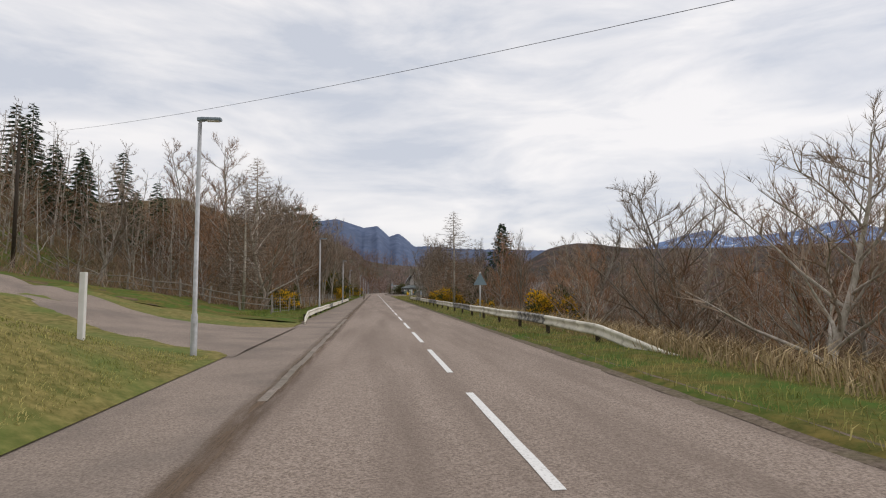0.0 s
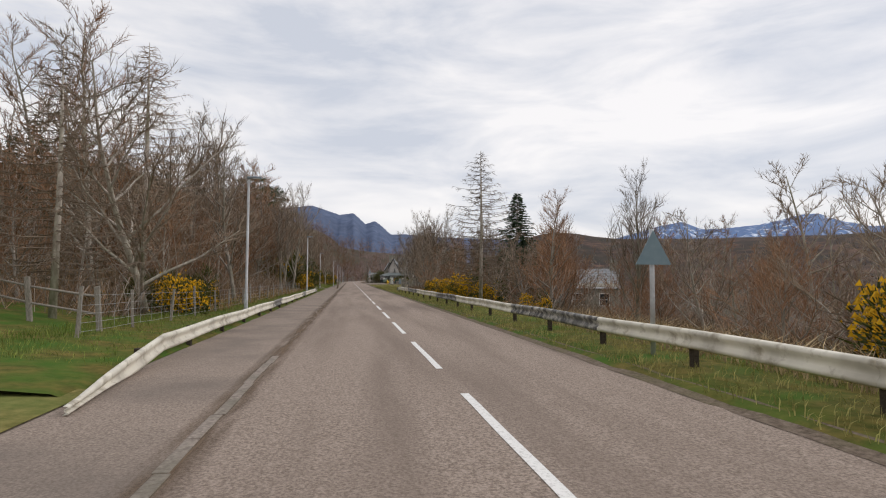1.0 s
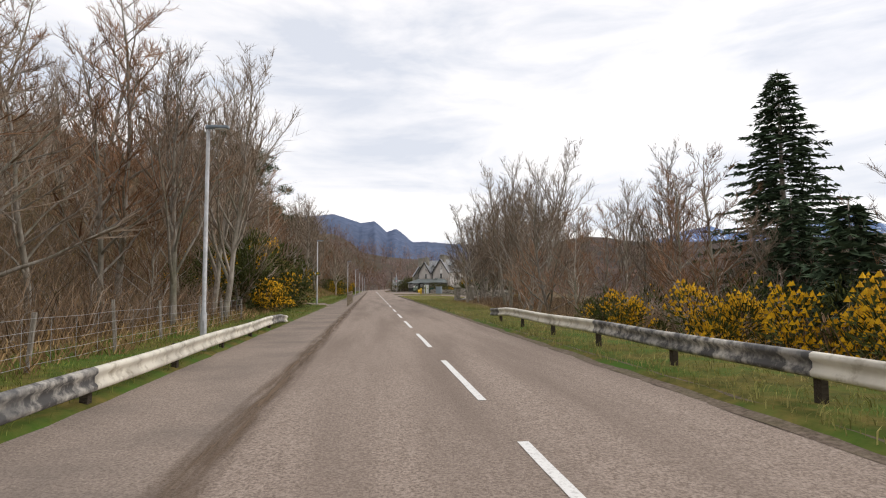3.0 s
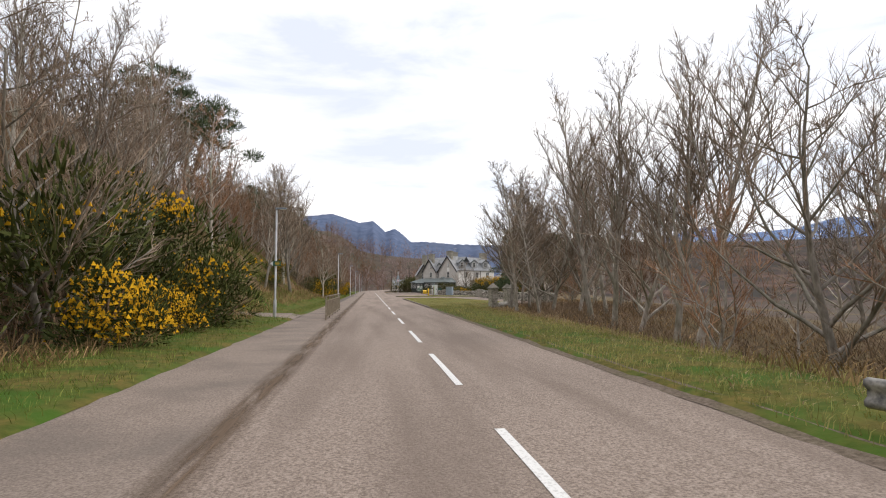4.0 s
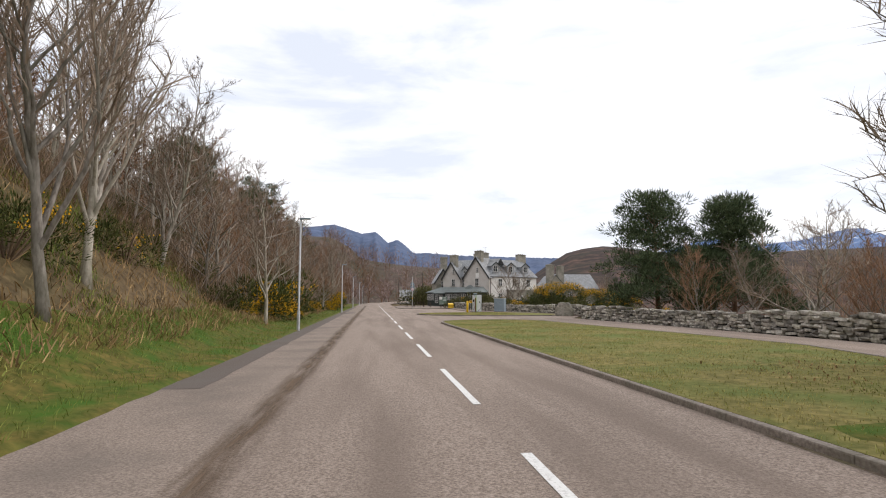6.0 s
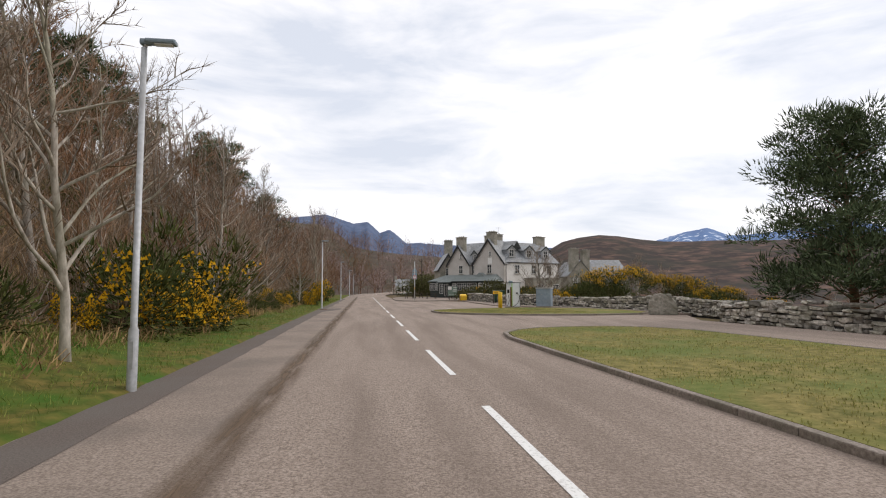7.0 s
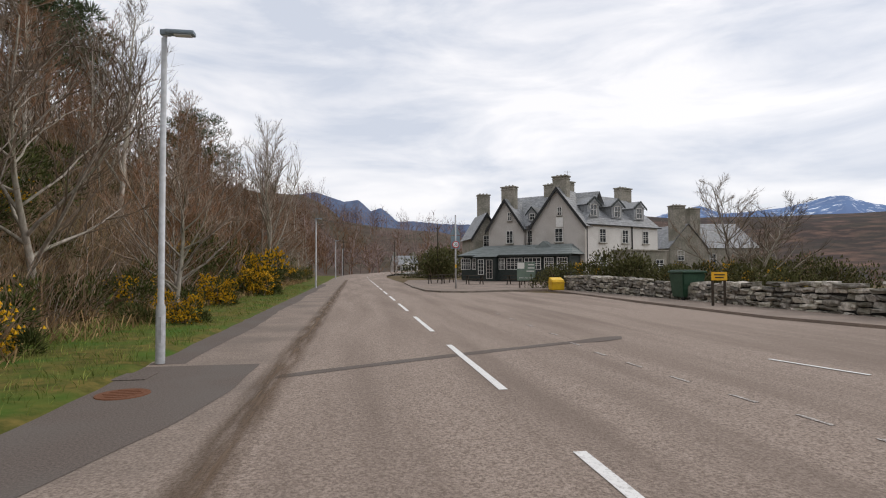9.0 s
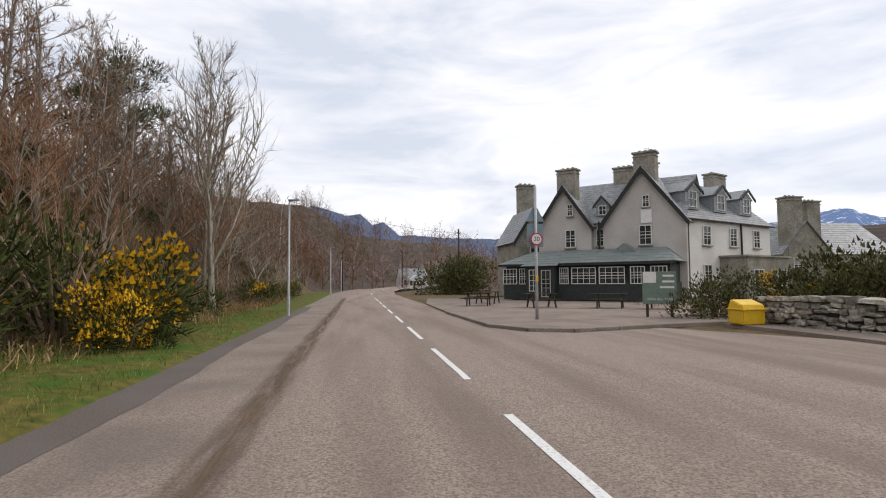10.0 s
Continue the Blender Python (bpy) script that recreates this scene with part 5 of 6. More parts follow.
def gorse_bush(name, seed, rx, ry, rz, bloom, label, leaf="gorse", n=2300, size=0.14, group="gorse bushes", category="bush", one_side=0.0):
    b = thing(name, (0, 0, 0), label, category, group)
    v, f, tops = bush_arrays(seed, n, rx, ry, rz, size, 14 if leaf == "shrub" else 9, 0.45, leaf != "shrub")
    raw("foliage", v, f, M[leaf], b)
    r = random.Random(seed + 1)
    sv, sf = [], []
    for k in range(14):
        a = k * 2.4
        tip = Vector((math.cos(a) * rx * r.uniform(0.2, 0.7), math.sin(a) * ry * r.uniform(0.2, 0.7), rz * r.uniform(0.4, 0.8)))
        tube_arrays([Vector((0, 0, -0.15)), tip * 0.5 + Vector((0, 0, 0.1)), tip], [0.03, 0.02, 0.008], 5, sv, sf, False)
    raw("woody_base", sv, sf, M["brush"], b)
    if bloom:
        fv, ff = [], []
        for p, up in tops:
            if noise.noise(p * 1.3 + Vector((seed, 0, 0))) + one_side * (p.z / rz - 0.55) < 0.34 - bloom:
                continue
            for _ in range(1):
                q = p + Vector((r.uniform(-0.05, 0.05), r.uniform(-0.05, 0.05), r.uniform(-0.05, 0.05)))
                e, s = r.uniform(0.02, 0.045), len(fv)
                fv += [tuple(q + Vector(d) * e) for d in ((1, 0, -0.5), (-0.5, 0.87, -0.5), (-0.5, -0.87, -0.5), (0, 0, 1.1))]
                ff += [(s + a_, s + b_, s + c_) for a_, b_, c_ in ((0, 1, 3), (1, 2, 3), (2, 0, 3), (2, 1, 0))]
        tagged(raw("bloom", fv, ff, M["flower"], b, "bright yellow gorse flowers"), kind="stuff")
    return b


G = [
    gorse_bush("gorse_bush", 31, 1.5, 1.3, 1.9, -0.10, "dark green gorse bush with yellow flowers on the bank"),
    gorse_bush("gorse_bush", 32, 0.8, 0.8, 1.25, 0.26, "small gorse bush covered in yellow flowers", n=2200, size=0.11),
    gorse_bush("gorse_bush", 33, 2.0, 1.6, 1.5, -0.10, "broad green gorse bush with few flowers"),
    gorse_bush("gorse_bush", 34, 3.3, 1.8, 2.6, -0.30, "large gorse hedge with yellow tops behind the wall", leaf="gorse", n=9000, size=0.15, one_side=2.4),
]
S = [
    gorse_bush("shrub", 41, 1.9, 1.5, 2.0, 0, "dense olive green shrub in the hotel garden", "shrub", 4200, 0.10, "garden shrubs", "shrub"),
    gorse_bush("shrub", 42, 1.6, 1.4, 1.5, 0.03, "brownish garden shrub behind the wall", "shrub", 3800, 0.09, "garden shrubs", "shrub"),
    gorse_bush("ivy_clump", 43, 1.5, 1.3, 1.2, 0, "dark green undergrowth on the bank", "gorse", 1500, 0.17, "undergrowth", "undergrowth"),
]
for kind, x, y, s, a in ((2, -8.6, 19.5, 1.15, 70), (2, -9.6, 18.6, 1.25, 170), (2, -7.6, 16.6, 0.9, 20), (2, -6.8, 12.2, 0.7, 110), (0, -6.9, 18.7, 0.95, 10), (1, -5.75, 18.2, 0.95, 40), (2, -8.4, 17.4, 1.0, 120), (2, -7.3, 14.6, 0.9, 60), (2, -6.9, 10.2, 0.75, 200), (1, -5.1, 30.2, 1.0, 90), (0, -6.4, 34.5, 0.95, 250),
                         (0, -6.5, 38.8, 2.0, 10), (1, -5.5, 38.9, 1.95, 200), (1, -4.8, 38.0, 1.2, 40), (1, -4.4, 23.6, 0.8, 70), (2, -6.2, 41, 0.9, 40), (0, -7.5, 52, 1.0, 0), (2, -6.5, 60, 1.1, 20), (0, -7.2, 27, 0.9, 100), (2, -9.5, 24.5, 1.1, 80), (2, -6.0, 72, 1.1, 150), (0, -6.4, 84, 1.0, 70)):
    plant(G[kind], x, y, s, a, 0.1)
for kind, x, y, s, a in ((3, 21.9, 21.3, 1.35, -28), (3, 28.5, 20.5, 1.2, 150), (1, 18.0, 21.5, 1.2, 0), (0, 19.2, 23.5, 0.95, 60), (3, 27.5, 14.5, 0.8, -40), (0, 24.5, 12.0, 0.8, 0), (1, 30.5, 11.5, 1.2, 70)):
    plant(G[kind], x, y, s, a, 0.1)
for kind, x, y, s, a in ((0, 13.6, 44.5, 0.72, 20), (1, 15.6, 42.0, 0.9, 120), (0, 17.2, 41.5, 1.0, 200), (1, 19.0, 39.0, 0.9, 40), (0, 18.6, 44.0, 0.9, 300), (1, 18.2, 36.0, 0.9, 10), (1, 19.5, 33.0, 0.9, 90), (0, 24.5, 38, 0.9, 50), (0, 26.5, 36, 1.0, 130),
                         (1, 17.5, 28.5, 0.7, 60), (0, 11.6, 92, 1.7, 0), (0, 13.4, 95, 1.9, 90), (0, 30, 48, 1.1, 0), (1, 34, 50, 1.2, 0), (0, 14.6, 100, 1.2, 0), (1, 38, 56, 1.3, 10)):
    plant(S[kind], x, y, s * 1.45, a, 0.1)
for x, y, s in ((-5.7, 10.3, 0.55), (-5.9, 12.6, 0.45), (-6.1, 7.8, 0.6), (-6.0, 14.9, 0.5), (-5.6, 23.5, 0.5)):
    plant(S[2], x, y, s, 70 * x, 0.05)
for k in range(80):
    plant(S[2], rt.uniform(-15, -6.2), rt.uniform(-17, 75), rt.uniform(0.6, 1.25), rt.uniform(0, 360), 0.1)


# dry brush, bracken and grass
def strands(name, n, place, length, width, mat, label, category, droop=0.4, seed=3, lean=0.5, base=None):
    r = random.Random(seed)
    v, f = [], []
    for _ in range(n):
        x, y = place(r)
        z = gz(x, y) + 0.02 if base is None else base
        a = r.uniform(0, 6.283)
        l, w = length * r.uniform(0.4, 1.3), width * r.uniform(0.6, 1.4)
        d = Vector((math.cos(a) * lean * r.random(), math.sin(a) * lean * r.random(), 1)).normalized()
        side = Vector((-math.sin(a + 1), math.cos(a + 1), 0)) * w
        p0, p1 = Vector((x, y, z - 0.03)), Vector((x, y, z)) + d * l * 0.55
        p2 = p1 + (d + Vector((math.cos(a), math.sin(a), -0.6)) * droop).normalized() * l * 0.45
        s = len(v)
        v += [tuple(p0 - side), tuple(p0 + side), tuple(p1 + side * 0.8), tuple(p1 - side * 0.8), tuple(p2)]
        f += [(s, s + 1, s + 2, s + 3), (s + 3, s + 2, s + 4)]
    ob = raw(name, v, f, M[mat])
    return tagged(ob, label, category, kind="stuff")


def verge_place(r):
    y = -126 + 180 * r.random()
    return -3.22 - 3.2 * r.random() ** 0.8, y


def bank_place(r):
    y = -112 + 180 * r.random()
    return -5.1 - 0.9 * noise.noise((y * 0.45, 8, 0)) - 15 * r.random() ** 1.4, y


def slope_place(r):
    y = -118 + 200 * r.random()
    near = 12.5 if -58 < y < -18 else 7.0
    return -near - 26 * r.random() ** 1.3, y


strands("verge_grass", 85000, verge_place, 0.19, 0.006, "blade", "tufts of green grass on the verge", "grass")
strands("bracken", 62000, bank_place, 0.62, 0.013, "straw", "dry brown bracken and dead grass on the bank", "bracken", 1.3, 7, 1.5)
strands("thicket", 52000, slope_place, 1.75, 0.0095, "redtwig_i", "dense reddish-brown thicket of thin saplings on the hillside", "thicket", 0.9, 19, 1.5)
strands("thicket", 24000, slope_place, 2.1, 0.011, "twig_i", "grey tangle of bare saplings on the hillside", "thicket", 0.8, 23, 1.3)
strands("brushwood", 34000, lambda r: (lambda q: (q[0] - (6.0 if -58 < q[1] < -18 else 1.9), q[1]))(bank_place(r)), 1.9, 0.009, "brush", "tangle of thin brown brushwood under the trees", "brushwood", 0.3, 9, 0.8)


def wild_place(r):
    return 15.2 + 26 * r.random() ** 1.4, -30 + 85 * r.random()


strands("rough_grass", 14000, lambda r: next((x, y) for x, y in iter(lambda: wild_place(r), None) if x > 19.2 or (y > 20 and x > 15.4)), 0.5, 0.012, "straw", "rough dry grass behind the wall", "grass", 0.7, 15, 0.7)


def turf_place(r):
    while True:
        x, y = 4.6 + 9.0 * r.random() ** 1.2, 4.3 + 10 * r.random()
        if inside(x, y, inner) and noise.noise((x * 0.9, y * 0.9, 5)) + r.uniform(-0.5, 0.5) > -0.15:
            return x, y


strands("turf_grass", 24000, turf_place, 0.042, 0.0045, "lawn_blade", "short grass blades on the island, green and straw", "grass", 0.6, 31, 0.8, 0.10)


# ---- the first stretch of the lane: crash barriers, railing, driveway, woods ----
M["edgemud"] = material("road_edge_mud", (0.10, 0.075, 0.055), (0.235, 0.185, 0.145), 16, 0.95, bump=0.7, stain=(0.12, 0.11, 0.05), stain_scale=1.4)
M["greytimber"] = material("weathered_grey_timber", (0.20, 0.175, 0.145), (0.42, 0.38, 0.33), 12, 0.9, bump=0.4, stretch=(6, 6, 1))
M["palestraw"] = material("pale_dead_grass", (0.30, 0.22, 0.12), (0.55, 0.43, 0.26), 1.0, 0.95, random_by="island", spread=0.4)
M["beam_white"] = material("chipped_white_beam", (0.42, 0.37, 0.28), (0.78, 0.74, 0.63), 4, 0.7, bump=0.3, ramp=(0.30, 0.46), stain=(0.16, 0.13, 0.10), stain_scale=1.6, stain_amount=0.4)
M["beam_dark"] = material("worn_black_beam", (0.075, 0.072, 0.07), (0.55, 0.52, 0.46), 5, 0.7, bump=0.3, ramp=(0.42, 0.62), stain=(0.10, 0.10, 0.10), stain_scale=1.2, stain_amount=0.7)
M["railpaint"] = material("weathered_railing_paint", (0.24, 0.20, 0.14), (0.40, 0.34, 0.25), 9, 0.75, bump=0.2, stain=(0.17, 0.10, 0.055), stain_scale=2.2, stain_amount=0.5)
M["fingerboard"] = material("dark_green_enamel", (0.012, 0.085, 0.055), (0.02, 0.11, 0.07), 4, 0.4)
M["pine"] = material("pine_needles", (0.045, 0.068, 0.032), (0.115, 0.145, 0.072), 3, 0.9, random_by="island", spread=0.5)


def strip_sheet(name, profile, ys, mat, label, category="grass", wob=0.05):
    """A long strip of ground beside the road: profile is a list of (x, height)."""
    v, f, n = [], [], len(profile)
    for i, y in enumerate(ys):
        for j, (x, dz) in enumerate(profile):
            v.append((x + wob * noise.noise((y * 0.7, j * 3.1, 0)), y, dz + 0.02 * noise.noise((x * 2, y * 1.3, 0))))
        if i:
            f += [(n * (i - 1) + j, n * (i - 1) + j + 1, n * i + j + 1, n * i + j) for j in range(n - 1)]
    return tagged(raw(name, v, f, mat, smooth=True), label, category, kind="structure")


strip_sheet("edge_dirt", [(4.50, 0.016), (4.66, 0.03), (4.95, 0.085)], span(-190, -38, 260), M["edgemud"], "dark dirt along the road's edge", "dirt", 0.06)
strip_sheet("verge", [(4.66, 0.02), (4.8, 0.075), (6.2, 0.12), (7.7, 0.06), (8.6, -0.25)], span(-190, -38, 260), M["verge"], "rough grass verge under the crash barrier", "grass")

# driveway climbing away through the grass
DRIVE = ((0.6, -136.3, 6.2), (-3.2, -136.0, 5.2), (-5.2, -135.6, 3.5), (-8.2, -134.2, 2.2), (-12.5, -131.0, 1.8), (-20.0, -125.0, 1.8), (-32, -116.0, 1.8))
dv, df = [], []


def drive_at(t):
    t = max(0.0, min(len(DRIVE) - 1.001, t))
    return Vector(DRIVE[int(t)]).lerp(Vector(DRIVE[int(t) + 1]), t - int(t))


for t in span(0, len(DRIVE) - 1.001, 72):
    c, d = (drive_at(t - 0.35) + drive_at(t) + drive_at(t + 0.35)) / 3, drive_at(t + 0.8) - drive_at(t - 0.8)
    side = Vector((0, 1, 0)).lerp(Vector((d.y, -d.x, 0)).normalized(), step(3.4, 7.0, -c.x)).normalized()
    if c.x < -2.55:
        for u in span(-1, 1, 9):
            q = c + side * c.z * (u + 0.03 * noise.noise((t * 3, u * 4, 0)))
            dv.append((q.x, q.y, max(0.028, gz(q.x, q.y) + (0.0 if abs(u) > 0.99 else 0.012 + 0.075 * step(2.5, 2.95, -q.x)))))
for i in range(1, len(dv) // 9):
    df += [(9 * i - 9 + j, 9 * i - 8 + j, 9 * i + j + 1, 9 * i + j) for j in range(8)]
tagged(raw("driveway", dv, df, M["footway"], smooth=True), "grey patched asphalt driveway climbing through the grass", "driveway", kind="structure")


def field(name, x0, x1, y0, y1, mat, label, lift=0.012):
    """A sheet of mown grass that follows the ground."""
    xs, ys = span(x0, x1, 26), span(y0, y1, 40)
    v = [(x, y, gz(x, y) + lift + 0.03 * noise.noise((x, y, 0)) * min(1.0, abs(x - x0))) for x in xs for y in ys]
    f = [(40 * i + j, 40 * i + j + 1, 40 * i + 41 + j, 40 * i + 40 + j) for i in range(25) for j in range(39)]
    tagged(raw(name, v, f, mat, smooth=True), label, "grass", kind="structure")


field("lawn_bank", -2.95, -16.0, -185, -127.5, M["lawn"], "mown grass bank, yellowing, beside the driveway", 0.035)
field("lawn_field", -16.0, -34.0, -185, -105, M["verge"], "rough green field above the driveway")
field("lawn_corner", -3.3, -16.0, -127.9, -116, M["verge"], "green grass between the driveway and the wood")

# pale kerb stones set flush at the mouth of the driveway
kb = thing("channel_kerb", (0, 0, 0), "pale flush kerb stones along the driveway mouth", "kerb", kind="structure")
for k in range(24):
    ob = part("kerb_stone", boxed((0, 0, 0), (0.13, 0.90, 0.10), 0.015), M["kerb"], kb)
    ob.matrix_basis = pose(-1.12 + 0.015 * math.sin(k * 1.7), -146 + 0.915 * k, -0.02, 0, 0, 0.5 * math.sin(3 * k))


def crash_barrier(line, top, side, label):
    """A weathered beam barrier: overlapping painted beams on posts; line is a list of (x, y, drop)."""
    b = thing("crash_barrier", (line[0][0], line[0][1], 0), label, "crash barrier", "crash barriers")
    o = Vector((line[0][0], line[0][1], 0))
    prof = ((0.0, -0.31), (0.05, -0.285), (0.055, -0.235), (0.012, -0.19), (0.012, -0.12), (0.055, -0.075), (0.05, -0.025), (0.0, 0.0))
    lens = [0.0]
    for p, q in zip(line, line[1:]):
        lens.append(lens[-1] + math.hypot(q[0] - p[0], q[1] - p[1]))

    def at(d):
        return [float(np.interp(d, lens, [p[k] for p in line])) for k in range(3)]

    d, k = 0.0, 0
    while d < lens[-1] - 0.3:
        e = min(lens[-1], d + 3.2)
        ds = span(d - 0.06 if k else d, e, 9)
        white = k < 2 or (k * 7 + int(side)) % 5 not in ((3,) if side > 0 else (1, 3))

        def beam(i, j):
            x, y, drop = at(ds[i])
            return Vector((x + side * (prof[j][0] + 0.004 * (k % 2)), y, max(0.03 + 0.3 * (prof[j][1] + 0.31), top - drop + prof[j][1]) + 0.012 * math.sin(ds[i] * 0.9))) - o
        sheet("beam", beam, range(9), range(len(prof)), M["beam_white" if white else "beam_dark"], b, "chipped white beam" if white else "dark beam with worn paint", True, 0.006)
        if d > 1.5:
            x, y, drop = at(d)
            part("post", boxed(Vector((x - side * 0.08, y, (top - drop) / 2 - 0.12)) - o, (0.10, 0.12, top - drop + 0.2), 0.01), M["timber"], b)
        d, k = e, k + 1
    return b


crash_barrier([(-2.72, -128.9, 0.40), (-2.9, -127.4, 0.28), (-3.1, -124.6, 0.02), (-3.12, -118, 0), (-3.16, -96, 0), (-3.2, -79, 0), (-3.25, -75.5, 0.04), (-3.3, -73.6, 0.2)], 0.50, 1, "weathered crash barrier in worn black and white beside the footway")
crash_barrier([(6.75, -143.2, 0.62), (6.2, -140.2, 0.10), (5.85, -137.5, 0), (5.65, -128, 0), (5.55, -110, 0), (5.5, -90, 0), (5.42, -77.5, 0), (5.42, -74.6, 0.12)], 0.70, -1, "weathered crash barrier in worn black and white on the verge")

# railing between footway and road by the path
railing = thing("pedestrian_railing", (-1.57, -48.6, 0.02), "weathered buff-painted steel railing with upright bars", "railing")
HALF = 5.65
for z in (0.12, 0.86, 1.07):
    tube("rail", [(0, -HALF, z), (0, HALF, z)], 0.022, M["railpaint"], railing, 8)
for k in range(6):
    part("post", boxed((0, -HALF + 2 * HALF * k / 5, 0.54), (0.06, 0.06, 1.10), 0.006), M["railpaint"], railing)
bar = None
for k in range(90):
    y = -HALF + 0.11 + k * (2 * HALF - 0.2) / 89
    if bar is None:
        bar = o = part("bar", boxed((0, 0, 0.49), (0.014, 0.022, 0.72)), M["railpaint"], railing)
    else:
        o = bar.copy()
        scene.collection.objects.link(o)
    o.location = (0, y, 0)
for k in range(12):
    o = part("spacer", boxed((0, -HALF + 0.9 + k * 0.88, 0.965), (0.014, 0.02, 0.19)), M["railpaint"], railing)

# path that leaves the footway behind the lamp, and its finger board
path_v, path_f = [], []
for i, t in enumerate(span(0, 1, 24)):
    x = -3.1 - 13 * t
    for u in span(-1, 1, 5):
        y = -51.2 + 1.4 * t - 3 * t * t + u * (2.2 - 1.1 * step(0, 0.25, t))
        path_v.append((x, y, max(0.03, gz(x, y) + (0.04 if abs(u) > 0.99 else 0.05 + 0.12 * step(3.1, 3.6, -x)))))
    if i:
        path_f += [(5 * i - 5 + j, 5 * i - 4 + j, 5 * i + j + 1, 5 * i + j) for j in range(4)]
tagged(raw("side_path", path_v, path_f, M["footway"], smooth=True), "grey asphalt path leaving the footway", "path", kind="structure")
fb = thing("finger_board", (-4.04, -52.8, 2.62), "green footpath finger board clamped to the lamp column", "sign")
part("board", boxed((0.07, -0.085, 0), (0.36, 0.02, 0.24), 0.006), M["fingerboard"], fb, "dark green board")
part("arrow", solid([Vector((-0.11, -0.096, 0.11)), Vector((-0.24, -0.096, 0)), Vector((-0.11, -0.096, -0.11))], [Vector((-0.11, -0.076, 0.11)), Vector((-0.24, -0.076, 0)), Vector((-0.11, -0.076, -0.11))]), M["white_panel"], fb, "white arrow head")
for k, w in enumerate((0.20, 0.22, 0.17)):
    part("line", boxed((0.09, -0.097, 0.065 - 0.062 * k), (w, 0.004, 0.024)), M["yellow"], fb)
for z in (0.07, -0.07):
    tube("clamp", [(0, 0, z - 0.015), (0, 0, z + 0.015)], 0.085, M["galv"], fb, 14)

# warning sign seen from behind
back_sign = thing("warning_sign", (5.82, -125.9, 0.0), "back of a triangular warning sign on a grey pole", "road sign")
tube("pole", [(0, 0, -0.2), (0, 0, 2.45)], 0.045, M["galv"], back_sign, 10)
part("plate", solid([Vector(p) for p in ((-0.36, -0.05, 1.78), (0.36, -0.05, 1.78), (0, -0.05, 2.42))], [Vector(p) for p in ((-0.36, -0.065, 1.78), (0.36, -0.065, 1.78), (0, -0.065, 2.42))]), M["tealback"], back_sign, "grey back of a triangular plate")
for z in (1.9, 2.15):
    part("bracket", boxed((0, -0.045, z), (0.3, 0.03, 0.04), 0.004), M["galv"], back_sign)

marker = thing("marker_post", (-4.9, -143.4, gz(-4.9, -143.4)), "square white timber post in the grass", "post")
part("post", boxed((0, 0, 0.6), (0.10, 0.10, 1.3), 0.01), M["trim"], marker)

# wire fence on timber posts along the wood
fence = thing("wire_fence", (-5.2, -98, 0), "sagging wire fence on grey timber posts", "fence")
rf_ = random.Random(77)
for k in range(18):
    h = rf_.uniform(0.95, 1.25)
    o = part("post", boxed((0, 0, h / 2 - 0.2), (0.065, 0.065, h + 0.3), 0.008), M["greytimber"], fence)
    o.matrix_basis = pose(rf_.uniform(-0.06, 0.06), -25 + 2.9 * k, gz(-5.2, -123 + 2.9 * k), rf_.uniform(-3, 3), rf_.uniform(-4, 4), rf_.uniform(0, 40))
for z in (0.2, 0.38, 0.56, 0.74, 0.95):
    tube("wire", [(0.05, -25 + 2.9 * k / 2, gz(-5.2, -123 + 2.9 * k / 2) + z - 0.02 * (k % 2)) for k in range(35)], 0.004, M["galv"], fence, 4)
for k in range(60):
    part("stay_wire", boxed((0.05, -25 + 0.82 * k, gz(-5.2, -123 + 0.82 * k) + 0.56), (0.005, 0.005, 0.78)), M["galv"], fence)
# posts and rails of the field above the driveway
ff_ = thing("field_fence", (-12, -118, 0), "old post and rail fence above the grass", "fence")
for k in range(12):
    x, y = -5.4 - 2.1 * k, -121.5 + 1.25 * k
    o = part("post", boxed((0, 0, 0.5), (0.11, 0.11, 1.2), 0.015), M["greytimber"], ff_)
    o.matrix_basis = pose(x + 12, y + 118, gz(x, y), rf_.uniform(-5, 5), rf_.uniform(-5, 5), rf_.uniform(0, 40))
for z in (0.45, 0.85):
    tube("rail", [(-5.4 - 2.1 * k + 12, -121.5 + 1.25 * k + 118, gz(-5.4 - 2.1 * k, -121.5 + 1.25 * k) + z) for k in range(12)], 0.03, M["greytimber"], ff_, 6)

# telegraph pole in the field with its wire across the lane
wooden_pole(-24.0, -113.5, 9.5)
wooden_pole(21.0, -158, 8.0)
pa, pb = Vector((-24.0, -113.5, gz(-24, -113.5) + 9.2)), Vector((21.0, -158, gz(21, -158) + 7.8))
tagged(tube("overhead_wire", [pa.lerp(pb, t) - Vector((0, 0, 4 * 0.9 * t * (1 - t))) for t in span(0, 1, 24)], 0.007, M["black"], None, 5), "thin overhead wire between poles", "wire", "overhead wires")


# ---- lawn between the lane and the hotel drive ----
LAWN = [(4.62, -40), (4.6, -30), (4.58, -20), (4.5, -14), (4.5, -10), (4.75, -8.4), (5.4, -7.3), (6.4, -6.5), (7.6, -6.1), (9.2, -6.1), (10.6, -6.8), (11.4, -8.4), (11.7, -11), (12.2, -16), (13.2, -23), (13.6, -28), (12.4, -33), (10.2, -38), (8.8, -41)]
lawn = thing("grass_lawn", (0, 0, 0), "mown grass strip with a low stone kerb beside the junction", "lawn")
lc = (8.5, -20.0)
lawn_in = [(lc[0] + (x - lc[0]) * 0.972, lc[1] + (y - lc[1]) * 0.992) for x, y in LAWN]
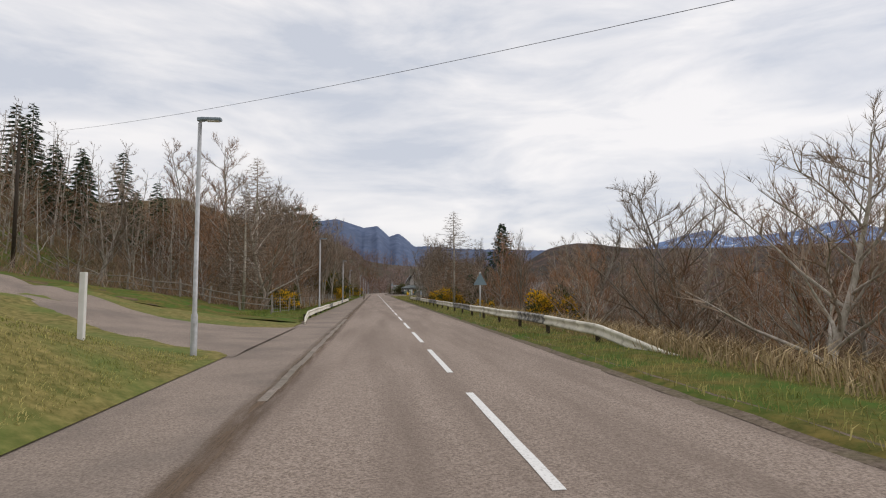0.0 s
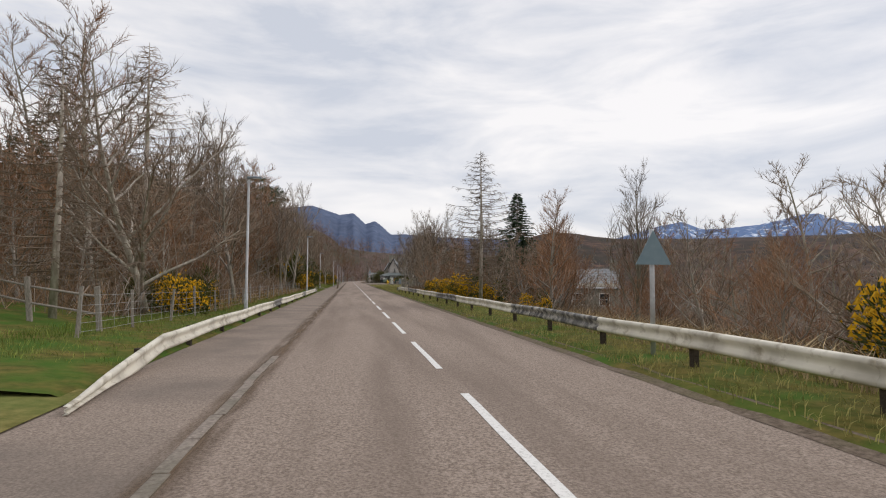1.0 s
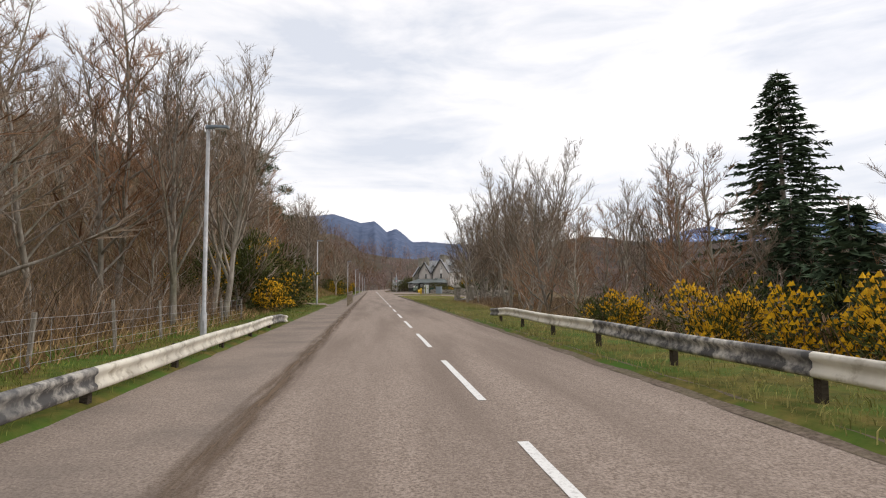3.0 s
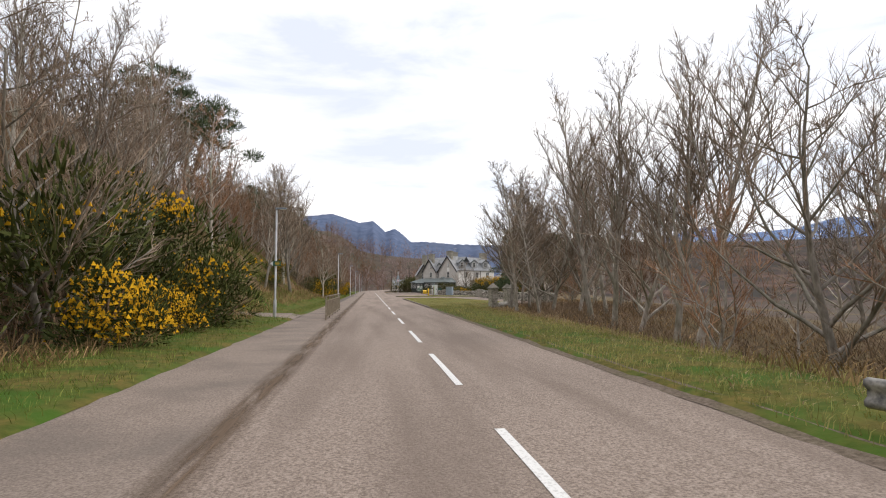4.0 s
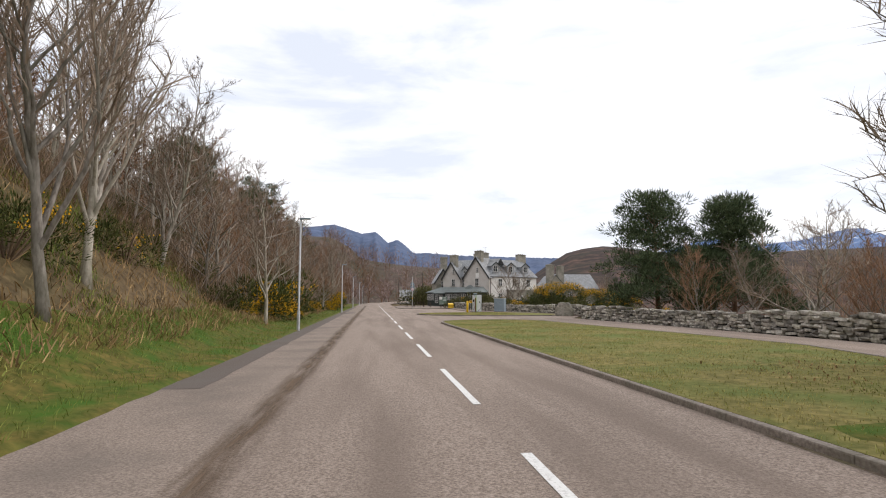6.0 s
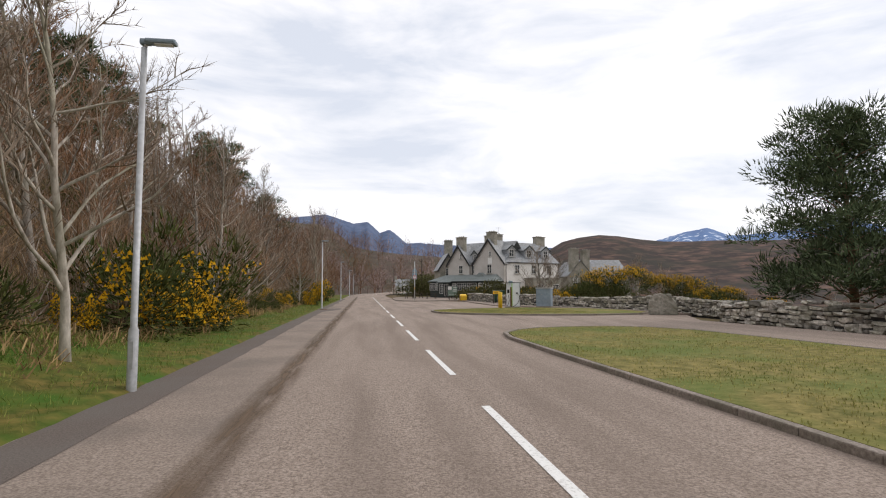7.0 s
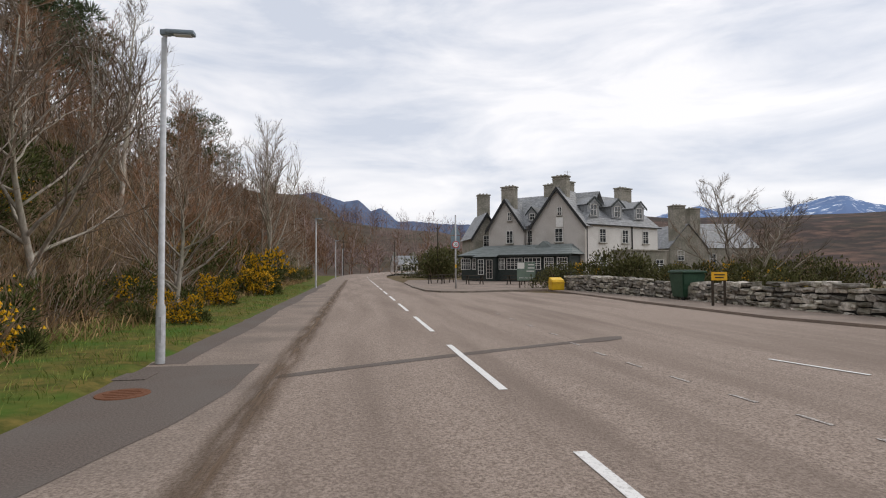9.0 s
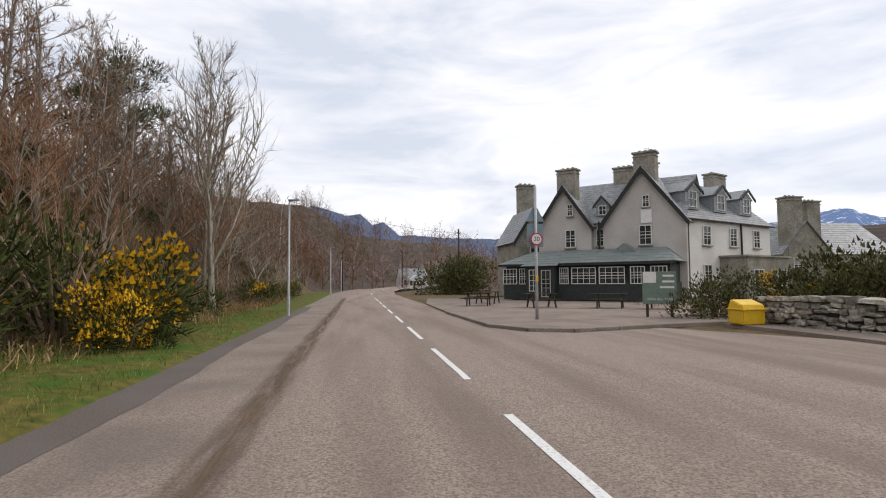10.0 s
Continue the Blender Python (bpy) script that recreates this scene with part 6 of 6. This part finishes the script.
polygon("turf", lawn_in, 0.09, 0.10, M["lawn"], lawn, "mown grass turning yellow")
for (xa, ya), (xb, yb) in zip(LAWN[:-2], LAWN[1:-1]):
    n = max(1, round(math.hypot(xb - xa, yb - ya) / 0.9))
    for k in range(n):
        x0, y0, x1, y1 = xa + (xb - xa) * k / n, ya + (yb - ya) * k / n, xa + (xb - xa) * (k + 1) / n, ya + (yb - ya) * (k + 1) / n
        ob = part("kerb_stone", boxed((0, 0, 0.03), (0.13, math.hypot(x1 - x0, y1 - y0) - 0.004, 0.13), 0.022), M["kerb"], lawn)
        ob.matrix_basis = pose((x0 + x1) / 2, (y0 + y1) / 2, 0.01, 0, 0, math.degrees(-math.atan2(x1 - x0, y1 - y0)))


def lawn_place(r):
    while True:
        x, y = r.uniform(4.6, 13.5), r.uniform(-40, -6)
        if inside(x, y, lawn_in) and noise.noise((x * 0.7, y * 0.7, 5)) + r.uniform(-0.5, 0.5) > -0.15:
            return x, y


strands("turf_grass", 30000, lawn_place, 0.05, 0.006, "lawn_blade", "short grass blades on the lawn, green and straw", "grass", 0.6, 37, 0.8, 0.09)
strands("verge_grass", 36000, lambda r: (4.75 + 3.4 * r.random(), -160 + 121 * r.random()), 0.17, 0.006, "lawn_blade", "tufts of green grass under the crash barrier", "grass", 0.5, 41, 0.7, 0.08)
strands("bank_grass", 30000, lambda r: (-3.2 - 9 * r.random() ** 1.3, -157 + 15.5 * r.random()), 0.08, 0.006, "lawn_blade", "short yellowing grass on the bank", "grass", 0.6, 43, 0.8)
strands("bank_grass", 34000, lambda r: next((x, y) for x, y in iter(lambda: (-4.6 - 13 * r.random(), -54 + 42 * r.random()), None) if noise.noise((x * 0.35, y * 0.3, 2)) + r.uniform(-0.3, 0.3) > 0.0), 0.26, 0.011, "blade", "mossy green grass in patches on the bank", "grass", 0.9, 45, 1.0)
strands("dry_grass", 20000, lambda r: (7.2 + 12 * r.random() ** 1.3, -162 + 92 * r.random()), 0.62, 0.013, "straw", "tall dry grass behind the crash barrier", "grass", 0.8, 47, 0.8)
strands("dry_grass", 11000, lambda r: (lambda y: (5.2 + (3.6 + 4.0 * step(-60, -40, y)) * r.random(), y))(-74 + 33 * r.random()), 0.17, 0.008, "palestraw", "short straw-coloured grass on the verge by the trees", "grass", 0.8, 49, 0.9)
strands("undergrowth", 12000, lambda r: (lambda y: (9.3 + 2.6 * step(-50, -40, y) + 13 * r.random() ** 1.2, y))(-72 + 38 * r.random()), 0.75, 0.009, "brush", "low brown undergrowth between the roadside trees", "undergrowth", 0.8, 51, 1.2)
strands("brushwood", 30000, lambda r: (lambda y: (8.9 + 1.8 * (1 - step(-100, -92, y)) + 14 * r.random() ** 1.3, y))(-150 + 80 * r.random()), 1.7, 0.009, "brush", "tangle of brown brushwood behind the verge", "brushwood", 0.5, 53, 0.9)
strands("tall_grass", 11000, lambda r: (6.5 + 4.5 * r.random() ** 1.2, -160 + 42 * r.random()), 0.7, 0.011, "palestraw", "tall pale dead grass beyond the crash barrier", "grass", 0.7, 61, 0.6)
strands("dead_leaves", 9000, lambda r: (7.4 + 12 * r.random(), -72 + 40 * r.random()), 0.22, 0.02, "straw", "dead leaves and litter under the roadside trees", "leaves", 1.3, 59, 1.6)

# memorial stone before the wall
bm = bmesh.new()
bmesh.ops.create_cube(bm, size=1.0)
bmesh.ops.subdivide_edges(bm, edges=bm.edges[:], cuts=5, use_grid_fill=True)
for v in bm.verts:
    k = 1 - 0.42 * step(-0.1, 0.5, v.co.z)
    v.co = Vector((v.co.x * 1.5 * k, v.co.y * 0.6 * (0.6 + 0.4 * k), (v.co.z + 0.5) * 1.15)) + 0.09 * Vector((noise.noise(v.co * 4), noise.noise(v.co * 4 + Vector((9, 0, 0))), noise.noise(v.co * 4 + Vector((0, 9, 0)))))
mem = part("memorial_stone", bm, M["masonry"])
mem.matrix_world = pose(17.1, 3.6, 0.03, 0, 0, -35)
tagged(mem, "squat rough grey memorial stone by the wall", "memorial stone")


# old stone pillars with pyramid caps at the end of the lawn
pillar = thing("stone_pillar", (0, 0, 0), "squat rubble stone pillar with a pyramid cap under the trees", "pillar", "stone pillars")
bm = bmesh.new()
for k in range(7):
    z, w = 0.09 + 0.19 * k, 0.52 + 0.04 * math.sin(k * 2.3)
    for sx in (-1, 1):
        split = 0.06 * math.sin(k * 3.1)
        box(bm, (sx * w / 4 + split / 2, 0.012 * math.sin(k * 5 + sx), z), (w / 2 - 0.012 - sx * split, w + 0.02 * sx * math.cos(k), 0.178), 0.02)
part("shaft", bm, M["stone"], pillar)
part("slab", boxed((0, 0, 1.40), (0.66, 0.66, 0.07), 0.012), M["masonry"], pillar)
bm = bmesh.new()
bmesh.ops.create_cone(bm, cap_ends=True, segments=4, radius1=0.44, radius2=0.03, depth=0.34, matrix=Matrix.Translation((0, 0, 1.605)) @ Matrix.Rotation(radians(45), 4, "Z"))
part("cap", bm, M["masonry"], pillar, "pale pyramid-shaped stone cap")
for k, (x, y) in enumerate(((9.35, -39.8), (10.75, -40.1))):
    copy_thing(pillar, pose(x, y, 0.02, 0, 0, 20 + 5 * k))
pillar.matrix_world = pose(12.1, -33.1, 0.02, 0, 0, 22)
# tumbled stones between the pillars
rs = random.Random(12)
for k in range(26):
    t = rs.random()
    ob = new("boulder", STONES[rs.randrange(9)])
    ob.matrix_world = pose(9.7 + 2.4 * t + rs.uniform(-0.2, 0.4), -39.3 + 6.0 * t + rs.uniform(-0.3, 0.3), 0.12, rs.uniform(-20, 20), rs.uniform(-20, 20), rs.uniform(0, 360)) @ Matrix.Diagonal((rs.uniform(0.3, 0.6), rs.uniform(0.3, 0.5), rs.uniform(0.16, 0.28), 1))
    tagged(ob, "loose grey boulder of the tumbled boundary", "boulder", "boulders")


# ---- conifers and roadside trees of the first stretch ----
def conifer(name, x, y, h, label, mat="needle", spread=0.27, per=22, bare=0.12, droop=0.25, sparse=1.0):
    """A conifer: a straight trunk with tiers of drooping sprays."""
    t = thing(name, (x, y, gz(x, y)), label, "conifer", "conifers")
    tube("trunk", [(0, 0, -0.2), (0, 0, h * 0.5), (0, 0, h)], [0.016 * h, 0.010 * h, 0.015], M["bark"], t, 8)
    r = random.Random(int(x * 10 + y))
    v, f, bv, bf = [], [], [], []
    n = int(h * per)
    for k in range(n):
        z = bare * h + (0.985 - bare) * h * (k / n)
        a, reach = k * 2.4 + r.uniform(-0.3, 0.3), (1 - z / h) ** 0.85 * h * spread * r.uniform(0.6, 1.15) + 0.12
        d = Vector((math.cos(a), math.sin(a), 0))
        pts = [d * reach * u + Vector((0, 0, z - droop * reach * u * u + 0.12 * reach * max(0, u - 0.6))) for u in (0, 0.35, 0.7, 1)]
        tube_arrays(pts, [0.010 + 0.006 * reach, 0.008, 0.005, 0.002], 3, bv, bf, False)
        m = max(5, int(13 * reach))
        for j in range(m):
            if r.random() > sparse:
                continue
            u = 0.15 + 0.85 * (j + r.random()) / m
            p = d * reach * u + Vector((0, 0, z - droop * reach * u * u + 0.12 * reach * max(0, u - 0.6)))
            for sgn in (-1, 1):
                side = Vector((-d.y, d.x, 0)) * sgn
                l = (0.30 * (1.25 - u * 0.7) + 0.10) * r.uniform(0.6, 1.4)
                s = len(v)
                tip = p + side * l * r.uniform(0.5, 1.1) + d * l * 0.7 - Vector((0, 0, r.uniform(-0.06, 0.20)))
                w = Vector((0, 0, r.uniform(-0.09, 0.11))) + d * 0.08
                v += [tuple(p - w * 0.5), tuple(p + w), tuple(tip)]
                f.append((s, s + 1, s + 2))
    raw("branches", bv, bf, M["bark"], t)
    raw("needles", v, f, M[mat], t)
    return t


def scots_pine(x, y, h, label, low=0.45, clumps=13, lean=0.1, full=1.0):
    """A pine: a bare leaning stem, a few limbs and ragged clumps of needles."""
    t = thing("pine", (x, y, gz(x, y)), label, "conifer", "pines")
    r = random.Random(int(x * 13 + y * 3))
    top = Vector((lean * h, 0.04 * h, h * 0.93))
    tube("trunk", [(0, 0, -0.3), tuple(top * 0.5 + Vector((0.1, 0, 0))), tuple(top)], [0.02 * h, 0.013 * h, 0.03], M["redbark"], t, 8)
    v, f, lv, lf = [], [], [], []
    for k in range(clumps):
        u = low + (1 - low) * (k + r.random() * 0.6) / clumps
        a, reach = k * 2.4 + r.uniform(-0.4, 0.4), h * 0.30 * (1.15 - 0.8 * (u - low) / (1 - low)) * r.uniform(0.6, 1.1)
        c = top * u + Vector((math.cos(a) * reach, math.sin(a) * reach, r.uniform(0.0, 0.5)))
        tube_arrays([top * (u - 0.06), top * u * 0.5 + c * 0.5 + Vector((0, 0, -0.1)), c], [0.05, 0.035, 0.015], 5, lv, lf, False)
        w = full * h * r.uniform(0.11, 0.17)
        cv, cf, _ = bush_arrays(int(x * 7) + k, 620, w * 1.25, w * 1.25, w * 0.75, 0.26, 7, 0.5)
        s = len(v)
        v += [(p[0] + c.x, p[1] + c.y, p[2] + c.z - w * 0.3) for p in cv]
        f += [tuple(s + i for i in q) for q in cf]
    tagged(raw("branchwork", lv, lf, M["redbark"], t), kind="stuff")
    raw("needles", v, f, M["pine"], t)


M["redbark"] = material("red_brown_pine_bark", (0.16, 0.095, 0.06), (0.34, 0.22, 0.15), 6, 0.95, bump=0.7, stretch=(1, 1, 0.4))


def larch(x, y, h):
    """A leafless larch: level whorls of thin twiggy branches on a straight stem."""
    t = thing("larch", (x, y, gz(x, y)), "tall leafless larch with level twiggy branches", "tree", "larches")
    r = random.Random(int(x * 7 + y))
    tube("trunk", [(0, 0, -0.3), (0.05, 0, h * 0.5), (0, 0, h)], [0.014 * h, 0.009 * h, 0.012], M["bark"], t, 8)
    v, f = [], []
    for k in range(int(h * 15)):
        z = 0.14 * h + 0.85 * h * k / (h * 15)
        a, reach = k * 2.4 + r.uniform(-0.4, 0.4), (1 - z / h) ** 0.8 * h * 0.46 * r.uniform(0.5, 1.15) + 0.15
        d = Vector((math.cos(a), math.sin(a), 0))
        pts = [d * reach * u + Vector((0, 0, z + reach * (0.10 * u - 0.25 * u * (1 - u)))) for u in (0, 0.35, 0.7, 1)]
        tube_arrays(pts, [0.018, 0.013, 0.009, 0.004], 3, v, f, False)
        for j in range(int(reach * 15)):
            u = r.uniform(0.15, 1)
            p = d * reach * u + Vector((0, 0, z + reach * (0.10 * u - 0.25 * u * (1 - u))))
            q = p + (d * r.uniform(0.1, 0.8) + Vector((-d.y, d.x, 0)) * r.uniform(-1, 1) + Vector((0, 0, r.uniform(-0.7, 0.2)))) * r.uniform(0.15, 0.4)
            tube_arrays([p, q], [0.010, 0.004], 3, v, f, False)
    raw("crown", v, f, M["twig"], t)


conifer("spruce", 18.9, -75.3, 13.2, "tall dark green spruce beside the road", spread=0.36, droop=0.12, sparse=0.8)
conifer("spruce", 12.4, -85.5, 5.2, "broad dark spruce behind the gorse", spread=0.42)
conifer("spruce", 16.2, -79.0, 6.5, "dark green spruce behind the gorse", spread=0.38)
scots_pine(21.5, -4.5, 10.0, "dark bushy pine above the stone wall", 0.10, 46, 0.0, 1.15)
scots_pine(24.5, -9.0, 9.0, "dark bushy pine above the stone wall", 0.10, 46, 0.03, 1.15)
scots_pine(-16.5, -27.5, 10.5, "green Scots pine leaning out of the bank", 0.5, 16, 0.22, 1.15)
scots_pine(-18.0, -33.0, 10.0, "green Scots pine on the bank", 0.5, 12, 0.12)
for k in range(9):
    scots_pine(-15.5 - 2.2 * (k % 4), 2 + 7.5 * k, 7.5 + (k % 3), "dark pine on the crest of the wooded bank", 0.45, 10, 0.08)
rc = random.Random(8)
for k in range(26):
    conifer("spruce", -22 - 34 * rc.random(), -98 + 18 * rc.random(), rc.uniform(6.5, 11), "dark spruce on the skyline above the field", per=8)
larch(7.3, -106.0, 8.6)
larch(-9.2, -108, 12.0)
larch(-7.6, -119, 7.5)

ra = random.Random(64)
# two spreading trees beyond the barrier
for kind, x, y, s, a in ((2, 10.6, -142.5, 1.0, 20), (2, 11.8, -135.5, 1.05, 140), (4, 13.5, -139, 1.2, 60), (0, 14.5, -131, 0.9, 0), (4, 9.6, -131, 0.8, 10), (0, 12.5, -123, 0.75, 200), (3, 10.4, -117, 0.6, 40)):
    plant(KINDS[kind], x, y, s, a, 0.1)
for k in range(56):
    x = ra.uniform(10, 16) if k % 2 else ra.uniform(16, 34)
    plant(KINDS[ra.choice((2, 4, 4, 1))], x, -148 + 80 * (k + ra.random()) / 56, ra.uniform(0.6, 0.85) + 0.012 * (x - 10), ra.uniform(0, 360), 0.1)
# roadside wood past the end of the barrier
for k in range(28):
    y = -70 + 36 * (k + ra.random()) / 28
    plant(KINDS[ra.choice((0, 2, 3, 0, 4, 3))], ra.uniform(9.2, 11.5) + 2.4 * step(-50, -40, y) + (ra.uniform(0, 14) if k % 3 else 0), y, ra.uniform(0.8, 1.15), ra.uniform(0, 360), 0.1, ra.uniform(-7, 7))
for k in range(16):
    plant(KINDS[ra.choice((0, 2, 4))], ra.uniform(20, 34), -32 + 24 * ra.random(), ra.uniform(0.7, 1.0), ra.uniform(0, 360), 0.1)
for kind, x, y, s, a in ((0, 11.75, -35.8, 1.3, 80), (0, 14.6, -33.0, 1.2, 140), (0, 10.0, -42.3, 1.15, 30), (2, 11.4, -44.8, 1.2, 160), (0, 9.2, -47.0, 1.1, 250)):
    plant(KINDS[kind], x, y, s, a, 0.1, -5)
# scrub before the stone house
for x, y, s in ((13.5, -101, 1.3), (14.8, -98, 1.35), (16.0, -95, 1.3), (17.5, -92, 1.3)):
    plant(KINDS[4], x, y, s, 50 * x, 0.1)
# gorse beside the barriers and on the bank
for kind, x, y, s in ((1, 8.4, -129.4, 1.3), (1, 9.4, -128.2, 1.5), (1, 9.9, -108.0, 1.15), (1, 7.7, -101.5, 1.3), (1, 8.0, -98.5, 1.5), (1, 8.3, -104.5, 1.2), (0, 10.5, -96, 0.9), (1, 8.6, -94, 1.2), (1, 8.9, -91, 1.5), (1, 9.6, -88, 1.6), (1, 9.0, -85.5, 1.5), (1, 10.6, -83.5, 1.7), (0, 11.0, -86.5, 1.0), (1, 8.4, -82, 1.2), (0, 9.3, -78, 1.0), (2, 10.6, -75, 1.1), (0, 12.8, -79, 1.0), (2, 12.6, -71, 1.1),
                          (0, -6.6, -110.3, 1.0), (1, -6.0, -113.5, 1.2), (1, -6.4, -108.4, 0.9), (2, -7.5, -112.5, 1.0), (0, -7.3, -64.5, 2.3), (1, -5.6, -66.0, 1.5), (0, -7.5, -61.0, 2.4), (0, -6.3, -58.6, 1.8), (2, -6.2, -57.4, 1.2), (2, -9.0, -58.5, 2.5), (2, -5.5, -57.6, 1.5), (1, -5.6, -62.0, 1.1), (1, -6.2, -58.6, 1.2), (2, -5.9, -61, 1.3), (2, -8.2, -55.8, 1.2), (1, -7.0, -55.4, 0.9),
                          (0, -8.4, -69, 1.2), (2, -9.3, -64, 1.5), (0, -9.6, -59, 1.4), (2, -6.8, -38, 0.9), (2, -8.0, -30, 1.0), (0, -8.4, -23, 1.0), (1, -6.6, -11.5, 0.8), (0, -6.6, -9.2, 1.7), (0, -6.2, -5.6, 1.75), (1, -5.3, -6.8, 1.1), (1, -6.0, -8.0, 1.5), (0, -7.0, -1.5, 1.15), (1, -5.9, 1.0, 0.85), (2, -7.2, 4.5, 1.0), (1, -6.3, -3.2, 0.7)):
    plant(G[kind], x, y, s, x * 40, 0.1)
for k in range(14):
    plant(G[(0, 1, 2)[k % 3]], 19.6 + 8 * ra.random(), -1 + 18 * ra.random(), ra.uniform(0.6, 1.0), ra.uniform(0, 360), 0.1)

# stone house below the road, seen over the gorse
cottage(24.5, -79.5, 8, 6, 2.9, 4.7, "masonry", -28, "old stone house with a slate roof below the road")
